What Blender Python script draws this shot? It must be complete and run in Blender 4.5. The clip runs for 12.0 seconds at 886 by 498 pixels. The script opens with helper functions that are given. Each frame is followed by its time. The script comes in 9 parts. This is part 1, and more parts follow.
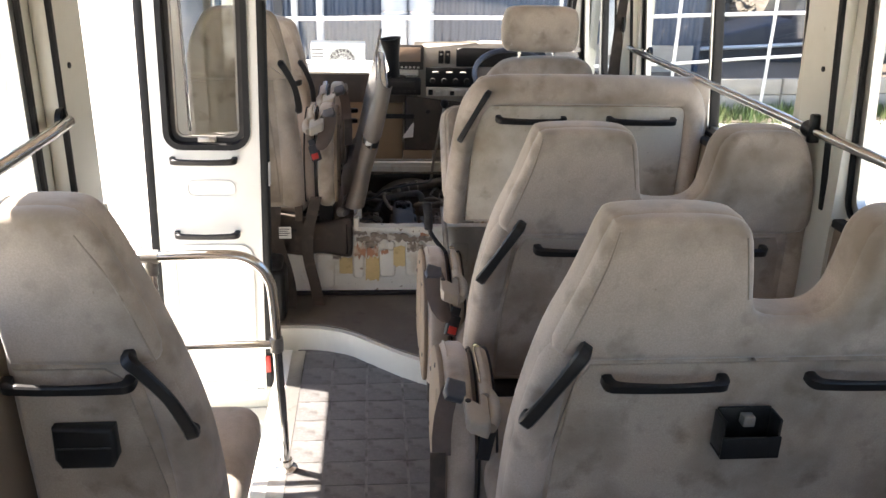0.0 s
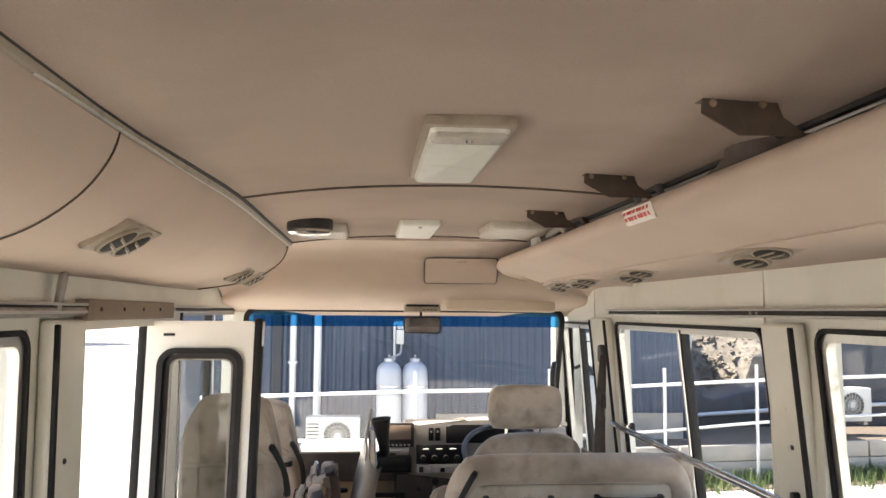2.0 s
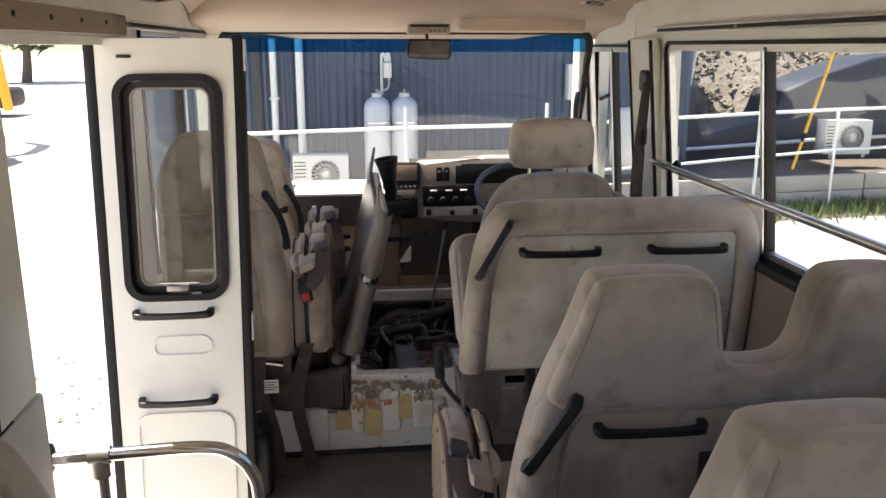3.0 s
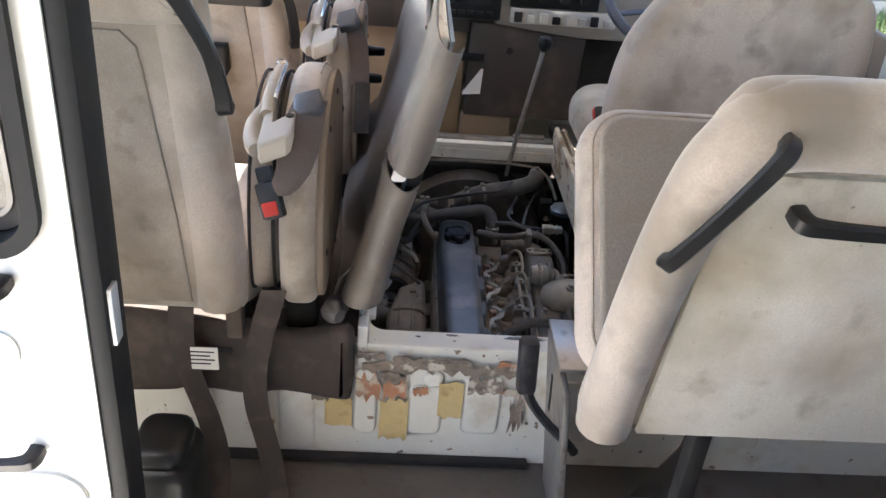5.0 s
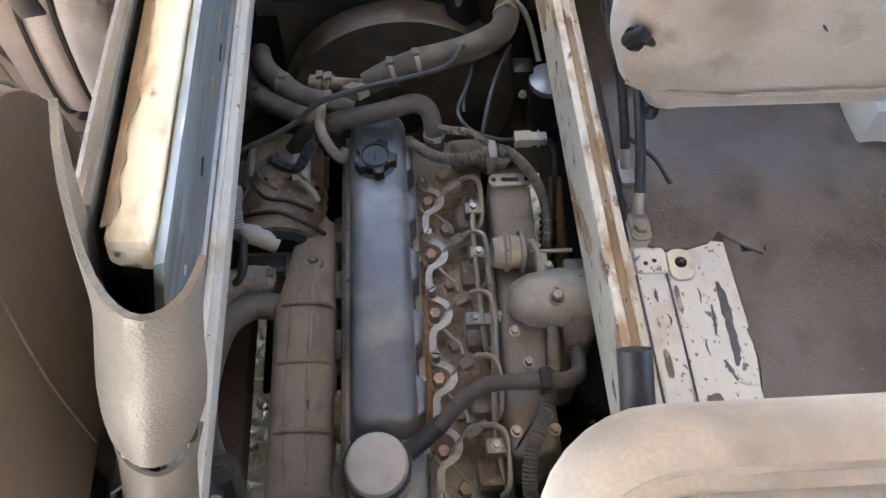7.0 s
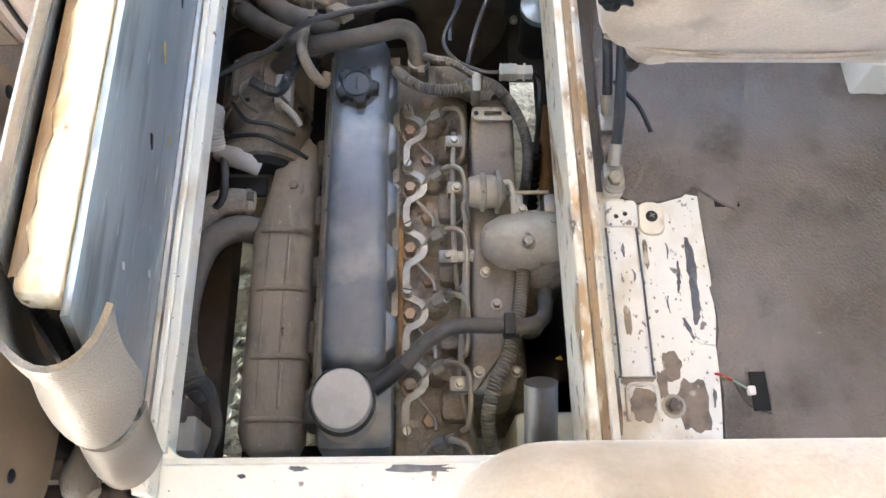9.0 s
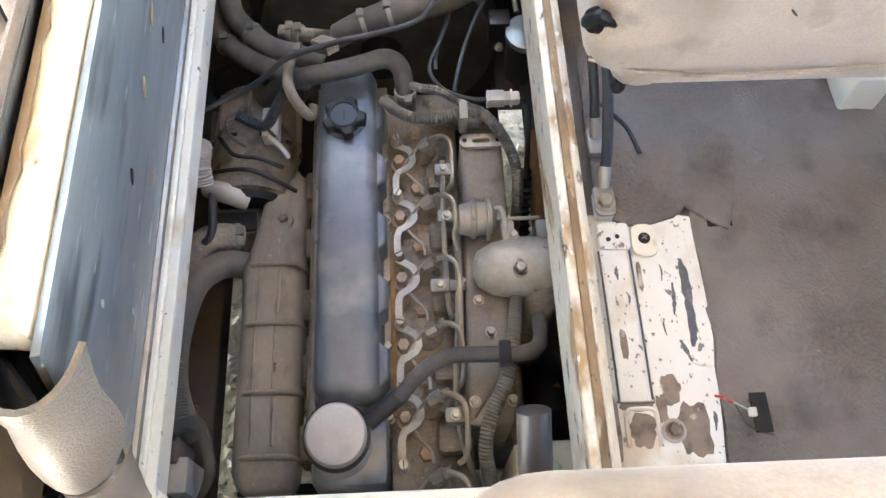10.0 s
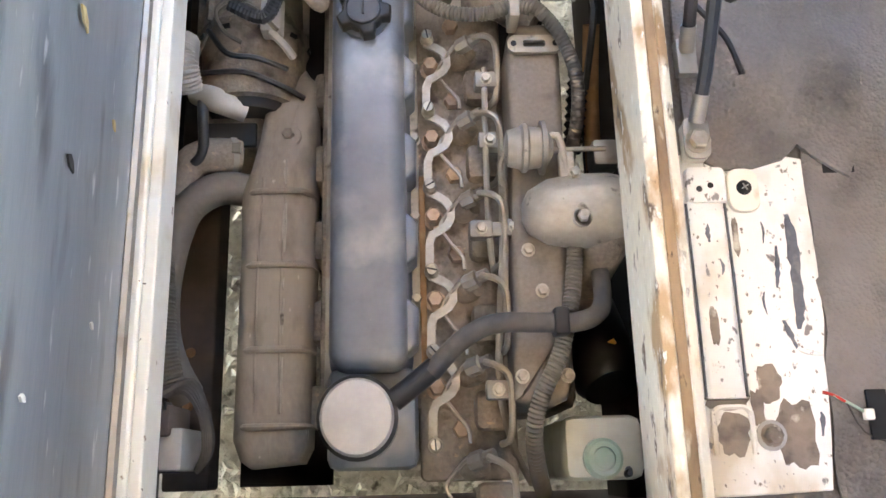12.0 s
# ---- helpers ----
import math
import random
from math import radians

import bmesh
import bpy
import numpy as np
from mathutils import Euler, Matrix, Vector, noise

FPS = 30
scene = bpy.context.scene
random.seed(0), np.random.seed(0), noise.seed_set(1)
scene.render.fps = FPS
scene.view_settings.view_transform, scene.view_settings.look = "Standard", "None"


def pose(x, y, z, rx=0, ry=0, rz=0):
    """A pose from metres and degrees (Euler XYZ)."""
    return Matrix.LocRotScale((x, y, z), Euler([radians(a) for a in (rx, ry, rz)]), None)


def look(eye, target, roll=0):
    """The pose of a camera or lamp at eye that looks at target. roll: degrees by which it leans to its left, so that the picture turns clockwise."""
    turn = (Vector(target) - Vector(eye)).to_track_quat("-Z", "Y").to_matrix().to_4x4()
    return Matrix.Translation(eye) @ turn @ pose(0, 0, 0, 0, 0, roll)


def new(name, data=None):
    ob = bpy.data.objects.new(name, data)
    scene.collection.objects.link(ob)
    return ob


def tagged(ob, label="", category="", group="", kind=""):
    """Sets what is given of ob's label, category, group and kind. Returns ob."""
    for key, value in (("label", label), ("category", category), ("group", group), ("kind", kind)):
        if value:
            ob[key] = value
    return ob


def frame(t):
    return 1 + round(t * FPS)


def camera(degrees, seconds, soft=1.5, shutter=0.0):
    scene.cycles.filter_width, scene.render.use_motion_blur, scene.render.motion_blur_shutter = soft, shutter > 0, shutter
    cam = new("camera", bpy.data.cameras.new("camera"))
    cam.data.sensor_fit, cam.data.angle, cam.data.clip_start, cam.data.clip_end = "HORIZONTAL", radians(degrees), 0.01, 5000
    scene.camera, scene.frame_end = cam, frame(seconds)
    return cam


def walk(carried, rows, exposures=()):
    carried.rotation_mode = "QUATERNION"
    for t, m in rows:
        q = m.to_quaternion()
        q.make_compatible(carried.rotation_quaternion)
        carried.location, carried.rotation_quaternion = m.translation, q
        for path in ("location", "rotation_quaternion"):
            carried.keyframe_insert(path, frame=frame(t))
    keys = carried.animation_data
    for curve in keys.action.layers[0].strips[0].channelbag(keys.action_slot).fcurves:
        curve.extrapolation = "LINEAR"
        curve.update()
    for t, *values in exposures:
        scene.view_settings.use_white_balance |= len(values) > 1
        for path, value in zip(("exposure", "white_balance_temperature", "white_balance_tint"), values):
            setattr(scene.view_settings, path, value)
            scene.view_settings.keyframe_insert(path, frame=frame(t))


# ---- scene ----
cam = camera(57.0, 12.0)
PATH = [
    (0, (-0.232, 0.038, 1.467), (-0.06, 1.897, 0.748), 1.6),
    (0.5, (-0.206, -0.007, 1.491), (0.014, 1.9, 0.931), 1.0),
    (1, (-0.209, -0.035, 1.515), (0.002, 1.948, 1.358), 0.5),
    (1.5, (-0.211, -0.068, 1.522), (-0.023, 1.912, 1.734), 0.5),
    (2, (-0.205, -0.046, 1.525), (-0.028, 1.941, 1.678), 0.4),
    (2.5, (-0.242, 0.169, 1.494), (-0.059, 2.151, 1.301), -0.7),
    (3, (-0.292, 0.517, 1.466), (-0.073, 2.445, 0.984), -0.0),
    (3.2, (-0.307, 0.652, 1.44), (-0.09, 2.553, 0.858), 1.0),
    (4.8, (-0.251, 1.855, 1.276), (-0.113, 3.596, 0.301), 4.6),
    (5, (-0.246, 2.006, 1.277), (-0.13, 3.733, 0.276), 4.9),
    (5.5, (-0.253, 2.368, 1.255), (-0.175, 4.04, 0.16), 3.1),
    (6, (-0.226, 2.671, 1.235), (-0.12, 4.232, -0.01), 2.3),
    (6.5, (-0.141, 2.875, 1.245), (-0.017, 4.288, -0.165), 4.8),
    (7, (-0.043, 3.088, 1.272), (0.062, 4.167, -0.409), 2.4),
    (7.2, (-0.034, 3.136, 1.263), (0.049, 4.08, -0.498), 2.2),
    (9, (0.024, 3.174, 1.332), (0.082, 3.975, -0.5), 3.6),
    (9.5, (0.029, 3.155, 1.334), (0.101, 4.006, -0.475), 3.7),
    (10, (0.032, 3.177, 1.318), (0.1, 4.046, -0.483), 2.1),
    (10.5, (0.019, 3.271, 1.313), (0.111, 4.112, -0.5), 2.4),
    (11, (0.021, 3.308, 1.315), (0.131, 4.134, -0.503), 4.7),
    (11.5, (0.014, 3.329, 1.254), (0.09, 4.06, -0.606), 4.8),
    (12, (-0.007, 3.381, 1.152), (0.044, 3.903, -0.778), 4.3),
]
EXPOSURE = [(0, 2.38, 6900, 17), (1, 2.0, 6900, 18), (1.5, 1.8, 7000, 18), (2, 2.0, 6950, 18), (2.5, 1.9, 7000, 18), (3, 1.6, 6950, 17), (5, 3.2, 6350, 14.5), (5.5, 3.2, 6300, 13.5), (6, 3.45, 6300, 12), (6.5, 3.75, 6350, 11.5), (7, 4.2, 6600, 12.5), (9, 4.83, 6800, 11), (10, 4.8, 6850, 11.5), (11, 4.8, 6950, 12), (11.5, 4.8, 7000, 12), (12, 5.1, 7300, 14.5)]
walk(cam, [(t, look(eye, target, roll)) for t, eye, target, roll in PATH], EXPOSURE)

# world, sun and exposure
world = bpy.data.worlds.new("sky")
scene.world = world
world.use_nodes = True
wn = world.node_tree.nodes
sky = wn.new("ShaderNodeTexSky")
sky.sky_type, sky.sun_disc = "NISHITA", False
SUN_EL, SUN_AZ = 68.0, -72.0  # degrees over the horizon; clockwise from +y
sky.sun_elevation, sky.sun_rotation = radians(SUN_EL), radians(SUN_AZ)
wn["Background"].inputs["Strength"].default_value = 0.11
world.node_tree.links.new(sky.outputs["Color"], wn["Background"].inputs["Color"])
sun = new("sun", bpy.data.lights.new("sun", "SUN"))
sun.data.energy, sun.data.angle, sun.data.color = 5.0, radians(0.6), (1.0, 0.95, 0.87)
sd = Vector((math.sin(radians(SUN_AZ)) * math.cos(radians(SUN_EL)), math.cos(radians(SUN_AZ)) * math.cos(radians(SUN_EL)), math.sin(radians(SUN_EL))))
sun.matrix_world = look(sd * 30, (0, 0, 0))

# ---- materials ----
def mat(name, col, rough=0.6, metal=0.0, grain=(120, 0.12), blot=None, bump=(200, 0.1), spec=0.5, sheen=0.0, blot2=None, stretch=(1, 1, 1), rnd=0.0, marks=None, leather=None):
    """A surface: base colour with fine grain, one or two layers of stains, and relief."""
    m = bpy.data.materials.new(name)
    m.use_nodes = True
    nt = m.node_tree
    n, l = nt.nodes, nt.links
    b = n["Principled BSDF"]
    b.inputs["Roughness"].default_value, b.inputs["Metallic"].default_value = rough, metal
    b.inputs["Specular IOR Level"].default_value = spec
    if sheen:
        b.inputs["Sheen Weight"].default_value, b.inputs["Sheen Roughness"].default_value = sheen, 0.5
    geo = n.new("ShaderNodeTexCoord")
    mp = n.new("ShaderNodeMapping")
    mp.inputs["Scale"].default_value = stretch
    l.new(geo.outputs["Object"], mp.inputs["Vector"])

    def noise_tex(scale, detail=4.0):
        t = n.new("ShaderNodeTexNoise")
        t.inputs["Scale"].default_value, t.inputs["Detail"].default_value = scale, detail
        l.new(mp.outputs["Vector"], t.inputs["Vector"])
        return t.outputs["Fac"]

    def mix(fac, a, c, kind="MIX"):
        x = n.new("ShaderNodeMix")
        x.data_type, x.blend_type = "RGBA", kind
        l.new(fac, x.inputs[0])
        for k, v in ((6, a), (7, c)):
            if isinstance(v, tuple):
                x.inputs[k].default_value = (*v, 1)
            else:
                l.new(v, x.inputs[k])
        return x.outputs[2]

    def ramp(src, lo, hi):
        r = n.new("ShaderNodeMapRange")
        r.inputs["From Min"].default_value, r.inputs["From Max"].default_value = lo, hi
        l.new(src, r.inputs["Value"])
        return r.outputs["Result"]

    colour = mix(noise_tex(grain[0]), tuple(c * (1 - grain[1]) for c in col), tuple(min(1, c * (1 + grain[1])) for c in col))
    for layer in (blot, blot2, marks):
        if layer:
            scale, c2, lo, hi = layer[:4]
            colour = mix(ramp(noise_tex(scale, 6.0), lo, hi), colour, c2)
    if rnd:
        info = n.new("ShaderNodeObjectInfo")
        hv = n.new("ShaderNodeHueSaturation")
        l.new(ramp(info.outputs["Random"], 0, 1), hv.inputs["Value"])
        hv.inputs["Value"].links[0].from_node.inputs["To Min"].default_value = 1 - rnd
        hv.inputs["Value"].links[0].from_node.inputs["To Max"].default_value = 1 + rnd
        l.new(colour, hv.inputs["Color"])
        colour = hv.outputs["Color"]
    l.new(colour, b.inputs["Base Color"])
    if bump:
        bp = n.new("ShaderNodeBump")
        bp.inputs["Strength"].default_value, bp.inputs["Distance"].default_value = bump[1], bump[2] if len(bump) > 2 else 0.002
        l.new(noise_tex(bump[0]), bp.inputs["Height"])
        l.new(bp.outputs["Normal"], b.inputs["Normal"])
    if leather:
        cells, bp2 = n.new("ShaderNodeTexVoronoi"), n.new("ShaderNodeBump")
        cells.inputs["Scale"].default_value = leather[0]
        bp2.inputs["Strength"].default_value, bp2.inputs["Distance"].default_value = leather[1], 0.0015
        l.new(mp.outputs["Vector"], cells.inputs["Vector"])
        l.new(cells.outputs["Distance"], bp2.inputs["Height"])
        if bump:
            l.new(bp.outputs["Normal"], bp2.inputs["Normal"])
        l.new(bp2.outputs["Normal"], b.inputs["Normal"])
    return m


def glass_mat(name, tint, gloss=0.06):
    m = bpy.data.materials.new(name)
    m.use_nodes = True
    n, l = m.node_tree.nodes, m.node_tree.links
    n.remove(n["Principled BSDF"])
    a, g, x = n.new("ShaderNodeBsdfTransparent"), n.new("ShaderNodeBsdfGlossy"), n.new("ShaderNodeMixShader")
    a.inputs["Color"].default_value, g.inputs["Roughness"].default_value, x.inputs["Fac"].default_value = (*tint, 1), 0.0, gloss
    l.new(a.outputs[0], x.inputs[1]), l.new(g.outputs[0], x.inputs[2]), l.new(x.outputs[0], n["Material Output"].inputs["Surface"])
    return m


VELOUR = mat("beige velour", (0.46, 0.395, 0.33), 0.9, grain=(300, 0.24), blot=(5.0, (0.27, 0.225, 0.178), 0.44, 0.66), blot2=(13, (0.20, 0.165, 0.125), 0.55, 0.80), marks=(75, (0.22, 0.17, 0.125), 0.72, 0.80), bump=(24, 0.25, 0.006), spec=0.15, sheen=0.45)
# Coarser panel cloth; its darker tone has shade put into the colour.
VELOUR_DARK = mat("shaded coarse panel cloth", (0.40, 0.345, 0.285), 0.92, grain=(300, 0.26), blot=(5.5, (0.24, 0.20, 0.16), 0.43, 0.66), blot2=(15, (0.16, 0.13, 0.10), 0.56, 0.80), marks=(70, (0.19, 0.15, 0.11), 0.72, 0.80), bump=(220, 0.4, 0.002), spec=0.15, sheen=0.3)
VELOUR_PALE = mat("pale worn velour", (0.57, 0.535, 0.455), 0.9, grain=(300, 0.18), blot=(5, (0.36, 0.31, 0.235), 0.45, 0.68), blot2=(12, (0.22, 0.17, 0.115), 0.58, 0.78), marks=(60, (0.20, 0.15, 0.105), 0.72, 0.80), bump=(20, 0.3, 0.008), spec=0.15, sheen=0.3)
BACKING = mat("beige backing board", (0.235, 0.18, 0.13), 0.75, grain=(150, 0.1), blot=(8, (0.20, 0.16, 0.12), 0.5, 0.75), bump=(300, 0.12))
ARM_PLASTIC = mat("beige arm plastic", (0.43, 0.38, 0.31), 0.5, grain=(80, 0.06), blot=(20, (0.3, 0.25, 0.2), 0.6, 0.8), bump=(300, 0.05))
HEADLINER = mat("headlining", (0.36, 0.285, 0.235), 0.85, grain=(320, 0.14), blot=(2.2, (0.30, 0.237, 0.195), 0.45, 0.7), bump=(500, 0.3), spec=0.2)
COVING = mat("coving cloth", (0.53, 0.43, 0.35), 0.8, grain=(400, 0.08), blot=(2.5, (0.46, 0.37, 0.30), 0.45, 0.8), bump=(600, 0.12), spec=0.25)
BLACK = mat("black plastic", (0.012, 0.012, 0.0125), 0.38, grain=(90, 0.2), blot=(30, (0.03, 0.029, 0.027), 0.62, 0.82), bump=(500, 0.08), spec=0.35)
RUBBER = mat("black rubber", (0.013, 0.013, 0.013), 0.7, grain=(60, 0.2), bump=(250, 0.08), spec=0.3)
DARKTRIM = mat("dark grey trim", (0.03, 0.028, 0.027), 0.6, grain=(80, 0.15), blot=(12, (0.055, 0.05, 0.045), 0.5, 0.8), bump=(400, 0.1), spec=0.3)
PAINT = mat("cream body paint", (0.66, 0.645, 0.57), 0.32, grain=(30, 0.03), blot=(3.5, (0.55, 0.53, 0.45), 0.55, 0.8), blot2=(26, (0.40, 0.36, 0.28), 0.73, 0.84), bump=(40, 0.02))
DOORPAINT = mat("white door paint", (0.76, 0.755, 0.70), 0.35, grain=(30, 0.02), blot=(3, (0.68, 0.67, 0.60), 0.5, 0.8), blot2=(35, (0.42, 0.38, 0.3), 0.76, 0.86), bump=(40, 0.02))
ALU = mat("aluminium trim", (0.55, 0.54, 0.51), 0.35, 0.9, grain=(60, 0.1), blot=(30, (0.3, 0.28, 0.25), 0.6, 0.8), bump=(200, 0.05))
CHROME = mat("worn chrome", (0.72, 0.71, 0.69), 0.16, 1.0, grain=(40, 0.06), blot=(40, (0.45, 0.4, 0.34), 0.68, 0.82), bump=(300, 0.03))
STEEL = mat("dull steel", (0.36, 0.345, 0.32), 0.45, 0.7, grain=(60, 0.15), blot=(25, (0.2, 0.16, 0.12), 0.55, 0.8), bump=(200, 0.1))
FLOORVINYL = mat("grey floor vinyl", (0.115, 0.113, 0.112), 0.5, grain=(90, 0.3), blot=(6, (0.19, 0.185, 0.178), 0.44, 0.66), blot2=(14, (0.045, 0.042, 0.038), 0.50, 0.68), marks=(45, (0.26, 0.25, 0.23), 0.64, 0.74), bump=(250, 0.35))
FLOORDARK = mat("brown floor vinyl", (0.105, 0.092, 0.078), 0.6, grain=(90, 0.18), blot=(5, (0.15, 0.13, 0.11), 0.45, 0.75), blot2=(15, (0.06, 0.05, 0.042), 0.58, 0.8), bump=(300, 0.25))
CARPET = mat("brown floor mat", (0.142, 0.122, 0.108), 0.5, grain=(220, 0.25), blot=(5, (0.215, 0.195, 0.18), 0.46, 0.70), blot2=(11, (0.085, 0.073, 0.064), 0.55, 0.78), marks=(70, (0.26, 0.235, 0.205), 0.71, 0.78), bump=(14, 0.5, 0.012), spec=0.4, leather=(200, 1.0))
VINYL = mat("grey brown vinyl", (0.175, 0.150, 0.128), 0.36, grain=(240, 0.18), blot=(7, (0.235, 0.20, 0.168), 0.48, 0.72), blot2=(14, (0.11, 0.096, 0.083), 0.56, 0.80), marks=(60, (0.27, 0.24, 0.205), 0.68, 0.76), bump=(18, 0.12, 0.004), leather=(420, 0.35))
# Darker copy of the lid vinyl: shade on its back is painted in.
VINYLSHADE = mat("shaded creased vinyl", (0.125, 0.119, 0.114), 0.34, grain=(240, 0.18), blot=(6, (0.175, 0.166, 0.157), 0.48, 0.72), blot2=(14, (0.07, 0.067, 0.064), 0.56, 0.80), bump=(9, 0.55, 0.014), stretch=(1, 1, 0.4), leather=(330, 0.4))
WORNPAINT = mat("flaking white paint", (0.76, 0.745, 0.68), 0.42, grain=(50, 0.05), blot=(11, (0.60, 0.54, 0.43), 0.56, 0.70), blot2=(38, (0.26, 0.19, 0.13), 0.68, 0.71), marks=(120, (0.10, 0.08, 0.065), 0.705, 0.73), bump=(60, 0.25, 0.003))
SCUFFPAINT = mat("scuffed white metal", (0.78, 0.775, 0.745), 0.36, grain=(50, 0.05), blot=(13, (0.58, 0.51, 0.40), 0.54, 0.70), blot2=(70, (0.20, 0.185, 0.175), 0.635, 0.68), marks=(150, (0.20, 0.165, 0.13), 0.64, 0.70), bump=(60, 0.3, 0.003), stretch=(1, 0.7, 1))
RUSTPAINT = mat("red rust primer", (0.42, 0.20, 0.11), 0.7, grain=(60, 0.2), blot=(30, (0.62, 0.55, 0.44), 0.5, 0.62), blot2=(22, (0.25, 0.13, 0.07), 0.6, 0.72), bump=(120, 0.3))
DECAL = mat("aged yellow paper", (0.60, 0.46, 0.22), 0.7, grain=(60, 0.12), blot=(35, (0.40, 0.28, 0.12), 0.55, 0.75), bump=(120, 0.15))
PAPER = mat("white paper", (0.78, 0.77, 0.72), 0.7, grain=(60, 0.05), blot=(30, (0.55, 0.5, 0.42), 0.62, 0.8), bump=(120, 0.05))
LIDMETAL = mat("blue grey metal", (0.22, 0.26, 0.29), 0.36, 0.45, grain=(40, 0.2), blot=(7, (0.40, 0.44, 0.46), 0.47, 0.68), blot2=(26, (0.10, 0.115, 0.125), 0.57, 0.70), marks=(70, (0.55, 0.58, 0.58), 0.65, 0.70), bump=(70, 0.3, 0.003), stretch=(1, 0.25, 0.6))
CREAMEDGE = mat("cream flange paint", (0.80, 0.75, 0.64), 0.45, grain=(80, 0.06), blot=(16, (0.46, 0.33, 0.20), 0.58, 0.66), blot2=(40, (0.18, 0.11, 0.06), 0.62, 0.67), bump=(60, 0.3), stretch=(1, 0.5, 1))
RUSTBAND = mat("rusty groove", (0.33, 0.235, 0.14), 0.75, grain=(120, 0.25), blot=(22, (0.20, 0.13, 0.075), 0.48, 0.62), blot2=(34, (0.62, 0.56, 0.44), 0.60, 0.68), marks=(120, (0.09, 0.06, 0.04), 0.62, 0.70), bump=(120, 0.6, 0.003), stretch=(1, 0.35, 1))
SLATE = mat("bare blue grey metal", (0.12, 0.125, 0.145), 0.5, 0.3, grain=(160, 0.3), blot=(60, (0.22, 0.215, 0.21), 0.52, 0.70), bump=(180, 0.3))
RAILRUST = mat("rusty cream edge", (0.70, 0.65, 0.54), 0.55, grain=(120, 0.15), blot=(20, (0.38, 0.26, 0.14), 0.54, 0.64), blot2=(55, (0.12, 0.08, 0.05), 0.60, 0.66), marks=(110, (0.80, 0.78, 0.70), 0.60, 0.68), bump=(110, 0.6, 0.003), stretch=(1, 0.45, 1))
ROCKER = mat("blue grey engine paint", (0.10, 0.116, 0.138), 0.36, 0.1, grain=(140, 0.2), blot=(7, (0.17, 0.18, 0.195), 0.46, 0.66), blot2=(9, (0.33, 0.32, 0.30), 0.54, 0.76), marks=(130, (0.30, 0.29, 0.28), 0.72, 0.80), bump=(40, 0.25, 0.004))
LEAKSTEEL = mat("dull strip steel", (0.36, 0.34, 0.305), 0.5, 0.5, grain=(160, 0.2), blot=(30, (0.22, 0.19, 0.15), 0.5, 0.72), bump=(200, 0.15))
INTAKE = mat("dusty casting", (0.20, 0.175, 0.147), 0.75, 0.15, grain=(180, 0.25), blot=(8, (0.275, 0.242, 0.20), 0.48, 0.7), blot2=(20, (0.11, 0.094, 0.078), 0.56, 0.76), bump=(140, 0.35, 0.003))
DUSTY = mat("dusty cast iron", (0.235, 0.20, 0.163), 0.8, 0.15, grain=(200, 0.35), blot=(12, (0.33, 0.28, 0.228), 0.48, 0.72), blot2=(18, (0.07, 0.058, 0.048), 0.54, 0.70), marks=(70, (0.40, 0.30, 0.21), 0.65, 0.75), bump=(130, 0.6, 0.005))
SHIELD = mat("dusty heat shield", (0.255, 0.218, 0.178), 0.7, 0.1, grain=(180, 0.25), blot=(8, (0.31, 0.27, 0.222), 0.45, 0.72), blot2=(20, (0.15, 0.127, 0.102), 0.56, 0.74), marks=(90, (0.42, 0.38, 0.31), 0.69, 0.74), bump=(60, 0.3, 0.003), stretch=(1, 0.5, 1))
ALLOY = mat("dusty cast alloy", (0.36, 0.33, 0.28), 0.6, 0.35, grain=(120, 0.2), blot=(14, (0.19, 0.165, 0.135), 0.46, 0.72), marks=(50, (0.10, 0.085, 0.07), 0.62, 0.72), bump=(160, 0.3))
GASKET = mat("grey bracket steel", (0.27, 0.255, 0.23), 0.55, 0.5, grain=(100, 0.12), blot=(25, (0.18, 0.15, 0.115), 0.5, 0.75), bump=(150, 0.15))
RUSTY = mat("rust", (0.26, 0.15, 0.075), 0.85, 0.1, grain=(90, 0.3), blot=(25, (0.40, 0.27, 0.14), 0.5, 0.72), bump=(150, 0.4))
COPPER = mat("rusty bolt", (0.36, 0.26, 0.19), 0.6, 0.4, grain=(140, 0.2), blot=(60, (0.2, 0.13, 0.08), 0.5, 0.75), bump=(200, 0.2), rnd=0.15)
BOLT = mat("zinc bolt", (0.40, 0.37, 0.315), 0.5, 0.6, grain=(140, 0.15), blot=(60, (0.22, 0.19, 0.15), 0.5, 0.75), bump=(200, 0.15), rnd=0.15)
HOSE = mat("dusty rubber hose", (0.074, 0.067, 0.059), 0.7, grain=(120, 0.2), blot=(18, (0.14, 0.122, 0.103), 0.47, 0.75), bump=(220, 0.15))
HOSEBLACK = mat("black rubber hose", (0.022, 0.022, 0.024), 0.45, grain=(120, 0.2), blot=(18, (0.06, 0.056, 0.052), 0.5, 0.8), bump=(220, 0.1))
CONDUIT = mat("dusty conduit", (0.145, 0.128, 0.107), 0.65, grain=(120, 0.2), blot=(18, (0.09, 0.08, 0.07), 0.5, 0.75), bump=(220, 0.1))
PIPE = mat("injector pipe", (0.31, 0.28, 0.238), 0.45, 0.5, grain=(120, 0.15), blot=(30, (0.25, 0.21, 0.16), 0.5, 0.75), bump=(220, 0.1))
# Grimy metal taken near black: shade in the bay's gaps is in the colour.
BAYDARK = mat("grimy shaded bay metal", (0.024, 0.021, 0.018), 0.8, 0.1, grain=(60, 0.25), blot=(9, (0.05, 0.042, 0.035), 0.5, 0.8), bump=(80, 0.3))
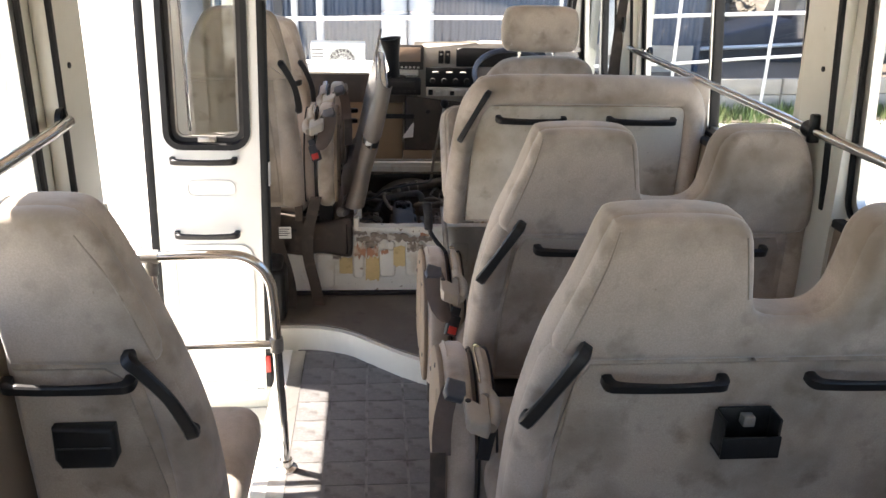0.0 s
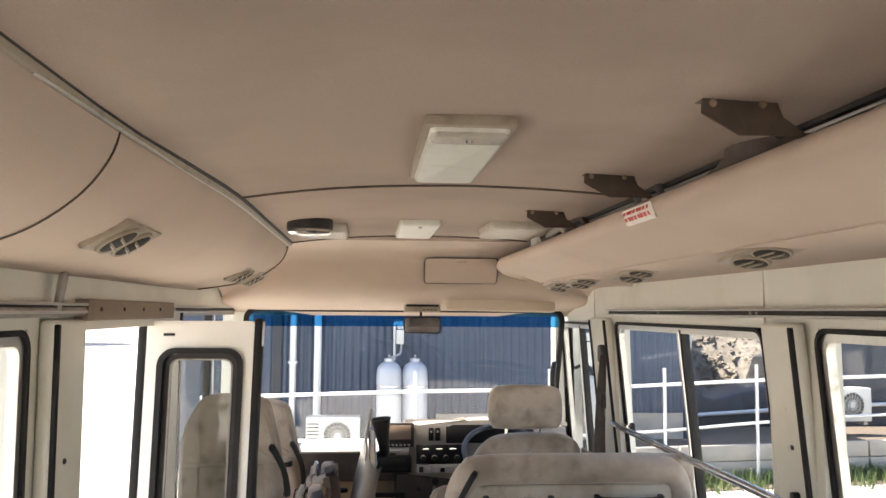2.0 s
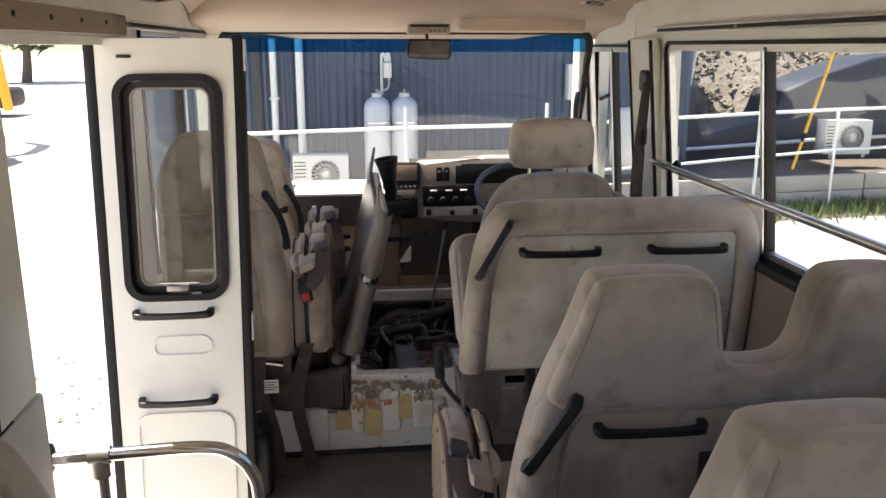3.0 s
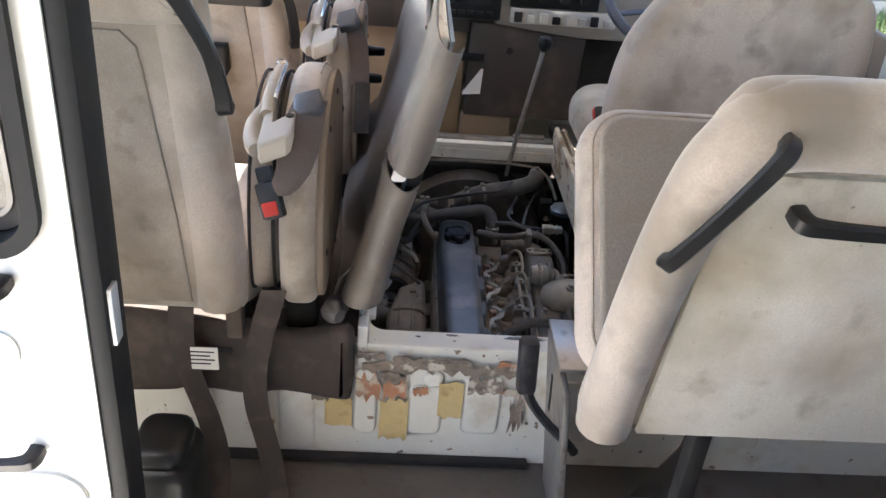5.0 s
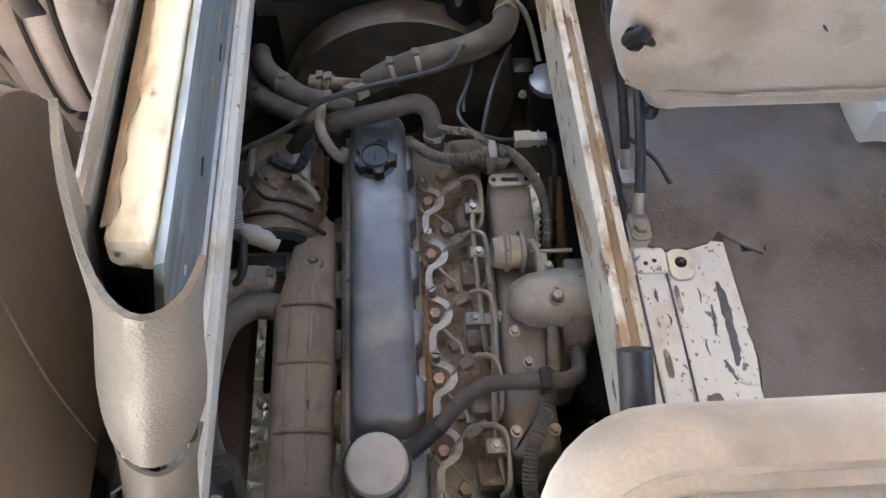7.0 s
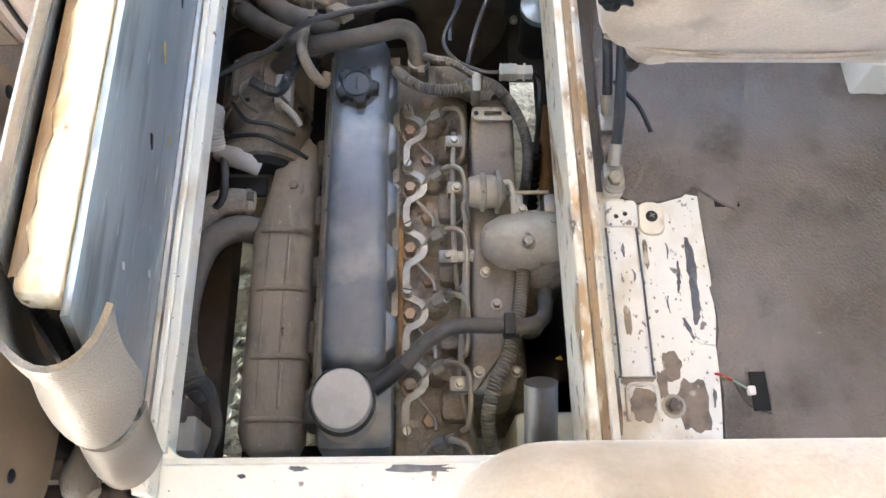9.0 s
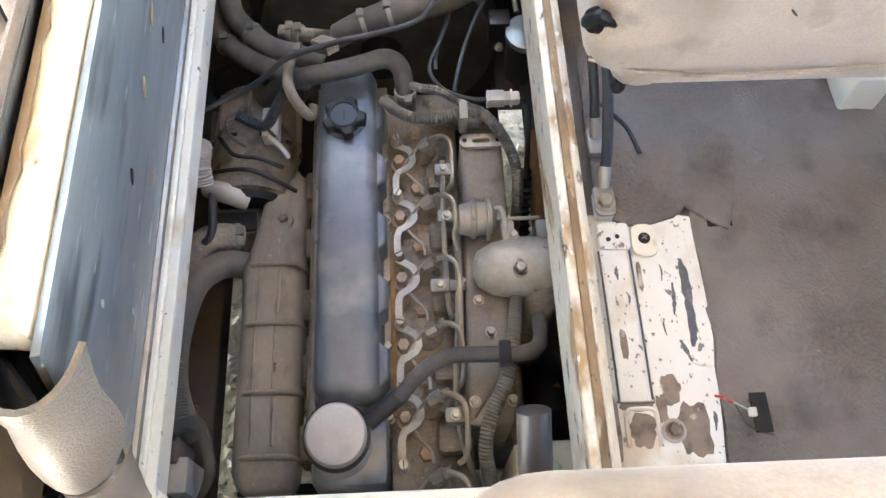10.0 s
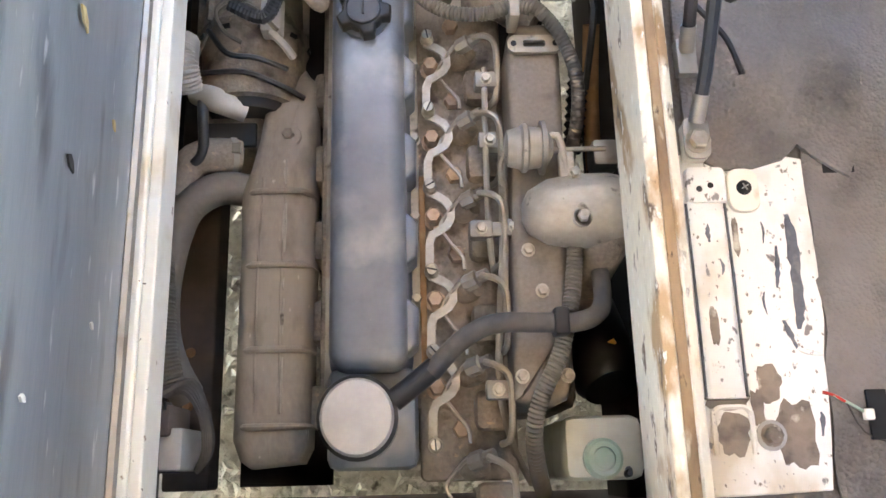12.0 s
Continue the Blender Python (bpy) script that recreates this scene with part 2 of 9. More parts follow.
CAPGREY = mat("grey breather cap", (0.42, 0.40, 0.375), 0.55, 0.2, grain=(140, 0.10), blot=(20, (0.33, 0.31, 0.285), 0.45, 0.75), bump=(200, 0.12))
CLEARPLASTIC = mat("milky tank plastic", (0.62, 0.62, 0.52), 0.4, grain=(60, 0.05), blot=(15, (0.42, 0.40, 0.31), 0.5, 0.75), bump=(80, 0.05))
GREENCAP = mat("faded green cap", (0.34, 0.46, 0.35), 0.45, grain=(60, 0.05), blot=(20, (0.5, 0.52, 0.44), 0.5, 0.75), bump=(100, 0.05))
WEBBING = mat("brown webbing", (0.055, 0.043, 0.035), 0.8, grain=(300, 0.25), blot=(20, (0.11, 0.085, 0.068), 0.5, 0.75), bump=(500, 0.4))
BELTCLOTH = mat("grey brown belt sleeve", (0.105, 0.082, 0.072), 0.75, grain=(300, 0.25), blot=(15, (0.15, 0.12, 0.105), 0.5, 0.75), bump=(400, 0.3))
ANCHOR = mat("dark anchor plastic", (0.06, 0.066, 0.078), 0.35, grain=(100, 0.15), blot=(30, (0.12, 0.12, 0.125), 0.55, 0.8), bump=(300, 0.08))
UNDERCLOTH = mat("dingy under cloth", (0.235, 0.205, 0.17), 0.9, grain=(260, 0.30), blot=(5, (0.215, 0.183, 0.148), 0.45, 0.7), blot2=(13, (0.33, 0.29, 0.245), 0.58, 0.8), bump=(300, 0.3, 0.002), spec=0.15, sheen=0.25)
RAILBROWN = mat("brown chassis paint", (0.075, 0.055, 0.042), 0.8, 0.1, grain=(60, 0.25), blot=(12, (0.12, 0.09, 0.065), 0.5, 0.75), bump=(90, 0.3))
BELTBOX = mat("dark belt plastic", (0.02, 0.02, 0.023), 0.45, grain=(100, 0.15), blot=(30, (0.07, 0.068, 0.066), 0.55, 0.8), bump=(300, 0.08))
RED = mat("red button", (0.55, 0.03, 0.02), 0.4, grain=(60, 0.05), bump=None)
YELLOW = mat("yellow paint", (0.75, 0.42, 0.03), 0.5, grain=(60, 0.08), bump=(80, 0.05))
GREYDASH = mat("grey dash plastic", (0.36, 0.335, 0.295), 0.55, grain=(150, 0.06), blot=(8, (0.38, 0.35, 0.3), 0.5, 0.8), bump=(400, 0.1))
TAN = mat("tan kick panel", (0.29, 0.21, 0.13), 0.6, grain=(100, 0.08), blot=(8, (0.28, 0.2, 0.125), 0.5, 0.8), bump=(300, 0.1))
BROWNDASH = mat("brown dash panel", (0.05, 0.04, 0.032), 0.6, grain=(100, 0.12), blot=(8, (0.12, 0.096, 0.075), 0.5, 0.8), bump=(300, 0.1))
KEYCAPS = mat("pale grey keys", (0.58, 0.57, 0.53), 0.5, grain=(60, 0.05), bump=None)
SCREEN = mat("tan radio screen", (0.26, 0.19, 0.14), 0.3, grain=(30, 0.05), bump=None)
LENS = mat("frosted lamp lens", (0.62, 0.62, 0.54), 0.3, grain=(300, 0.12), blot=(20, (0.5, 0.5, 0.43), 0.5, 0.8), bump=(260, 0.5))
DIMPLE = mat("dimpled clear plastic", (0.46, 0.42, 0.35), 0.22, grain=(200, 0.2), blot=(20, (0.36, 0.33, 0.27), 0.5, 0.8), bump=(160, 0.9, 0.003))
REFLECTOR = mat("lamp reflector", (0.8, 0.78, 0.74), 0.18, 0.9, grain=(60, 0.1), bump=(120, 0.2))
DUCTVENT = mat("brown vent plastic", (0.33, 0.275, 0.205), 0.45, grain=(120, 0.08), blot=(30, (0.2, 0.16, 0.11), 0.55, 0.8), bump=(300, 0.1))
VISOR = mat("cream visor", (0.62, 0.53, 0.42), 0.75, grain=(300, 0.06), blot=(8, (0.54, 0.45, 0.35), 0.5, 0.8), bump=(400, 0.1))
MIRROR = mat("mirror", (0.9, 0.9, 0.9), 0.03, 1.0, grain=(10, 0.0), bump=None)
GLASS = glass_mat("window glass", (0.93, 0.95, 0.94), 0.04)
TINT = glass_mat("blue tint band", (0.22, 0.58, 0.85), 0.05)
# outside
GRAVEL = mat("pale gravel", (0.60, 0.57, 0.505), 0.9, grain=(34, 0.4), blot=(3, (0.50, 0.47, 0.41), 0.45, 0.72), blot2=(22, (0.16, 0.145, 0.125), 0.58, 0.68), marks=(14, (0.60, 0.575, 0.52), 0.55, 0.68), bump=(40, 1.0, 0.03), spec=0.2)
SHEDBLUE = mat("dark blue steel cladding", (0.045, 0.066, 0.105), 0.5, 0.0, grain=(6, 0.08), blot=(1.2, (0.056, 0.08, 0.125), 0.45, 0.8), bump=(10, 0.03))
SHEDDARK = mat("charcoal steel cladding", (0.03, 0.034, 0.042), 0.55, grain=(6, 0.1), bump=(10, 0.03))
GALV = mat("galvanised steel", (0.62, 0.64, 0.65), 0.45, 0.4, grain=(20, 0.06), blot=(9, (0.52, 0.53, 0.54), 0.5, 0.8), bump=(60, 0.05))
WHITEPIPE = mat("white plastic pipe", (0.62, 0.64, 0.645), 0.45, grain=(20, 0.03), blot=(6, (0.66, 0.67, 0.66), 0.5, 0.8), bump=None)
BOTTLEGREY = mat("silver gas bottle", (0.44, 0.47, 0.52), 0.42, 0.2, grain=(12, 0.04), blot=(5, (0.38, 0.41, 0.455), 0.5, 0.8), bump=(30, 0.03))
ACWHITE = mat("white appliance", (0.58, 0.58, 0.545), 0.5, grain=(20, 0.03), blot=(6, (0.62, 0.61, 0.56), 0.55, 0.8), bump=None)
CONCRETE = mat("concrete sleeper", (0.40, 0.37, 0.325), 0.85, grain=(30, 0.15), blot=(4, (0.31, 0.285, 0.25), 0.45, 0.75), bump=(60, 0.3, 0.005))
CHIPS = mat("wood chip heap", (0.215, 0.19, 0.158), 0.95, grain=(9, 0.3), blot=(1.2, (0.18, 0.16, 0.135), 0.4, 0.8), blot2=(7, (0.135, 0.117, 0.096), 0.54, 0.80), bump=(9, 0.9, 0.06), spec=0.1, stretch=(1, 0.5, 1))
BACKDROP = mat("dark blue backdrop", (0.028, 0.034, 0.048), 0.5, grain=(8, 0.15), blot=(2, (0.045, 0.052, 0.068), 0.5, 0.8), bump=(3, 0.3, 0.03))
GRASSM = mat("weedy grass", (0.075, 0.12, 0.035), 0.8, grain=(6, 0.3), blot=(2, (0.16, 0.17, 0.06), 0.5, 0.75), bump=None, rnd=0.0)
DIRT = mat("dark soil", (0.13, 0.105, 0.08), 0.95, grain=(20, 0.3), bump=(20, 0.6, 0.03))
FOLIAGE = mat("distant leaves", (0.05, 0.085, 0.03), 0.8, grain=(5, 0.3), bump=None)
PRIMER = mat("brown primer", (0.235, 0.19, 0.15), 0.7, grain=(90, 0.3), blot=(45, (0.13, 0.10, 0.08), 0.5, 0.66), blot2=(30, (0.55, 0.50, 0.42), 0.57, 0.64), bump=(120, 0.4))

# ---- building tools ----
ROOT = {}


def thing(name, loc, label, category, group=""):
    """An empty at a thing's base, which parents its parts."""
    ob = new(name)
    ob.location = loc
    ROOT[ob] = Vector(loc)
    ob.empty_display_size = 0.05
    return tagged(ob, label, category, group)


def part(name, bm, material, parent=None, label="", smooth=True, kind="", category=""):
    """One mesh object from a bmesh in world places, under a thing or a part."""
    bmesh.ops.recalc_face_normals(bm, faces=bm.faces)
    off = ROOT.get(parent, Vector())
    if off.length:
        bmesh.ops.translate(bm, verts=bm.verts, vec=-off)
    me = bpy.data.meshes.new(name)
    bm.to_mesh(me)
    bm.free()
    if smooth:
        me.polygons.foreach_set("use_smooth", [True] * len(me.polygons))
        me.set_sharp_from_angle(angle=radians(38))
    me.materials.append(material)
    ob = new(name, me)
    if parent:
        ob.parent = parent
        ROOT[ob] = off
    return tagged(ob, label, category, "", kind)


def setting(name, bm, material, label, smooth=False):
    return part(name, bm, material, None, label, smooth, "structure", name.rstrip("_0123456789").replace("_", " "))


def single(name, bm, material, label, category, group="", smooth=True):
    """A thing that is one mesh, with its origin at the middle of its base."""
    lo = [min(v.co[k] for v in bm.verts) for k in range(3)]
    hi = [max(v.co[k] for v in bm.verts) for k in range(3)]
    base = Vector(((lo[0] + hi[0]) / 2, (lo[1] + hi[1]) / 2, lo[2]))
    bmesh.ops.translate(bm, verts=bm.verts, vec=-base)
    ob = part(name, bm, material, None, "", smooth)
    ob.location = base
    return tagged(ob, label, category, group)


def box(bm, x0, x1, y0, y1, z0, z1, bev=0.0, seg=2):
    m = Matrix.LocRotScale(((x0 + x1) / 2, (y0 + y1) / 2, (z0 + z1) / 2), None, (abs(x1 - x0), abs(y1 - y0), abs(z1 - z0)))
    got = bmesh.ops.create_cube(bm, size=1.0, matrix=m)
    if bev:
        edges = {e for v in got["verts"] for e in v.link_edges}
        bmesh.ops.bevel(bm, geom=list(edges), offset=bev, segments=seg, profile=0.5, affect="EDGES")
    return bm


def boxed(*args, **kw):
    return box(bmesh.new(), *args, **kw)


def turned_box(size, m, bev=0.0, bm=None):
    bm = bm or bmesh.new()
    got = bmesh.ops.create_cube(bm, size=1.0, matrix=m @ Matrix.Diagonal((*size, 1)))
    if bev:
        bmesh.ops.bevel(bm, geom=list({e for v in got["verts"] for e in v.link_edges}), offset=bev, segments=2, profile=0.5, affect="EDGES")
    return bm


def soft(pts, n=4, closed=False):
    """A smooth line through points (Catmull-Rom), n steps a span."""
    p = [Vector(q) for q in pts]
    out, count = [], len(p)
    for i in range(count if closed else count - 1):
        if closed:
            a, b, c, d = p[i - 1], p[i], p[(i + 1) % count], p[(i + 2) % count]
        else:
            a, b, c, d = p[max(i - 1, 0)], p[i], p[i + 1], p[min(i + 2, count - 1)]
        for k in range(n):
            t = k / n
            out.append(0.5 * (2 * b + (c - a) * t + (2 * a - 5 * b + 4 * c - d) * t * t + (3 * b - a - 3 * c + d) * t ** 3))
    if not closed:
        out.append(p[-1])
    return out


def tube(pts, r, seg=8, n=4, bm=None, flat=1.0, ribs=0.0, pitch=0.008):
    """A round pipe along a smooth line. r: one radius, or one a given point. ribs: the depth of its rings."""
    bm = bm or bmesh.new()
    line = soft(pts, n) if n > 1 else [Vector(q) for q in pts]
    rs = [r] * len(line) if not isinstance(r, (list, tuple)) else [float(np.interp(k / max(n, 1), range(len(r)), r)) for k in range(len(line))]
    if ribs:
        far = [0.0]
        for a, b in zip(line, line[1:]):
            far.append(far[-1] + (b - a).length)
        steps = max(2, int(far[-1] / (pitch / 2)))
        at = np.linspace(0, far[-1], steps + 1)
        line = [Vector([float(np.interp(s, far, [q[k] for q in line])) for k in range(3)]) for s in at]
        rs = [float(np.interp(s, far, rs)) + (ribs if k % 2 else 0) for k, s in enumerate(at)]
    up, rings = None, []
    for i, q in enumerate(line):
        d = (line[min(i + 1, len(line) - 1)] - line[max(i - 1, 0)]).normalized()
        if up is None:
            up = d.orthogonal().normalized() if flat == 1.0 else (Vector((0, 0, 1)) - d * d.z).normalized() if abs(d.z) < 0.95 else Vector((1, 0, 0))
        up = (up - d * up.dot(d)).normalized()
        side = d.cross(up)
        rings.append([bm.verts.new(q + rs[i] * (math.cos(a) * side + flat * math.sin(a) * up)) for a in (2 * math.pi * k / seg for k in range(seg))])
    for a, b in zip(rings, rings[1:]):
        for k in range(seg):
            bm.faces.new((a[k], a[(k + 1) % seg], b[(k + 1) % seg], b[k]))
    bm.faces.new(rings[0]), bm.faces.new(rings[-1])
    return bm


def lathe(profile, at, axis="z", seg=20, bm=None, m=None):
    """A turned body: rows of radius and height along the axis."""
    bm = bm or bmesh.new()
    turn = m or {"z": Matrix(), "x": pose(0, 0, 0, 0, 90, 0), "y": pose(0, 0, 0, -90, 0, 0)}[axis]
    rings = [[bm.verts.new(Vector(at) + (turn @ Vector((r * math.cos(a), r * math.sin(a), h)))) for a in (2 * math.pi * k / seg for k in range(seg))] for r, h in profile]
    for a, b in zip(rings, rings[1:]):
        for k in range(seg):
            bm.faces.new((a[k], a[(k + 1) % seg], b[(k + 1) % seg], b[k]))
    bm.faces.new(rings[0]), bm.faces.new(rings[-1])
    return bm


def inset(line, d):
    """A closed outline (counter-clockwise pairs) moved inward by d."""
    out = []
    for i, q in enumerate(line):
        a, b = (Vector(q) - Vector(line[i - 1])), (Vector(line[(i + 1) % len(line)]) - Vector(q))
        a, b = (a.normalized() if a.length > 1e-9 else b.normalized()), (b.normalized() if b.length > 1e-9 else a.normalized())
        na, nb = Vector((-a.y, a.x)), Vector((-b.y, b.x))
        w = na + nb
        w = w / max(w.dot(na), 0.4) if w.length > 1e-6 else na
        out.append((q[0] + w.x * d, q[1] + w.y * d))
    return out


def ccw(line):
    s = sum(a[0] * b[1] - b[0] * a[1] for a, b in zip(line, line[1:] + line[:1]))
    return line if s > 0 else line[::-1]


def puff(line, place, thick, r, steps=3, bm=None, swell=0.0):
    """A padded slab on an outline: place(u, v, depth) gives the point; r: the rounding of its edges; swell: bulge of both faces."""
    bm = bm or bmesh.new()
    line = ccw([(float(q[0]), float(q[1])) for q in line])
    rr = min(r, thick / 2)
    rows = [(r * (1 - math.sin(a)), rr * (1 - math.cos(a))) for a in (k / steps * math.pi / 2 for k in range(steps + 1))]
    rows = [(i, d) for i, d in rows] + [(i, thick - d) for i, d in rows[::-1]]
    cache = {}
    rings = []
    for i, d in rows:
        pts = cache.setdefault(round(i, 6), inset(line, i) if i > 1e-6 else line)
        rings.append([bm.verts.new(place(u, v, d)) for u, v in pts])
    for a, b in zip(rings, rings[1:]):
        for k in range(len(line)):
            bm.faces.new((a[k], a[(k + 1) % len(line)], b[(k + 1) % len(line)], b[k]))
    for ring, i, base, sign in ((rings[0], r, 0.0, -1), (rings[-1], r, thick, 1)):
        last = ring
        if swell:
            pts = inset(line, r)
            cu, cv = sum(q[0] for q in pts) / len(pts), sum(q[1] for q in pts) / len(pts)
            for f in (0.85, 0.6, 0.3):
                nxt = [bm.verts.new(place(cu + (u - cu) * f, cv + (v - cv) * f, base + sign * swell * (1 - f * f))) for u, v in pts]
                for k in range(len(line)):
                    bm.faces.new((last[k], last[(k + 1) % len(line)], nxt[(k + 1) % len(line)], nxt[k]))
                last = nxt
        bm.faces.new(last)
    return bm


def prism(line, place, thick, bm=None, bev=0.0):
    """A straight slab on an outline."""
    bm = bm or bmesh.new()
    line = ccw([(float(q[0]), float(q[1])) for q in line])
    a = [bm.verts.new(place(u, v, 0.0)) for u, v in line]
    b = [bm.verts.new(place(u, v, thick)) for u, v in line]
    faces = [bm.faces.new((a[k], a[(k + 1) % len(a)], b[(k + 1) % len(a)], b[k])) for k in range(len(a))]
    faces += [bm.faces.new(a), bm.faces.new(b)]
    if bev:
        bmesh.ops.bevel(bm, geom=list({e for f in faces for e in f.edges}), offset=bev, segments=2, profile=0.5, affect="EDGES")
    return bm


def rrect(u0, u1, v0, v1, r, n=4):
    """A rectangle with round corners, counter-clockwise."""
    out = []
    for cx, cy, start in ((u1 - r, v0 + r, -90), (u1 - r, v1 - r, 0), (u0 + r, v1 - r, 90), (u0 + r, v0 + r, 180)):
        out += [(cx + r * math.cos(radians(start + 90 * k / n)), cy + r * math.sin(radians(start + 90 * k / n))) for k in range(n + 1)]
    return out


def ring_slab(outer, inner, place, thick, bm=None):
    """A frame between two outlines with as many points each."""
    bm = bm or bmesh.new()
    v = [[bm.verts.new(place(u, w, d)) for u, w in line] for line, d in ((outer, 0), (inner, 0), (inner, thick), (outer, thick))]
    k = len(outer)
    for a, b in ((0, 1), (1, 2), (2, 3), (3, 0)):
        for i in range(k):
            bm.faces.new((v[a][i], v[a][(i + 1) % k], v[b][(i + 1) % k], v[b][i]))
    return bm


def sheet(rows, thick, bm=None):
    """A bent sheet of some thickness from rows of points."""
    bm = bm or bmesh.new()
    grid = [[bm.verts.new(q) for q in row] for row in rows]
    for a, b in zip(grid, grid[1:]):
        for k in range(len(a) - 1):
            bm.faces.new((a[k], a[k + 1], b[k + 1], b[k]))
    bmesh.ops.recalc_face_normals(bm, faces=bm.faces)
    bmesh.ops.solidify(bm, geom=bm.faces[:], thickness=thick)
    return bm


def strap(pts, out, w, t, n=5, bm=None):
    """A flat moulded bar along a smooth line. out: the way its face looks; w, t: its width and thickness, one or one a point."""
    bm = bm or bmesh.new()
    line, out = soft(pts, n), Vector(out).normalized()
    ws, ts = [[float(np.interp(k / n, range(len(v)), v)) for k in range(len(line))] if isinstance(v, (list, tuple)) else [v] * len(line) for v in (w, t)]
    rings = []
    for i, q in enumerate(line):
        d = (line[min(i + 1, len(line) - 1)] - line[max(i - 1, 0)]).normalized()
        side = d.cross(out).normalized()
        up = side.cross(d).normalized()
        a, b = ws[i] / 2, ts[i] / 2
        rings.append([bm.verts.new(q + side * u * a + up * v * b) for u, v in ((1, 0.45), (0.72, 1), (-0.72, 1), (-1, 0.45), (-1, -0.6), (-0.8, -1), (0.8, -1), (1, -0.6))])
    for a, b in zip(rings, rings[1:]):
        for k in range(8):
            bm.faces.new((a[k], a[(k + 1) % 8], b[(k + 1) % 8], b[k]))
    bm.faces.new(rings[0]), bm.faces.new(rings[-1])
    return bm


def hexbolt(at, r, h, bm=None, washer=True, m=None):
    bm = bm or bmesh.new()
    if washer:
        lathe([(r * 1.35, 0), (r * 1.35, h * 0.2)], at, seg=12, bm=bm, m=m)
    lathe([(r, h * 0.2), (r, h * 0.9), (r * 0.85, h)], at, seg=6, bm=bm, m=m)
    return bm


XZ = lambda y0: (lambda u, v, d: (u, y0 + d, v))
YZ = lambda x0: (lambda u, v, d: (x0 + d, u, v))
XY = lambda z0: (lambda u, v, d: (u, v, z0 + d))

# ---- the body of the bus ----
FLOOR_Z, STEP_Z, DECK_Z = -0.10, 0.0, 0.30
WALL = 0.94
setting("floor_rear", boxed(-0.53, WALL + 0.04, -1.6, 3.0, -0.16, FLOOR_Z), FLOORVINYL, "grey textured vinyl floor of the aisle")
# raised squares of the aisle floor
k = 0
floor = bpy.data.objects["floor_rear"]
tile_me = None
for ix in range(4):
    for iy in range(12):
        if tile_me is None:
            tile = part("tile", boxed(0.004, 0.126, 0.004, 0.116, 0, 0.0014, bev=0.0012, seg=1), FLOORVINYL, floor)
            tile_me = tile.data
        else:
            tile = new("tile", tile_me)
            tile.parent = floor
        tile.location = (-0.515 + 0.13 * ix, 1.5 + 0.12 * iy, FLOOR_Z)
step_line = [(-0.95, 2.975), (-0.6, 2.98), (-0.45, 2.972), (-0.33, 2.925), (-0.237, 2.845), (-0.118, 2.74), (0.0, 2.665), (0.12, 2.63), (0.985, 2.62)]
step_line = [tuple(q[:2]) for q in soft([(*q, 0) for q in step_line], 4)]
front_outline = step_line + [(0.985, 3.3), (-0.95, 3.3)]
setting("floor_step", prism(front_outline, XY(-0.36), 0.354), PAINT, "white painted riser of the front floor")
inner = [(x, y + 0.028) for x, y in step_line] + [(0.985, 3.3), (-0.95, 3.3)]
setting("floor_front", prism(inner, XY(-0.006), 0.007), FLOORDARK, "worn brown vinyl on the front floor")
setting("floor_edge", boxed(-0.552, -0.5, 1.9, 2.96, FLOOR_Z + 0.0005, FLOOR_Z + 0.0045), ALU, "aluminium edge strip of the aisle floor")
bm = boxed(-1.02, -0.552, 2.0, 2.97, -0.42, -0.36)
box(bm, -0.6, -0.552, 2.0, 2.97, -0.36, FLOOR_Z + 0.005)
box(bm, -1.02, -0.552, 1.96, 2.0, -0.42, FLOOR_Z)
box(bm, -0.94, -0.55, -1.6, 1.96, -0.16, FLOOR_Z)
setting("entry_well", bm, DOORPAINT, "white painted entry step well by the door")
# bulkhead under the front deck
setting("bulkhead", boxed(-WALL, WALL + 0.04, 3.3, 3.32, 0.0, 0.305), WORNPAINT, "flaking white painted bulkhead below the engine hatch")
bulk = bpy.data.objects["bulkhead"]
for x0, x1, z0, z1 in ((-0.70, -0.595, 0.06, 0.18), (-0.47, -0.395, 0.03, 0.185), (-0.315, -0.268, 0.075, 0.246), (-0.204, -0.134, 0.08, 0.208), (-0.175, -0.136, 0.205, 0.246), (-0.092, -0.014, 0.085, 0.243), (0.10, 0.18, 0.07, 0.235), (0.24, 0.32, 0.07, 0.235), (0.45, 0.55, 0.07, 0.235)):
    part("rib", puff(rrect(x0, x1, z0, z1, 0.017), XZ(3.291), 0.010, 0.008, 3), WORNPAINT, bulk)


def torn(x0, x1, z0, z1, y, seed, rough=0.18):
    """A thin worn patch with an uneven edge on the bulkhead."""
    rr = random.Random(seed)
    w, h, n = x1 - x0, z1 - z0, 9
    e = lambda k: rr.uniform(-rough, rough)
    line = [(x0 + w * k / n, z0 + h * e(k)) for k in range(n)] + [(x1 + 0.15 * h * e(k), z0 + h * k / 3) for k in range(3)]
    line += [(x1 - w * k / n, z1 + h * e(k)) for k in range(n)] + [(x0 + 0.15 * h * e(k), z1 - h * k / 3) for k in range(3)]
    return prism(line, XZ(y), 0.0016)


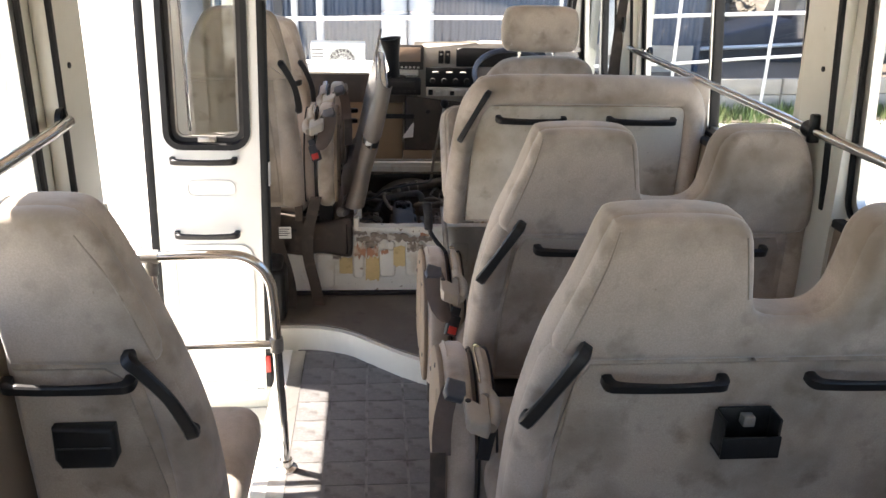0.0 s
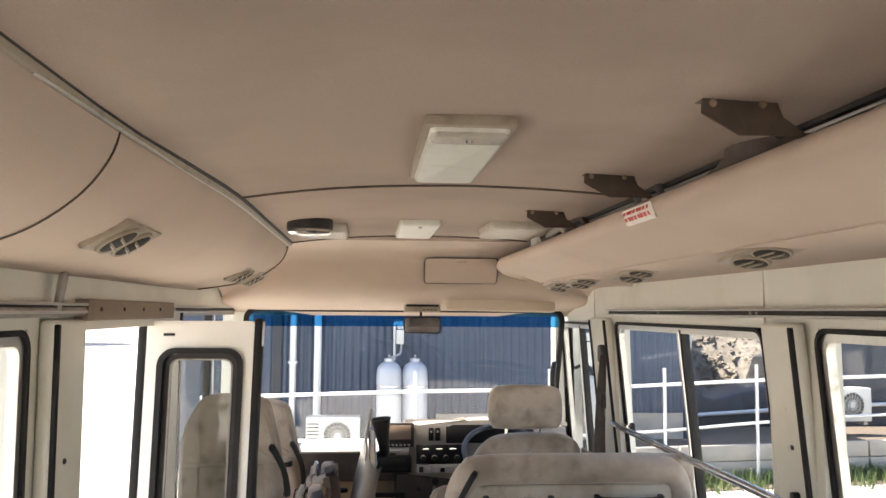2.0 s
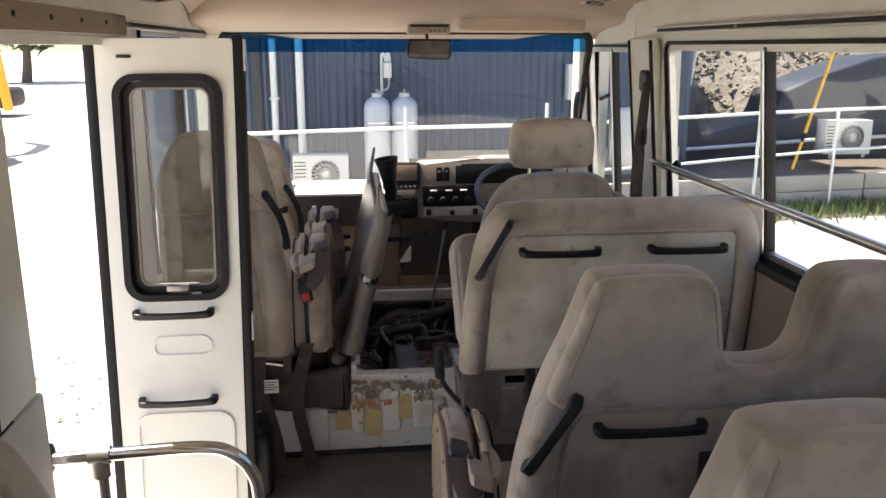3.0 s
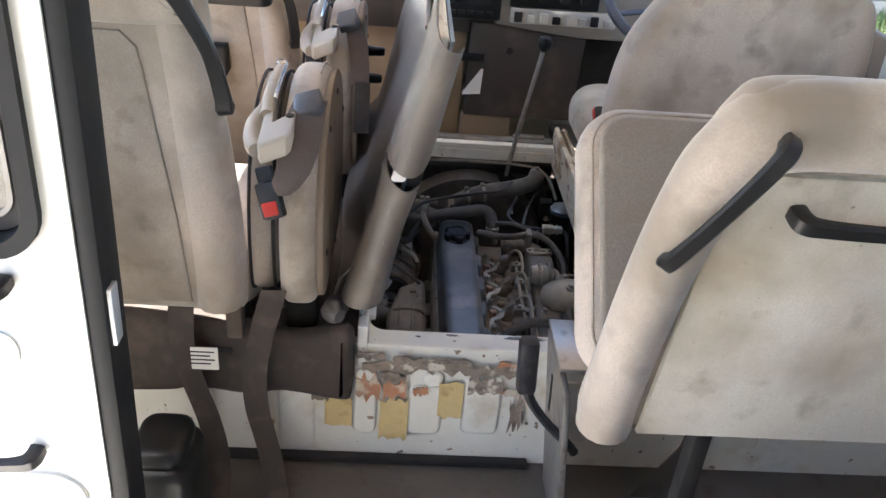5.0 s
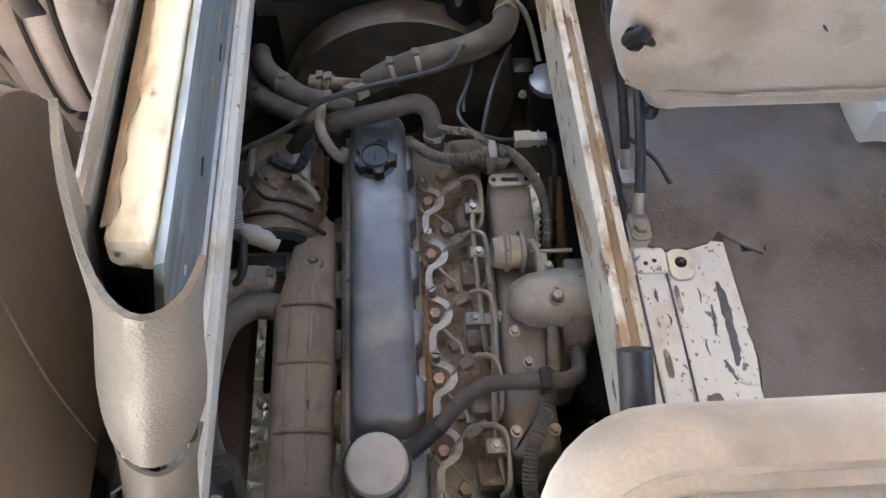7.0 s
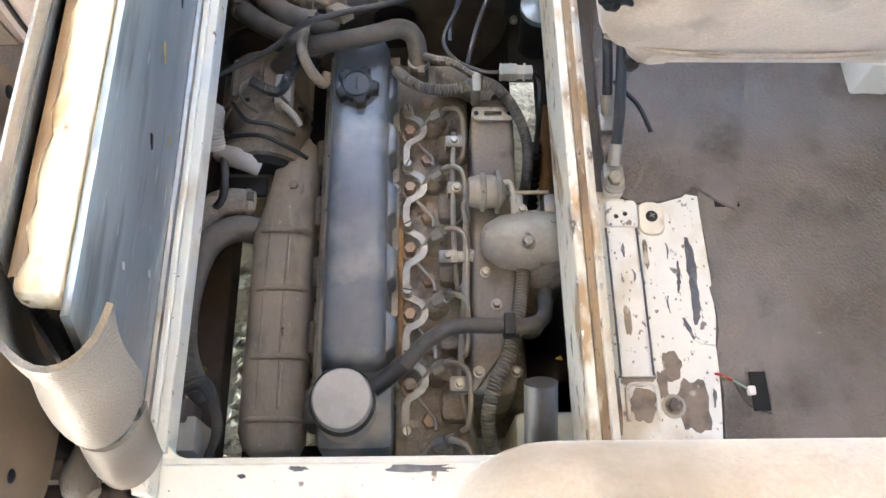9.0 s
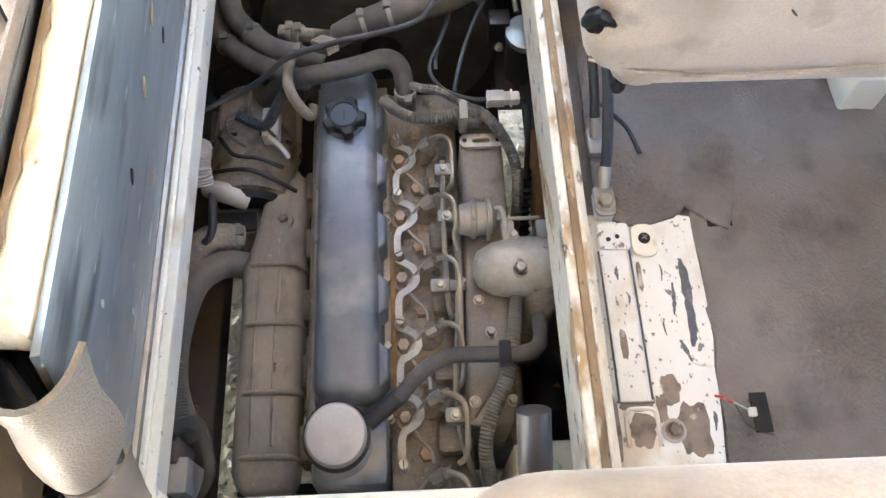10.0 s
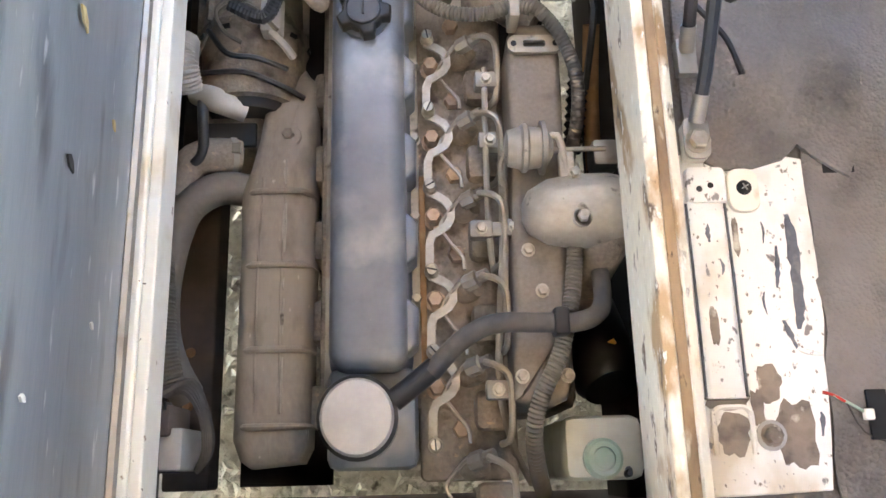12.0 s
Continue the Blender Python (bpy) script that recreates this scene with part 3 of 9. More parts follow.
for k, (x0, x1, z0, z1, rough) in enumerate(((-0.374, -0.318, 0.099, 0.171, 0.05), (-0.262, -0.203, 0.068, 0.174, 0.08), (-0.143, -0.093, 0.131, 0.222, 0.05))):
    part("label_patch", torn(x0, x1, z0, z1, 3.2885, k, rough), DECAL, bulk, "aged yellow paper label", smooth=False)
for k, (x0, x1, z0, z1, m) in enumerate(((-0.312, -0.262, 0.17, 0.228, RUSTPAINT), (-0.255, -0.208, 0.178, 0.222, RUSTPAINT), (-0.196, -0.165, 0.190, 0.206, RUSTPAINT), (-0.02, 0.02, 0.196, 0.212, RUSTPAINT), (-0.30, -0.20, 0.244, 0.266, PRIMER), (-0.20, -0.08, 0.248, 0.278, PRIMER), (-0.09, 0.02, 0.246, 0.268, PRIMER), (-0.31, -0.255, 0.276, 0.290, PRIMER), (-0.085, -0.015, 0.205, 0.238, PRIMER), (-0.40, -0.365, 0.168, 0.182, PRIMER), (-0.262, -0.212, 0.222, 0.242, PRIMER), (0.005, 0.03, 0.12, 0.19, PRIMER), (-0.24, -0.17, 0.268, 0.284, PRIMER), (-0.17, -0.09, 0.262, 0.276, PRIMER), (-0.03, 0.03, 0.27, 0.284, RUSTPAINT))):
    part("bare_patch", torn(x0, x1, z0, z1, 3.2878 - 0.0003 * k, 20 + k, 0.32), m, bulk, "bare rusty metal where the paint is gone", smooth=False)
part("foot_strip", boxed(-0.70, 0.06, 3.278, 3.2995, 0.002, 0.018, bev=0.004), DARKTRIM, bulk, "dark sealing strip along the floor")
# front deck round the hatch
setting("deck_left", boxed(-WALL, -0.3105, 3.3, 4.62, 0.27, DECK_Z), CARPET, "worn brown mat on the deck by the passenger seat")
setting("deck_right", boxed(0.2555, WALL + 0.04, 3.3, 4.62, 0.25, 0.278), CARPET, "worn wrinkled brown mat on the deck by the driver seat")
flap = [(0.300, 4.05), (0.56, 4.05), (0.535, 3.94), (0.515, 3.84), (0.506, 3.775), (0.496, 3.728), (0.480, 3.690), (0.462, 3.700), (0.440, 3.716), (0.424, 3.730), (0.405, 3.712), (0.37, 3.702), (0.335, 3.700), (0.312, 3.712), (0.296, 3.76), (0.294, 3.85)]
setting("mat_flap", puff(flap, XY(0.2835), 0.0075, 0.003, 2), CARPET, "torn upper layer of the brown deck mat", smooth=True)
FOLDS = [(0.50, 3.78, 0.72, 3.71, 0.0055, 0.016), (0.56, 3.96, 0.62, 3.58, 0.0065, 0.020), (0.71, 3.90, 0.80, 3.52, 0.007, 0.022), (0.46, 3.63, 0.57, 3.50, 0.005, 0.014), (0.58, 3.56, 0.78, 3.44, 0.006, 0.018), (0.52, 3.90, 0.70, 3.80, 0.004, 0.014), (0.48, 3.55, 0.50, 3.40, 0.004, 0.012)]


def mat_height(x, y):
    """Height of the loose mat over the deck: low waves and soft folds."""
    z = 0.2845 + 0.0012 * math.sin(23 * x + 9 * y) * math.sin(17 * y - 11 * x)
    for x0, y0, x1, y1, h, w in FOLDS:
        t = max(0.0, min(1.0, ((x - x0) * (x1 - x0) + (y - y0) * (y1 - y0)) / ((x1 - x0) ** 2 + (y1 - y0) ** 2)))
        far = math.hypot(x - x0 - t * (x1 - x0), y - y0 - t * (y1 - y0))
        z += h * math.exp(-(far / w) ** 2) * (0.35 + 0.65 * math.sin(math.pi * (0.1 + 0.8 * t)))
    return z


rows = []
for y in np.linspace(3.34, 4.30, 72):
    left = float(np.interp(y, [3.34, 3.45, 3.51, 3.58, 3.65, 3.72, 3.80, 4.30], [0.419, 0.421, 0.428, 0.427, 0.430, 0.428, 0.445, 0.450])) + 0.0025 * math.sin(61 * y)
    rows.append([(x, y, mat_height(x, y)) for x in left + (0.93 - left) * np.linspace(0, 1, 40)])
setting("mat_wrinkled", sheet(rows, 0.004), CARPET, "wrinkled brown leather grained deck mat", smooth=True)
setting("deck_front", boxed(-0.31, 0.2545, 4.387, 4.62, 0.14, 0.18), CARPET, "brown mat on the ledge before the hatch")
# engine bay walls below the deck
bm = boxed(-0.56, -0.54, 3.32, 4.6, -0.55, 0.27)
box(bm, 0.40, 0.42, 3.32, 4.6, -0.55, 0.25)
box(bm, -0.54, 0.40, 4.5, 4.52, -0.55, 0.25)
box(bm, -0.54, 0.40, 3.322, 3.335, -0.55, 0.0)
setting("bay_wall", bm, BAYDARK, "grimy engine bay walls darkened with the bay's shade")
# hatch rim
bm = boxed(-0.311, -0.291, 3.296, 4.386, 0.25, 0.346, bev=0.003)
box(bm, -0.291, -0.278, 3.345, 4.325, 0.329, 0.341, bev=0.002)
setting("rim_left", bm, WORNPAINT, "cream painted hatch rim below the raised lid")
bm = boxed(-0.291, 0.30, 3.288, 3.336, 0.3055, 0.311, bev=0.002)
box(bm, -0.291, 0.226, 3.334, 3.344, 0.285, 0.308, bev=0.002)
r_in = 0.034
fil = [(-0.2905, 3.3435), (-0.2905, 3.3435 + r_in)] + [(-0.2905 + r_in - r_in * math.cos(radians(9 * k)), 3.3435 + r_in - r_in * math.sin(radians(9 * k))) for k in range(11)][1:]
prism(fil, XY(0.292), 0.0155, bm=bm)
setting("rim_rear", bm, WORNPAINT, "flaking cream painted rear rim of the hatch")
rr_ = bpy.data.objects["rim_rear"]
for k, (x0, x1, y0, y1) in enumerate(((-0.03, 0.07, 3.322, 3.334), (-0.14, -0.11, 3.326, 3.333), (-0.20, -0.185, 3.318, 3.324))):
    part("bare_patch", prism([(x0 + (x1 - x0) * (0.5 + 0.5 * f * math.cos(a)), y0 + (y1 - y0) * (0.5 + 0.5 * f * math.sin(a))) for a, f in [(2 * math.pi * j / 17, random.Random(40 * k + j).uniform(0.55, 1.1)) for j in range(17)]], XY(0.3107), 0.0010), SLATE, rr_, "paint flaked off to dark metal", smooth=False)
bm = prism([(0.226, 0.25), (0.226, 0.362), (0.238, 0.366), (0.242, 0.350), (0.250, 0.350), (0.253, 0.362), (0.264, 0.356), (0.270, 0.279), (0.270, 0.25)], lambda u, v, d: (u, 3.337 + d, v), 1.033, bev=0.002)
setting("rim_right", bm, RAILRUST, "rusty cream edged rim of the hatch")
part("rust_band", prism([(0.2405, 0.3505), (0.2405, 0.3585), (0.2585, 0.3570), (0.2585, 0.3505)], lambda u, v, d: (u, 3.345 + d, v), 1.01, bev=0.0015), RUSTBAND, bpy.data.objects["rim_right"], "rusty brown groove with flakes of old cream paint")
bm = boxed(-0.291, 0.226, 4.324, 4.352, 0.292, 0.312, bev=0.003)
box(bm, -0.291, 0.226, 4.322, 4.328, 0.262, 0.2925, bev=0.001)
setting("rim_front", bm, WORNPAINT, "dull white front rim of the hatch")
bm = boxed(-0.291, 0.226, 4.353, 4.386, 0.292, 0.318, bev=0.003)
box(bm, 0.10, 0.20, 4.366, 4.390, 0.3175, 0.327, bev=0.003)
for k in range(40):
    box(bm, -0.285 + 0.0125 * k, -0.279 + 0.0125 * k, 4.356, 4.366, 0.3178, 0.3195)
part("sill", bm, GASKET, bpy.data.objects["rim_front"], "grey ribbed sill strip", smooth=False)
# corner plate of the near hatch corner
plate = [(0.272, 3.345), (0.412, 3.350), (0.417, 3.400), (0.421, 3.450), (0.422, 3.490), (0.428, 3.530), (0.429, 3.590), (0.428, 3.670), (0.429, 3.715), (0.39, 3.722), (0.33, 3.722), (0.272, 3.722)]
setting("seat_plate", prism(plate, XY(0.279), 0.006, bev=0.002), SCUFFPAINT, "scuffed white painted plate beside the hatch")
sp = bpy.data.objects["seat_plate"]
part("channel", prism([(0.282, 0.2845), (0.289, 0.2925), (0.293, 0.294), (0.325, 0.294), (0.329, 0.2925), (0.336, 0.2845)], lambda u, v, d: (u, 3.445 + d, v), 0.218, bev=0.0015), SCUFFPAINT, sp, "pressed white channel with blue grey worn edges")
for x in (0.2875, 0.3310):
    part("worn_edge", tube([(x, 3.447, 0.2925), (x + 0.0006, 3.55, 0.2927), (x, 3.660, 0.2925)], 0.0016, 5, 3), SLATE, sp, "paint worn off along the channel edge")
part("end_plate", puff(rrect(0.289, 0.335, 3.660, 3.703, 0.008), XY(0.2848), 0.0125, 0.004, 2), SCUFFPAINT, sp, "raised white end plate with two small holes")
for x, y in ((0.303, 3.676), (0.316, 3.680)):
    part("hole", lathe([(0.0035, 0), (0.0035, 0.001)], (x, y, 0.2968), seg=10), BAYDARK, sp)
part("screw_bracket", puff(rrect(0.337, 0.373, 3.650, 3.702, 0.014), XY(0.2848), 0.008, 0.003, 2), CREAMEDGE, sp, "stained cream bracket")
part("screw", lathe([(0.0085, 0), (0.0085, 0.002), (0.004, 0.0045), (0.0, 0.005)], (0.355, 3.678, 0.2925), seg=16), BAYDARK, sp, "dark cross head screw")
for a in (30, 120):
    part("screw_slot", turned_box((0.009, 0.0016, 0.001), Matrix.Translation((0.355, 3.678, 0.2974)) @ pose(0, 0, 0, 0, 0, a)), STEEL, sp)
arch = [(0.2945, 3.388)] + [(0.2945 + 0.010 - 0.010 * math.cos(radians(t)), 3.427 + 0.010 * math.sin(radians(t))) for t in (0, 30, 60, 90)] + [(0.335 - 0.010 + 0.010 * math.sin(radians(t)), 3.427 + 0.010 * math.cos(radians(t))) for t in (0, 30, 60, 90)] + [(0.335, 3.388)]
part("pressed_arch", tube([(u, v, 0.2865) for u, v in arch], 0.003, 6, 2), SCUFFPAINT, sp, "pressed arch worn back to white")
part("flange_edge", tube([(0.2745, 3.38, 0.286), (0.276, 3.50, 0.2868), (0.2745, 3.69, 0.286)], 0.0022, 6, 3), CREAMEDGE, sp)


def ragged(x0, x1, y0, y1, z, seed):
    """A thin worn patch with an uneven edge on a level plate."""
    rr = random.Random(seed)
    n = 22
    pts = []
    for k in range(n):
        a = 2 * math.pi * k / n
        f = rr.uniform(0.78, 1.05) / max(abs(math.cos(a)), abs(math.sin(a))) ** 0.7
        pts.append(((x0 + x1) / 2 + (x1 - x0) / 2 * f * math.cos(a), (y0 + y1) / 2 + (y1 - y0) / 2 * f * math.sin(a)))
    return prism(pts, XY(z), 0.0006)


def scratch(line, z, t=0.0006):
    """A worn streak with torn edges along a line of (x, y, half width)."""
    rr = random.Random(int(1000 * line[0][0]))
    pts = soft([(x, y, w) for x, y, w in line], 5)
    return prism([(x - w * rr.uniform(0.55, 1.15), y) for x, y, w in pts] + [(x + w * rr.uniform(0.55, 1.15), y) for x, y, w in reversed(pts)], XY(z), t)


for k, (x0, x1, y0, y1, z) in enumerate(((0.286, 0.336, 3.434, 3.462, 0.2852), (0.297, 0.333, 3.386, 3.433, 0.2852), (0.345, 0.372, 3.440, 3.482, 0.2852), (0.360, 0.404, 3.372, 3.446, 0.2852), (0.275, 0.287, 3.37, 3.46, 0.2852), (0.336, 0.350, 3.415, 3.455, 0.2856), (0.299, 0.309, 3.50, 3.545, 0.2942), (0.338, 0.346, 3.60, 3.648, 0.2853))):
    part("bare_patch", ragged(x0, x1, y0, y1, z, k), PRIMER, sp, "brown primer showing through", smooth=False)
for line, z in (([(0.402, 3.648, 0.003), (0.404, 3.62, 0.007), (0.404, 3.58, 0.0065), (0.403, 3.54, 0.006), (0.399, 3.518, 0.003)], 0.2853), ([(0.386, 3.612, 0.0015), (0.384, 3.585, 0.003), (0.381, 3.564, 0.001)], 0.2853), ([(0.383, 3.528, 0.002), (0.389, 3.512, 0.0035), (0.394, 3.497, 0.001)], 0.2853), ([(0.309, 3.636, 0.001), (0.308, 3.626, 0.003), (0.309, 3.615, 0.001)], 0.2942), ([(0.318, 3.596, 0.0008), (0.321, 3.588, 0.002), (0.319, 3.578, 0.0008)], 0.2942), ([(0.372, 3.64, 0.0006), (0.374, 3.63, 0.0015), (0.372, 3.615, 0.0006)], 0.2853), ([(0.366, 3.56, 0.0006), (0.364, 3.55, 0.0018), (0.366, 3.535, 0.0006)], 0.2853), ([(0.410, 3.43, 0.001), (0.4105, 3.42, 0.003), (0.408, 3.405, 0.001)], 0.2853)):
    part("scratch", scratch(line, z), SLATE, sp, "dark scratch down to blue grey metal", smooth=False)
part("dent", tube([(0.393, 3.498, 0.2845), (0.404, 3.493, 0.287), (0.421, 3.490, 0.286)], [0.001, 0.003, 0.0015], 6, 3), SCUFFPAINT, sp, "creased dent in the plate")
part("washer", lathe([(0.016, 0), (0.016, 0.002), (0.008, 0.003)], (0.354, 3.407, 0.285), seg=18), STEEL, sp)
part("bolt", hexbolt((0.354, 3.407, 0.286), 0.009, 0.012), PRIMER, sp)
# Solid black piece stands for the shade in the gap beside the flap.
single("mat_tear", boxed(0.452, 0.489, 3.697, 3.714, 0.2792, 0.2852, bev=0.001), RUBBER, "black piece drawn as the shade in the mat's tear", "tear")


def side_wall(name, x0, x1, gaps, label):
    """A wall along the bus with openings (y0, y1, z0, z1) through it."""
    bm = bmesh.new()
    gaps = sorted(gaps)
    at = -1.6
    for y0, y1, z0, z1 in gaps:
        box(bm, x0, x1, at, y0, -0.7, 1.75)
        box(bm, x0, x1, y0, y1, z1, 1.75)
        box(bm, x0, x1, y0, y1, -0.7, z0)
        at = y1
    box(bm, x0, x1, at, 4.78, -0.7, 1.75)
    return setting(name, bm, PAINT, label)


R_GAPS = [(0.30, 1.93, 0.815, 1.49), (2.20, 3.62, 0.815, 1.485), (3.97, 4.68, 0.60, 1.475)]
L_GAPS = [(-1.45, 0.10, 0.815, 1.48), (0.30, 1.80, 0.815, 1.48), (2.10, 2.97, -0.36, 1.47), (3.22, 4.62, 0.72, 1.535)]
side_wall("wall_right", WALL, WALL + 0.06, R_GAPS, "cream painted steel side wall with windows")
side_wall("wall_left", -WALL - 0.06, -WALL, L_GAPS, "cream painted steel side wall with the door opening")
# Unseen rear wall; its wide opening is there to let light in.
bm = boxed(-1.0, 1.04, -1.66, -1.6, -0.7, 0.75)
box(bm, -1.0, 1.04, -1.66, -1.6, 1.55, 1.95)
box(bm, -1.0, -0.82, -1.66, -1.6, 0.75, 1.55), box(bm, 0.82, 1.04, -1.66, -1.6, 0.75, 1.55)
setting("wall_rear", bm, PAINT, "unseen cream rear wall left open for light")


def window(name, side, y0, y1, z0, z1, split, label):
    """A sliding window in a side wall: rubber surround, bright runner, panes and mullions."""
    x = side * (WALL + 0.02)
    w = thing(name, (x, (y0 + y1) / 2, z0), label, "window")
    tagged(w, kind="structure")
    r = 0.05
    outer, inn = rrect(y0, y1, z0, z1, r), rrect(y0 + 0.013, y1 - 0.013, z0 + 0.013, z1 - 0.013, r - 0.012)
    part("rubber_seal", ring_slab(outer, inn, YZ(min(x - side * 0.028, x + side * 0.012)), 0.04), RUBBER, w)
    inn2 = rrect(y0 + 0.034, y1 - 0.034, z0 + 0.034, z1 - 0.034, r - 0.02)
    part("runner", ring_slab(inn, inn2, YZ(min(x - side * 0.018, x + side * 0.006)), 0.024), ALU, w)
    cuts = [y0 + 0.03, *split, y1 - 0.03]
    for i, (a, b) in enumerate(zip(cuts, cuts[1:])):
        pane = part("pane", boxed(x - 0.002 + 0.006 * (i % 2), x + 0.002 + 0.006 * (i % 2), a, b, z0 + 0.03, z1 - 0.03), GLASS, w)
        pane.visible_shadow = False
    for s in split:
        m = part("mullion", boxed(x - 0.02, x + 0.014, s - 0.011, s + 0.011, z0 + 0.02, z1 - 0.02, bev=0.004), DARKTRIM, w)
        part("felt_strip", boxed(x - side * 0.026 - 0.003, x - side * 0.026 + 0.003, s - 0.006, s + 0.006, z0 + 0.03, z1 - 0.03), ALU, m)
    return w


window("window_1", 1, *R_GAPS[0], [1.1], "sliding side window with black rubber seal")
window("window_2", 1, *R_GAPS[1], [2.85], "sliding side window with black rubber seal")
window("window_3", 1, *R_GAPS[2], [4.28], "driver's side window with narrow divider")
window("window_4", -1, *L_GAPS[1], [1.0], "sliding side window with black rubber seal")
window("window_5", -1, *L_GAPS[3], [3.9], "front side window with black rubber seal")
# Unseen window behind the view, added to light the near seats from the left.
window("window_6", -1, *L_GAPS[0], [-0.7], "sliding side window with black rubber seal")

# trims on the walls
for side, name in ((1, "right"), (-1, "left")):
    s = lambda a, b: (min(side * a, side * b), max(side * a, side * b))
    bm = boxed(*s(0.915, WALL - 0.001), -1.6, 4.4 if side > 0 else 1.9, FLOOR_Z, 0.79, bev=0.006)
    setting("side_trim_" + name, bm, BACKING, "brown grey lower side trim board")
    bm = boxed(*s(0.905, WALL - 0.001), -1.6, 3.9 if side > 0 else 1.95, 0.79, 0.812, bev=0.004)
    setting("sill_trim_" + name, bm, DARKTRIM, "dark sill strip below the side windows")
    bm = boxed(*s(0.912, WALL - 0.001), -1.6, 3.66, 1.514, 1.521, bev=0.002)
    box(bm, *s(0.912, WALL - 0.001), -1.6, 3.66, 1.533, 1.540, bev=0.002)
    cr = setting("curtain_rail_" + name, bm, ALU, "aluminium curtain rail over the windows")
    part("groove", boxed(*s(0.922, WALL - 0.002), -1.6, 3.66, 1.521, 1.533), DARKTRIM, cr)
    for y in (0.9, 2.2, 2.24, 3.0):
        part("screw", lathe([(0.006, 0), (0.005, 0.004), (0.002, 0.006)], (side * 0.922, y, 1.527), seg=8, m=pose(0, 0, 0, 0, -90 * side, 0)), STEEL, cr)
# Board added to darken the bright wall below the front seats.
setting("side_trim_front", boxed(-0.938, -0.915, 3.02, 4.5, 0.301, 0.70, bev=0.006), BACKING, "added brown grey board darkening the wall beside the front seats")
# pillars proud of the wall, with a screw
for name, side, y0, y1 in (("pillar_1", 1, 1.97, 2.15), ("pillar_2", -1, 1.85, 2.06), ("pillar_3", 1, 3.66, 3.93)):
    bm = bmesh.new()
    x0, x1 = sorted((side * 0.902, side * (WALL - 0.001)))
    box(bm, x0, x1, y0, y1, 0.813, 1.50, bev=0.012, seg=3)
    p = setting(name, bm, PAINT, "cream painted window pillar", smooth=True)
    part("screw", lathe([(0.007, 0), (0.007, 0.003), (0.004, 0.005)], (side * 0.902, (y0 + y1) / 2 - 0.02, 1.175), seg=10, m=pose(0, 0, 0, 0, -90 * side, 0)), DARKTRIM, p)
    for yy in (y0 + 0.012,) if name != "pillar_3" else (y0 + 0.012, y1 - 0.012):
        part("rubber_strip", boxed(*sorted((side * 0.895, side * 0.93)), yy - 0.008, yy + 0.008, 0.82, 1.49, bev=0.003), RUBBER, p)
part("pillar_lower", boxed(-0.94, -0.9, 1.86, 2.08, -0.36, 0.812, bev=0.01), PAINT, None, "cream painted lower door pillar", True, "structure", "pillar")

# ceiling
arc = [(-0.64, 1.815), (-0.555, 1.826), (-0.3, 1.848), (0.0, 1.856), (0.3, 1.85), (0.6, 1.835), (0.94, 1.81)]
arc = [(q[0], q[1]) for q in soft([(a, b, 0) for a, b in arc], 4)]
bm = sheet([[(x, y, z) for x, z in arc] for y in (-1.6, 0.0, 1.0, 2.0, 3.0, 3.38)], 0.02)
setting("ceiling", bm, HEADLINER, "brown cloth headlining", smooth=True)
part("roof_skin", boxed(-1.0, 1.04, -1.66, 4.5, 1.93, 1.96), PAINT, None, "cream painted roof skin", False, "structure", "roof")
bm = boxed(-1.0, -0.94, -1.66, 4.5, 1.751, 1.929)
box(bm, 0.94, 1.04, -1.66, 4.5, 1.751, 1.929)
box(bm, -1.0, 1.04, 4.5, 4.56, 1.6, 1.96)
part("roof_side", bm, PAINT, None, "cream painted roof side", False, "structure", "roof")
for y, x0, x1 in ((1.93, -0.55, 0.62), (3.28, -0.55, 0.45)):
    line = [(x, y - 0.25 * (1 - ((x - 0.05) / 0.6) ** 2) * 0.4 + 0.1, float(np.interp(x, [a for a, _ in arc], [b for _, b in arc])) - 0.022) for x in np.linspace(x0, x1, 14)]
    setting("ceiling_seam", tube(line, 0.0034, 6, 1), RAILBROWN, "dark seam strip across the headlining", smooth=True)
# front headlining that curves down to the windscreen
front = [(3.36, 1.835), (3.72, 1.846), (3.95, 1.842), (4.06, 1.81), (4.098, 1.76), (4.112, 1.66), (4.19, 1.60), (4.36, 1.560), (4.49, 1.538), (4.535, 1.512)]
front = [(q[0], q[1]) for q in soft([(a, b, 0) for a, b in front], 3)]
cols = []
for y, z in front:
    row = []
    for x in np.linspace(-0.94, 0.94, 25):
        e = max(0.0, abs(x) - 0.5) / 0.44
        row.append((x, y, max(min(z, 1.56), z - 0.20 * e ** 2.2 * max(0.0, min(1.0, (z - 1.56) / 0.25)))))
    cols.append(row)
setting("ceiling_front", sheet(cols, 0.015), COVING, "pale brown moulded front headlining", smooth=True)
# coving duct over the left windows
cov = [(-0.55, 1.835), (-0.565, 1.775), (-0.615, 1.715), (-0.70, 1.665), (-0.80, 1.637), (-0.94, 1.618)]
cov = [(q[0], q[1]) for q in soft([(a, b, 0) for a, b in cov], 4)]
flare = lambda x, y: x - 0.042 * max(0.0, min(1.15, (2.0 - y) / 0.8)) * max(0.0, (x + 0.94) / 0.39)
rows = [[(flare(x, y), y, z) for x, z in cov] for y in np.linspace(-1.6, 3.3, 20)]
rows += [[(x - 0.10 * f, y, z + (0.05 * f if x > -0.7 else 0.0)) for x, z in cov] for y, f in ((3.42, 0.08), (3.52, 0.3))]
cd = setting("coving_left", sheet(rows, 0.012), COVING, "cloth covered air duct coving", smooth=True)
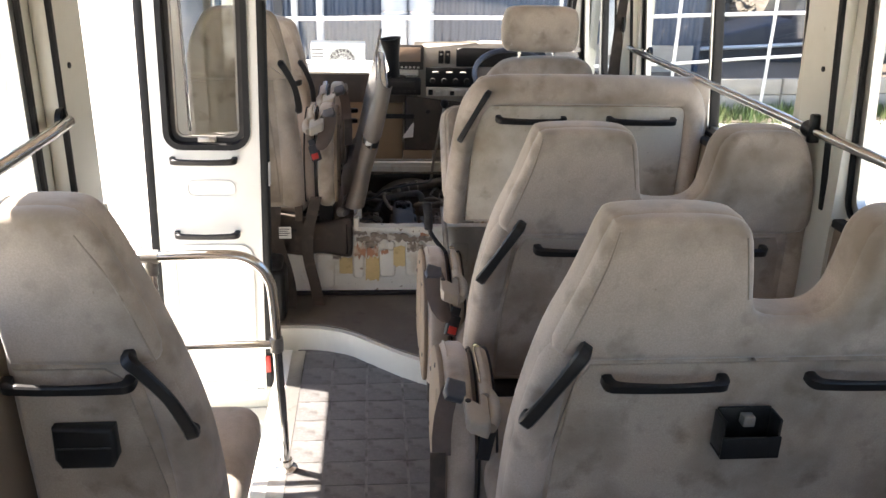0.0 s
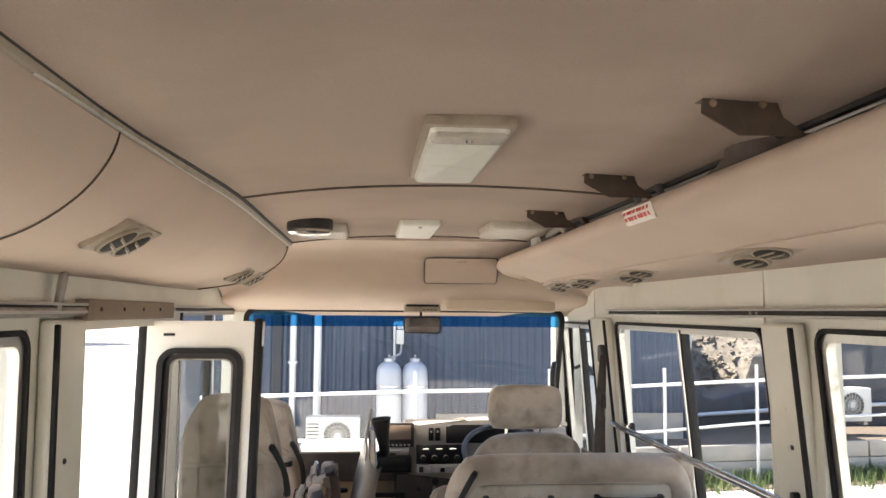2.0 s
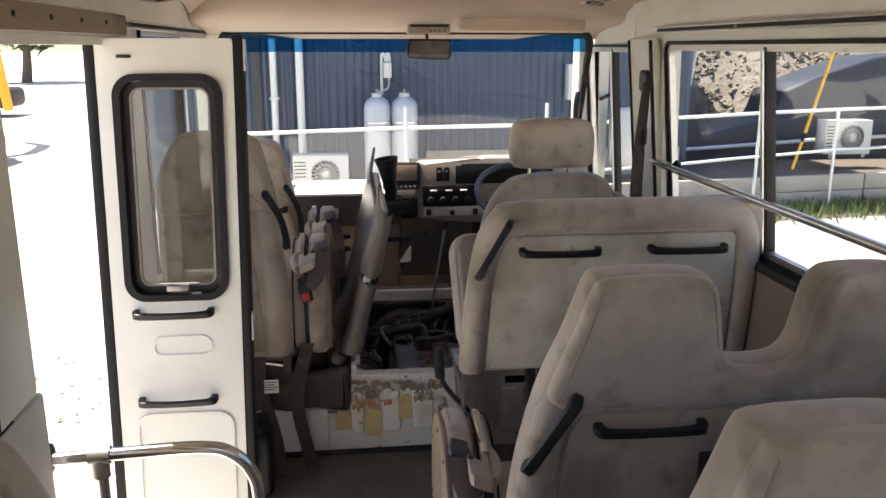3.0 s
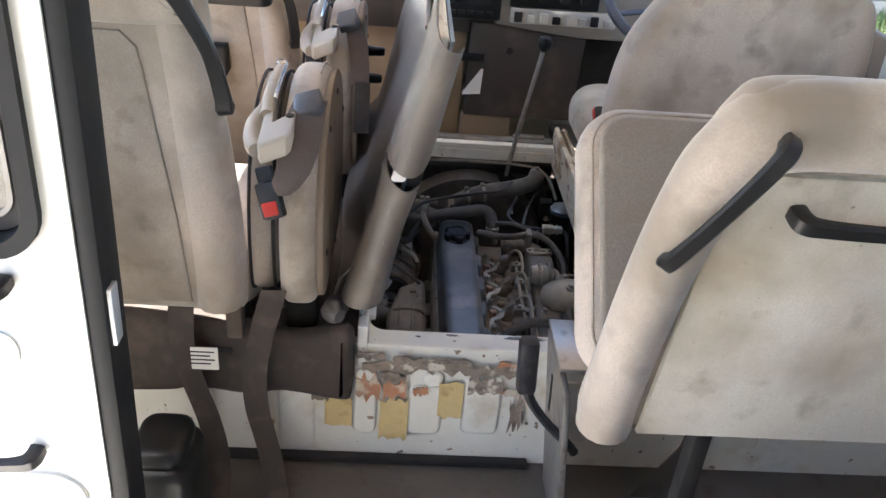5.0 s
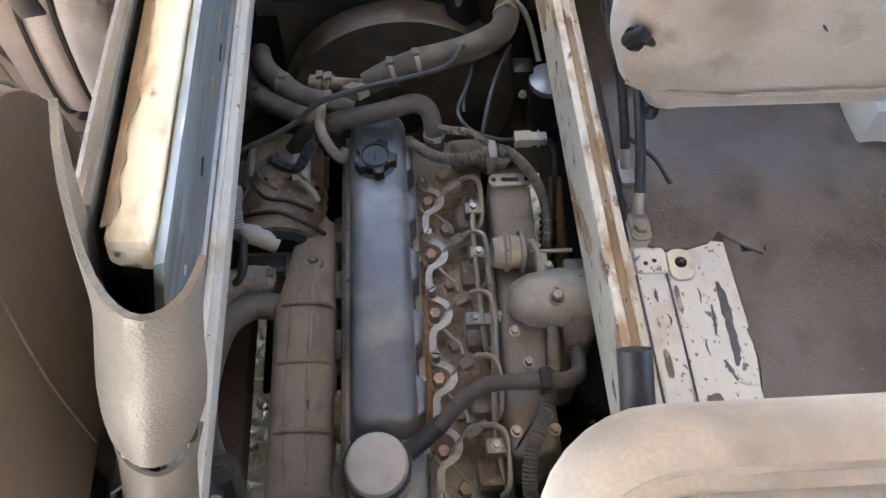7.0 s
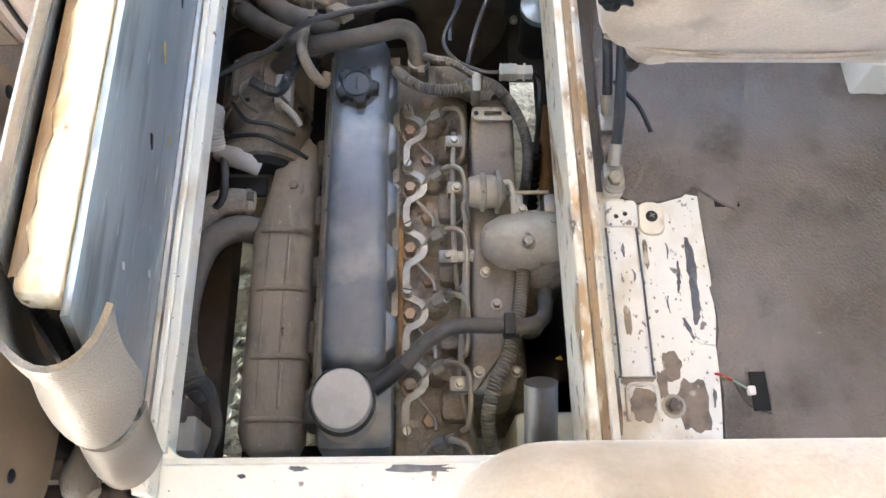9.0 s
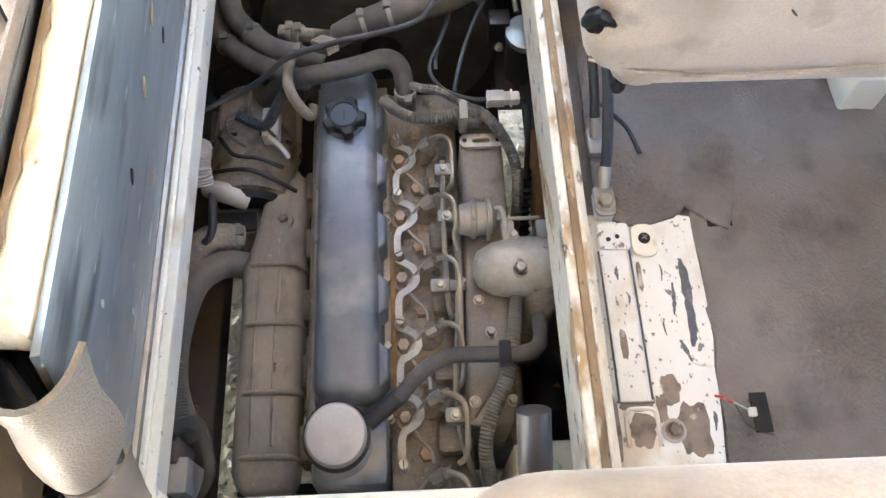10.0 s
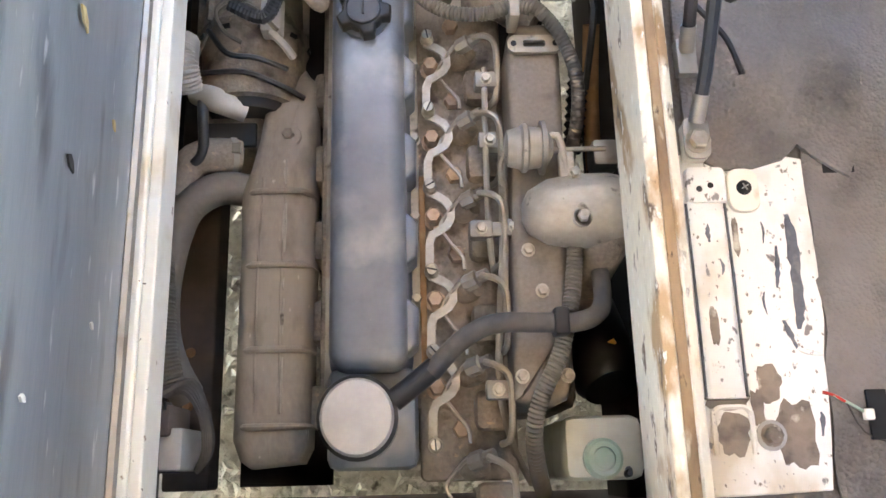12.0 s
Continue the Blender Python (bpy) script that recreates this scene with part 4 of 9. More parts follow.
part("edge_strip", tube([(flare(-0.546, y) + 0.004, y, 1.801) for y in (-1.6, 0.0, 1.1, 1.5, 2.0, 2.7, 3.4)], 0.0095, 8, 3), DUCTVENT, cd, "brown edge channel")
part("edge_strip", tube([(flare(-0.538, y) + 0.006, y, 1.808) for y in (-1.6, 0.0, 1.1, 1.5, 2.0, 2.7, 3.4)], 0.0062, 8, 3), DARKTRIM, cd, "dark edge strip along the headlining")
part("bright_strip", tube([(flare(-0.552, y) + 0.010, y, 1.7935) for y in (0.9, 1.5, 2.0, 2.7, 3.4)], 0.003, 8, 3), ALU, cd)
part("edge_strip", tube([(flare(-0.560, y) + 0.004, y, 1.788) for y in (-1.6, 0.0, 1.1, 1.5, 2.0, 2.7, 3.4)], 0.005, 8, 3), DARKTRIM, cd)
for y in (1.27, -0.6):
    part("seam", tube([(flare(x, y) + 0.008, y - 0.06 + 0.13 * (x + 0.55) / -0.39 * (0.4 + 0.6 * (x + 0.55) / -0.39), z - 0.013) for x, z in cov], 0.0018, 5, 1), RAILBROWN, cd)
part("seam", tube([(-0.545, 3.40, 1.81), (-0.565, 3.40, 1.745), (-0.62, 3.38, 1.688), (-0.72, 3.36, 1.64), (-0.9, 3.34, 1.608)], 0.0028, 6, 3), RAILBROWN, cd)
# luggage rack on the other side
rk = [(0.445, 1.755), (0.441, 1.772), (0.424, 1.782), (0.404, 1.774), (0.394, 1.755), (0.402, 1.735), (0.430, 1.722), (0.47, 1.713), (0.53, 1.697), (0.58, 1.681), (0.618, 1.668)]
rk = [(q[0], q[1]) for q in soft([(a, b, 0) for a, b in rk], 4)]
rows = [[(x, y, z) for x, z in rk] for y in np.linspace(-1.6, 3.75, 8)]
rows += [[(x + 0.12 * f * (x < 0.7), y, z - 0.03 * f * (z > 1.7)) for x, z in rk] for y, f in ((3.9, 0.12), (4.05, 0.5), (4.15, 1.0))]
rack = setting("luggage_rack", sheet(rows, 0.012), COVING, "pale brown cloth covered luggage rack", smooth=True)
rows = [[(0.606, y, 1.677), (0.70, y, 1.672), (0.82, y, 1.664), (0.93, y, 1.656)] for y in (-1.6, 0.0, 1.5, 3.0, 3.75)]
rows += [[(0.606 + 0.05, 3.95, 1.672), (0.72, 3.95, 1.670), (0.82, 3.95, 1.664), (0.93, 3.95, 1.656)], [(0.68, 4.15, 1.668), (0.74, 4.15, 1.668), (0.82, 4.15, 1.664), (0.93, 4.15, 1.656)]]
part("soffit", sheet(rows, 0.008), COVING, rack, "flat cloth underside of the rack")
part("rear_rail", tube([(0.93, y, 1.79) for y in (-1.6, 1, 3.7)], 0.008, 8, 1), DARKTRIM, rack)
part("tray", boxed(0.446, 0.935, -1.6, 3.6, 1.748, 1.754), BROWNDASH, rack, "dark shelf of the luggage rack")
part("edge_strip", boxed(0.482, 0.498, -1.6, 3.35, 1.810, 1.832, bev=0.003), ALU, rack)
part("edge_strip", boxed(0.466, 0.4815, -1.6, 3.35, 1.814, 1.832, bev=0.003), DARKTRIM, rack)
for y in (0.95, 3.62):
    part("seam", tube([(0.62, y, 1.670), (0.75, y + 0.02, 1.664), (0.87, y + 0.03, 1.656)], 0.003, 5, 1), DARKTRIM, rack)
for y in (0.45, 1.06, 1.70, 2.36):
    br = part("bracket", prism([(0.264, 1.838), (0.372, 1.838), (0.382, 1.806), (0.408, 1.790), (0.452, 1.7565), (0.440, 1.757), (0.402, 1.781), (0.372, 1.780), (0.318, 1.779), (0.280, 1.800), (0.262, 1.810)], lambda u, v, d: (u, y + d, v), 0.005, bev=0.001), RAILBROWN, rack, "dark steel rack bracket")
    part("lip", boxed(0.264, 0.374, y, y + 0.03, 1.830, 1.836, bev=0.001), RAILBROWN, br)
    for xx in (0.278, 0.352):
        part("screw", lathe([(0.006, 0), (0.005, -0.004), (0.002, -0.006)], (xx, y - 0.001, 1.824), axis="y", seg=8), COPPER, br)
nose = lambda u, v, d: (float(np.interp(v, [q[1] for q in rk[12:26]][::-1], [q[0] for q in rk[12:26]][::-1])) - 0.0072 - d, u, v)
st_ = part("sticker", puff(rrect(1.635, 1.832, 1.729, 1.764, 0.002, 2), nose, 0.001, 0.0003, 1), PAPER, rack, "white paper sticker with red unreadable print")
for i in range(2):
    for j in range(8):
        part("print_bar", prism(rrect(1.645 + 0.022 * j, 1.657 + 0.022 * j + 0.004 * (j % 3), 1.750 - 0.014 * i, 1.758 - 0.014 * i, 0.001, 1), lambda u, v, d: nose(u, v, 0.0012 + d), 0.0006), RED, st_)

# windscreen
ws = thing("windscreen", (0, 4.62, 0.78), "wide windscreen with black rubber seal and blue tint band", "windscreen")
tagged(ws, kind="structure")
slope = lambda u, v, d: (u, 4.86 - 0.33 * (v - 0.72) / 0.83 - 0.10 * (u / 0.9) ** 2 + d, v)
o, i_ = rrect(-0.885, 0.885, 0.70, 1.545, 0.07, 6), rrect(-0.86, 0.86, 0.725, 1.52, 0.05, 6)
part("rubber_seal", ring_slab(o, i_, slope, 0.03), RUBBER, ws)
cols = [[slope(u, v, 0.015) for u in np.linspace(-0.865, 0.865, 15)] for v in np.linspace(0.72, 1.525, 6)]
pane = part("pane", sheet(cols, 0.004), GLASS, ws)
pane.visible_shadow = False
cols = [[slope(u, v, 0.010) for u in np.linspace(-0.858, 0.858, 15)] for v in np.linspace(1.44, 1.52, 3)]
band = part("tint_band", sheet(cols, 0.001), TINT, ws, "translucent blue tint band")
band.visible_shadow = False
bm = boxed(-1.0, 1.04, 4.78, 4.84, -0.7, 0.70)
box(bm, -1.0, -0.88, 4.5, 4.80, 0.70, 1.60), box(bm, 0.88, 1.04, 4.68, 4.80, 0.70, 1.60)
setting("wall_front", bm, PAINT, "cream painted front wall below the windscreen")

# the side walls lean in above the sill
def lean_in(ob, by):
    off = ROOT.get(ob.parent, Vector()) if ob.parent else Vector()
    for v in ob.data.vertices if ob.type == "MESH" else ():
        f = max(0.0, min(1.0, (v.co.z + off.z - 0.815) / 0.67))
        v.co.x -= by * f


for ob in list(bpy.data.objects):
    top = ob.parent or ob
    top = top.parent or top
    if top.name in ("wall_right", "window_1", "window_2", "window_3", "pillar_1", "pillar_3", "curtain_rail_right"):
        lean_in(ob, 0.065)
        if ob.parent is None:
            ob.location.x += 0.04
    elif top.name in ("side_trim_right", "sill_trim_right") and ob.parent is None:
        ob.location.x += 0.04
    elif top.name in ("curtain_rail_left",):
        lean_in(ob, -0.01)

# ---- cabin things ----
def grab(p0, p1, out, parent, r=0.0105, label="black moulded grab handle", name="grab_handle"):
    """A moulded strap handle between two points of a surface, standing out from it, with its two feet."""
    p0, p1, out = Vector(p0), Vector(p1), Vector(out)
    d = (p1 - p0).normalized()
    # handles that slope down to the aisle bow towards it
    bow = Vector((-d.z, 0, d.x)) * (math.copysign(1.0, d.x) * 0.085 * (p1 - p0).length) if abs(d.z) > 0.3 and d.x > 0 else Vector((0, 0, 0))
    pts = [p0 - d * 0.006 + out * 0.1, p0 - d * 0.002 + out * 0.75, p0 + d * 0.022 + out * 1.0 + bow * 0.45, p0.lerp(p1, 0.5) + out * 1.12 + bow, p1 - d * 0.022 + out * 1.0 + bow * 0.45, p1 + d * 0.002 + out * 0.75, p1 + d * 0.006 + out * 0.1]
    h = part(name, strap(pts, out, [r * 2.0, r * 2.3, r * 2.1, r * 1.9, r * 2.1, r * 2.3, r * 2.0], [r * 1.9, r * 2.0, r * 1.25, r * 1.05, r * 1.25, r * 2.0, r * 1.9]), BLACK, parent, label)
    for q, s in ((p0, 1), (p1, -1)):
        part("screw_recess", turned_box((r * 0.9, 0.004, r * 0.9), Matrix.Translation(q + out * 1.02 + d * s * 0.006) @ out.to_track_quat("Y", "Z").to_matrix().to_4x4(), 0.001), BELTBOX, h)
    return h


def ashtray(x0, x1, z0, z1, y, parent, opened=False):
    """A black plastic ashtray on a seat back; its face looks to the rear."""
    w, g = x1 - x0, z1 - z0
    if not opened:
        line = [(x0, z1), (x0 - 0.002, z0 + g * 0.25), (x0 + w * 0.08, z0), (x1 - w * 0.08, z0), (x1 + 0.002, z0 + g * 0.25), (x1, z1)]
        a = part("ashtray", puff(line, lambda u, v, d: (u, y - 0.034 + d, v), 0.034, 0.010, 3), BLACK, parent, "closed black plastic ashtray")
        part("lid_edge", boxed(x0 + 0.008, x1 - 0.008, y - 0.0362, y - 0.033, z0 + g * 0.52, z0 + g * 0.56, bev=0.001), BELTBOX, a)
    else:
        a = part("ashtray", boxed(x0 + 0.004, x1 - 0.004, y - 0.006, y + 0.002, z0 + 0.01, z1, bev=0.004), BLACK, parent, "black plastic ashtray hanging open")
        bm = boxed(x0, x0 + 0.006, y - 0.045, y, z0 + 0.006, z1 - 0.005, bev=0.002)
        box(bm, x1 - 0.006, x1, y - 0.045, y, z0 + 0.006, z1 - 0.005, bev=0.002)
        box(bm, x0, x1, y - 0.052, y - 0.046, z0, z0 + g * 0.55, bev=0.002)
        box(bm, x0, x1, y - 0.052, y, z0, z0 + 0.006, bev=0.002)
        part("tray", bm, BLACK, a)
        part("clip", boxed((x0 + x1) / 2 - 0.012, (x0 + x1) / 2 + 0.012, y - 0.03, y - 0.008, z1 - 0.03, z1 - 0.008, bev=0.003), STEEL, a)
    return a


BENCH_LINE = [(0.000, 0.30), (0.002, 0.42), (0.012, 0.555), (0.033, 0.677), (0.066, 0.80), (0.106, 0.895), (0.135, 0.975), (0.152, 1.022), (0.176, 1.042), (0.285, 1.047), (0.365, 1.043), (0.402, 1.03), (0.420, 0.995), (0.434, 0.92), (0.446, 0.862), (0.475, 0.842), (0.525, 0.837), (0.58, 0.843), (0.612, 0.872), (0.628, 0.94), (0.638, 0.995), (0.662, 1.03), (0.70, 1.042), (0.80, 1.043), (0.85, 1.030), (0.882, 0.985), (0.91, 0.90), (0.932, 0.80), (0.942, 0.68), (0.946, 0.48), (0.945, 0.30)]


def seat_pad(line, y0, lean, thick, r, swell=0.006):
    z0 = min(v for _, v in line)
    (a, b), (c, d) = line[0], line[-1]
    s = 1 if c > a else -1
    line = [(a + s * 0.012, b - 0.006)] + [(a, b + 0.02)] + list(line[1:-1]) + [(c, d + 0.02), (c - s * 0.012, d - 0.006), (c - s * 0.06, d - 0.008), ((a + c) / 2, d - 0.008), (a + s * 0.06, d - 0.008)]
    return puff([tuple(q[:2]) for q in soft([(a, b, 0) for a, b in line], 3, True)], lambda u, v, d: (u, y0 + d - lean * (v - z0), v), thick, r, 4, swell=swell)


def seat_foot(name_parent, x0, x1, y0, y1, z0, z1):
    """The steel frame below a seat."""
    for x in (x0 + 0.06, x1 - 0.06):
        bm = boxed(x - 0.018, x + 0.018, y0 + 0.03, y0 + 0.065, z0, z1, bev=0.004)
        box(bm, x - 0.018, x + 0.018, y1 - 0.11, y1 - 0.075, z0, z1, bev=0.004)
        box(bm, x - 0.022, x + 0.022, y0 + 0.0, y1 - 0.05, z0, z0 + 0.012, bev=0.003)
        part("leg", bm, DARKTRIM, name_parent)
    part("seat_frame", boxed(x0 + 0.02, x1 - 0.02, y0 + 0.02, y1 - 0.06, z1, z1 + 0.025, bev=0.005), DARKTRIM, name_parent)


def bench(at_y, opened):
    """A double seat with two joined head pads, facing forward; its back plane at at_y."""
    s = thing("bus_bench", (0.45, at_y + 0.25, FLOOR_Z), "stained beige velour double bus seat with two headrest lobes", "bus seat", "double seats along the aisle")
    lean = 0.06
    yb = lambda z: at_y - lean * (z - 0.30)
    back = part("backrest", seat_pad(BENCH_LINE, at_y + 0.012, lean, 0.115, 0.036, 0), VELOUR, s)
    head = [q for q in BENCH_LINE if q[1] > 0.83] + [(0.925, 0.80), (0.91, 0.765), (0.87, 0.75), (0.7, 0.748), (0.45, 0.748), (0.2, 0.748), (0.11, 0.75), (0.076, 0.77), (0.068, 0.80)]
    head = [tuple(q[:2]) for q in soft([(a, b, 0) for a, b in head], 2, True)]
    part("head_pad", puff(inset(ccw(head), 0.004), lambda u, v, d: (u, yb(v) - 0.004 + d, v), 0.06, 0.022, 4), VELOUR, back)
    for pts, rr in (([(0.044, 0.31), (0.046, 0.45), (0.060, 0.60), (0.086, 0.74), (0.118, 0.86)], [0.043, 0.043, 0.042, 0.036, 0.012]), ([(0.905, 0.31), (0.905, 0.50), (0.898, 0.65), (0.885, 0.75), (0.862, 0.86)], [0.040, 0.040, 0.038, 0.032, 0.010])):
        part("side_roll", tube([(u, yb(v) + 0.036, v) for u, v in pts], rr, 14, 5), VELOUR, back)
    panel = [(0.084, 0.315), (0.866, 0.315), (0.862, 0.52), (0.85, 0.70), (0.835, 0.744), (0.45, 0.746), (0.145, 0.745), (0.118, 0.70), (0.092, 0.52)]
    part("back_panel", puff(panel, lambda u, v, d: (u, yb(v) + 0.006 + d, v), 0.03, 0.008, 2), VELOUR_DARK, back, "coarse cloth lower back panel in a shaded tone")
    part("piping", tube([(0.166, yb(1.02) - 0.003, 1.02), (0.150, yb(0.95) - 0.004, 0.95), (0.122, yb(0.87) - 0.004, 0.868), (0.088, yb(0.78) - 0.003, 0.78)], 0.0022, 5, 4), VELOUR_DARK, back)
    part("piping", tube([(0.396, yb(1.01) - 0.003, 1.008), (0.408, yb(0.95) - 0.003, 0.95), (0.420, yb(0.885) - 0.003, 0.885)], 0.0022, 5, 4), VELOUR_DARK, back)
    grab((0.124, yb(0.785) - 0.004, 0.785), (0.038, yb(0.638) + 0.012, 0.638), (-0.012, -0.036, 0.0), s, 0.0125)
    grab((0.176, yb(0.729) - 0.012, 0.729), (0.386, yb(0.729) - 0.012, 0.727), (0, -0.03, -0.006), s)
    grab((0.570, yb(0.729) - 0.012, 0.727), (0.780, yb(0.729) - 0.012, 0.724), (0, -0.03, -0.006), s)
    ashtray(0.396, 0.512, 0.570, 0.656, yb(0.6) - 0.012, s, opened)
    cush = [(0.0, 0.10), (0.90, 0.10), (0.905, 0.40), (0.88, 0.515), (0.80, 0.54), (0.10, 0.54), (0.02, 0.515), (-0.005, 0.40)]
    part("seat", puff(rrect(0.0, 0.94, at_y + 0.10, at_y + 0.54, 0.06, 5), XY(0.23), 0.13, 0.05, 4, swell=0.008), VELOUR, s)
    seat_foot(s, 0.0, 0.9, at_y + 0.05, at_y + 0.55, FLOOR_Z, 0.20)
    return s


bench(2.045, False)
bench(1.365, True)

SINGLE_LINE = [(-0.925, 0.26), (-0.928, 0.6), (-0.925, 0.95), (-0.905, 1.035), (-0.86, 1.052), (-0.78, 1.053), (-0.742, 1.038), (-0.716, 0.998), (-0.682, 0.915), (-0.648, 0.82), (-0.611, 0.705), (-0.583, 0.585), (-0.568, 0.46), (-0.564, 0.36), (-0.567, 0.26)]


TALL_LINE = [(-0.88, 0.44), (-0.882, 0.8), (-0.88, 1.05), (-0.865, 1.17), (-0.82, 1.215), (-0.74, 1.224), (-0.64, 1.216), (-0.585, 1.188), (-0.56, 1.10), (-0.538, 1.0), (-0.520, 0.88), (-0.505, 0.72), (-0.497, 0.58), (-0.498, 0.44)]


def single_seat(line, at_y, foot_z, split, hand, bar_z, ash, label, opened=False, thick=0.115):
    """A single seat by the wall, facing forward. split: the height of the seam on its back; hand: ends of the corner handle."""
    s = thing("bus_chair", (-0.72, at_y + 0.25, foot_z), label, "bus seat", "single seats by the wall")
    lean, z0 = 0.07, min(v for _, v in line)
    x0, x1 = min(u for u, _ in line), max(u for u, _ in line)
    yb = lambda z: at_y - lean * (z - z0)
    back = part("backrest", seat_pad(line, at_y + 0.012, lean, thick, min(0.036, thick * 0.45), 0), VELOUR, s)
    edge = lambda z: float(np.interp(z, [v for u, v in line[6:]][::-1], [u for u, v in line[6:]][::-1]))
    head = [q for q in line if q[1] > split + 0.05] + [(edge(split + 0.02) - 0.008, split + 0.022), (edge(split) - 0.035, split), (-0.7, split - 0.003), (x0 + 0.04, split), (x0 + 0.012, split + 0.025)]
    head = [tuple(q[:2]) for q in soft([(a, b, 0) for a, b in head], 2, True)]
    part("head_pad", puff(inset(ccw(head), 0.004), lambda u, v, d: (u, yb(v) - 0.004 + d, v), 0.06, 0.022, 4), VELOUR, back)
    zs = [z0 + 0.01, z0 + 0.14, z0 + 0.28, split, split + 0.12]
    part("side_roll", tube([(edge(z) - 0.046 - 0.02 * (z > split), yb(z) + 0.036, z) for z in zs], [0.043, 0.043, 0.041, 0.034, 0.012], 14, 5), VELOUR, back)
    panel = [(x0 + 0.02, z0 + 0.02), (x1 - 0.09, z0 + 0.02), (edge(z0 + 0.2) - 0.095, z0 + 0.2), (edge(split - 0.03) - 0.10, split - 0.03), (edge(split) - 0.12, split - 0.006), (x0 + 0.02, split - 0.006)]
    part("back_panel", puff(panel, lambda u, v, d: (u, yb(v) + 0.006 + d, v), 0.03, 0.008, 2), VELOUR_DARK, back, "coarse cloth lower back panel in a shaded tone")
    top = max(v for _, v in line)
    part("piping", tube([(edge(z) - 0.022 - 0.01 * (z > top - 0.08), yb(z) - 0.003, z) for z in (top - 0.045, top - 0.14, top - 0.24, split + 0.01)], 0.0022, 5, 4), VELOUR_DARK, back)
    (hx0, hz0), (hx1, hz1) = hand
    grab((hx0, yb(hz0) - 0.004, hz0), (hx1, yb(hz1) + 0.010, hz1), (0.006, -0.036, 0), s, 0.0115)
    if ash:
        grab((x0 + 0.02, yb(bar_z) + 0.006, bar_z), (hx0 - 0.014, yb(bar_z) + 0.006, bar_z - 0.002), (0, -0.03, -0.006), s)
        ashtray(*ash, yb(ash[2]) + 0.006, s, opened)
    part("seat", puff(rrect(x0, x1 + 0.008, at_y + 0.10, at_y + 0.55, 0.06, 5), XY(z0 - 0.07), 0.13, 0.05, 4, swell=0.008), VELOUR, s)
    seat_foot(s, x0, x1, at_y + 0.05, at_y + 0.52, foot_z, z0 - 0.095)
    return s


single_seat(SINGLE_LINE, 1.40, FLOOR_Z, 0.745, ((-0.690, 0.772), (-0.604, 0.61)), 0.722, (-0.850, -0.738, 0.536, 0.625), "stained beige velour single seat beside the door rail")
single_seat([(a - 0.010 * (b < 1.0) - (0.036 if a < -0.85 and b < 1.1 else 0.0), b - 0.018) for a, b in TALL_LINE], 3.205, DECK_Z, 0.937, ((-0.567, 1.0), (-0.514, 0.832)), 0.912, None, "stained beige velour single seat on the front deck", thick=0.07)
FRONT_LINE = [(-0.288 + (a + 0.303) * 1.055, 1.48 - (1.58 - b) * 1.055) for a, b in TALL_LINE]
single_seat(FRONT_LINE, 3.96, DECK_Z, 0.826, ((-0.559, 0.894), (-0.512, 0.71)), 0.81, (-0.777, -0.666, 0.61, 0.694), "sunlit beige velour front passenger seat")


def smooth_line(pts, n=3):
    return [tuple(q[:2]) for q in soft([(a, b, 0) for a, b in pts], n, True)]


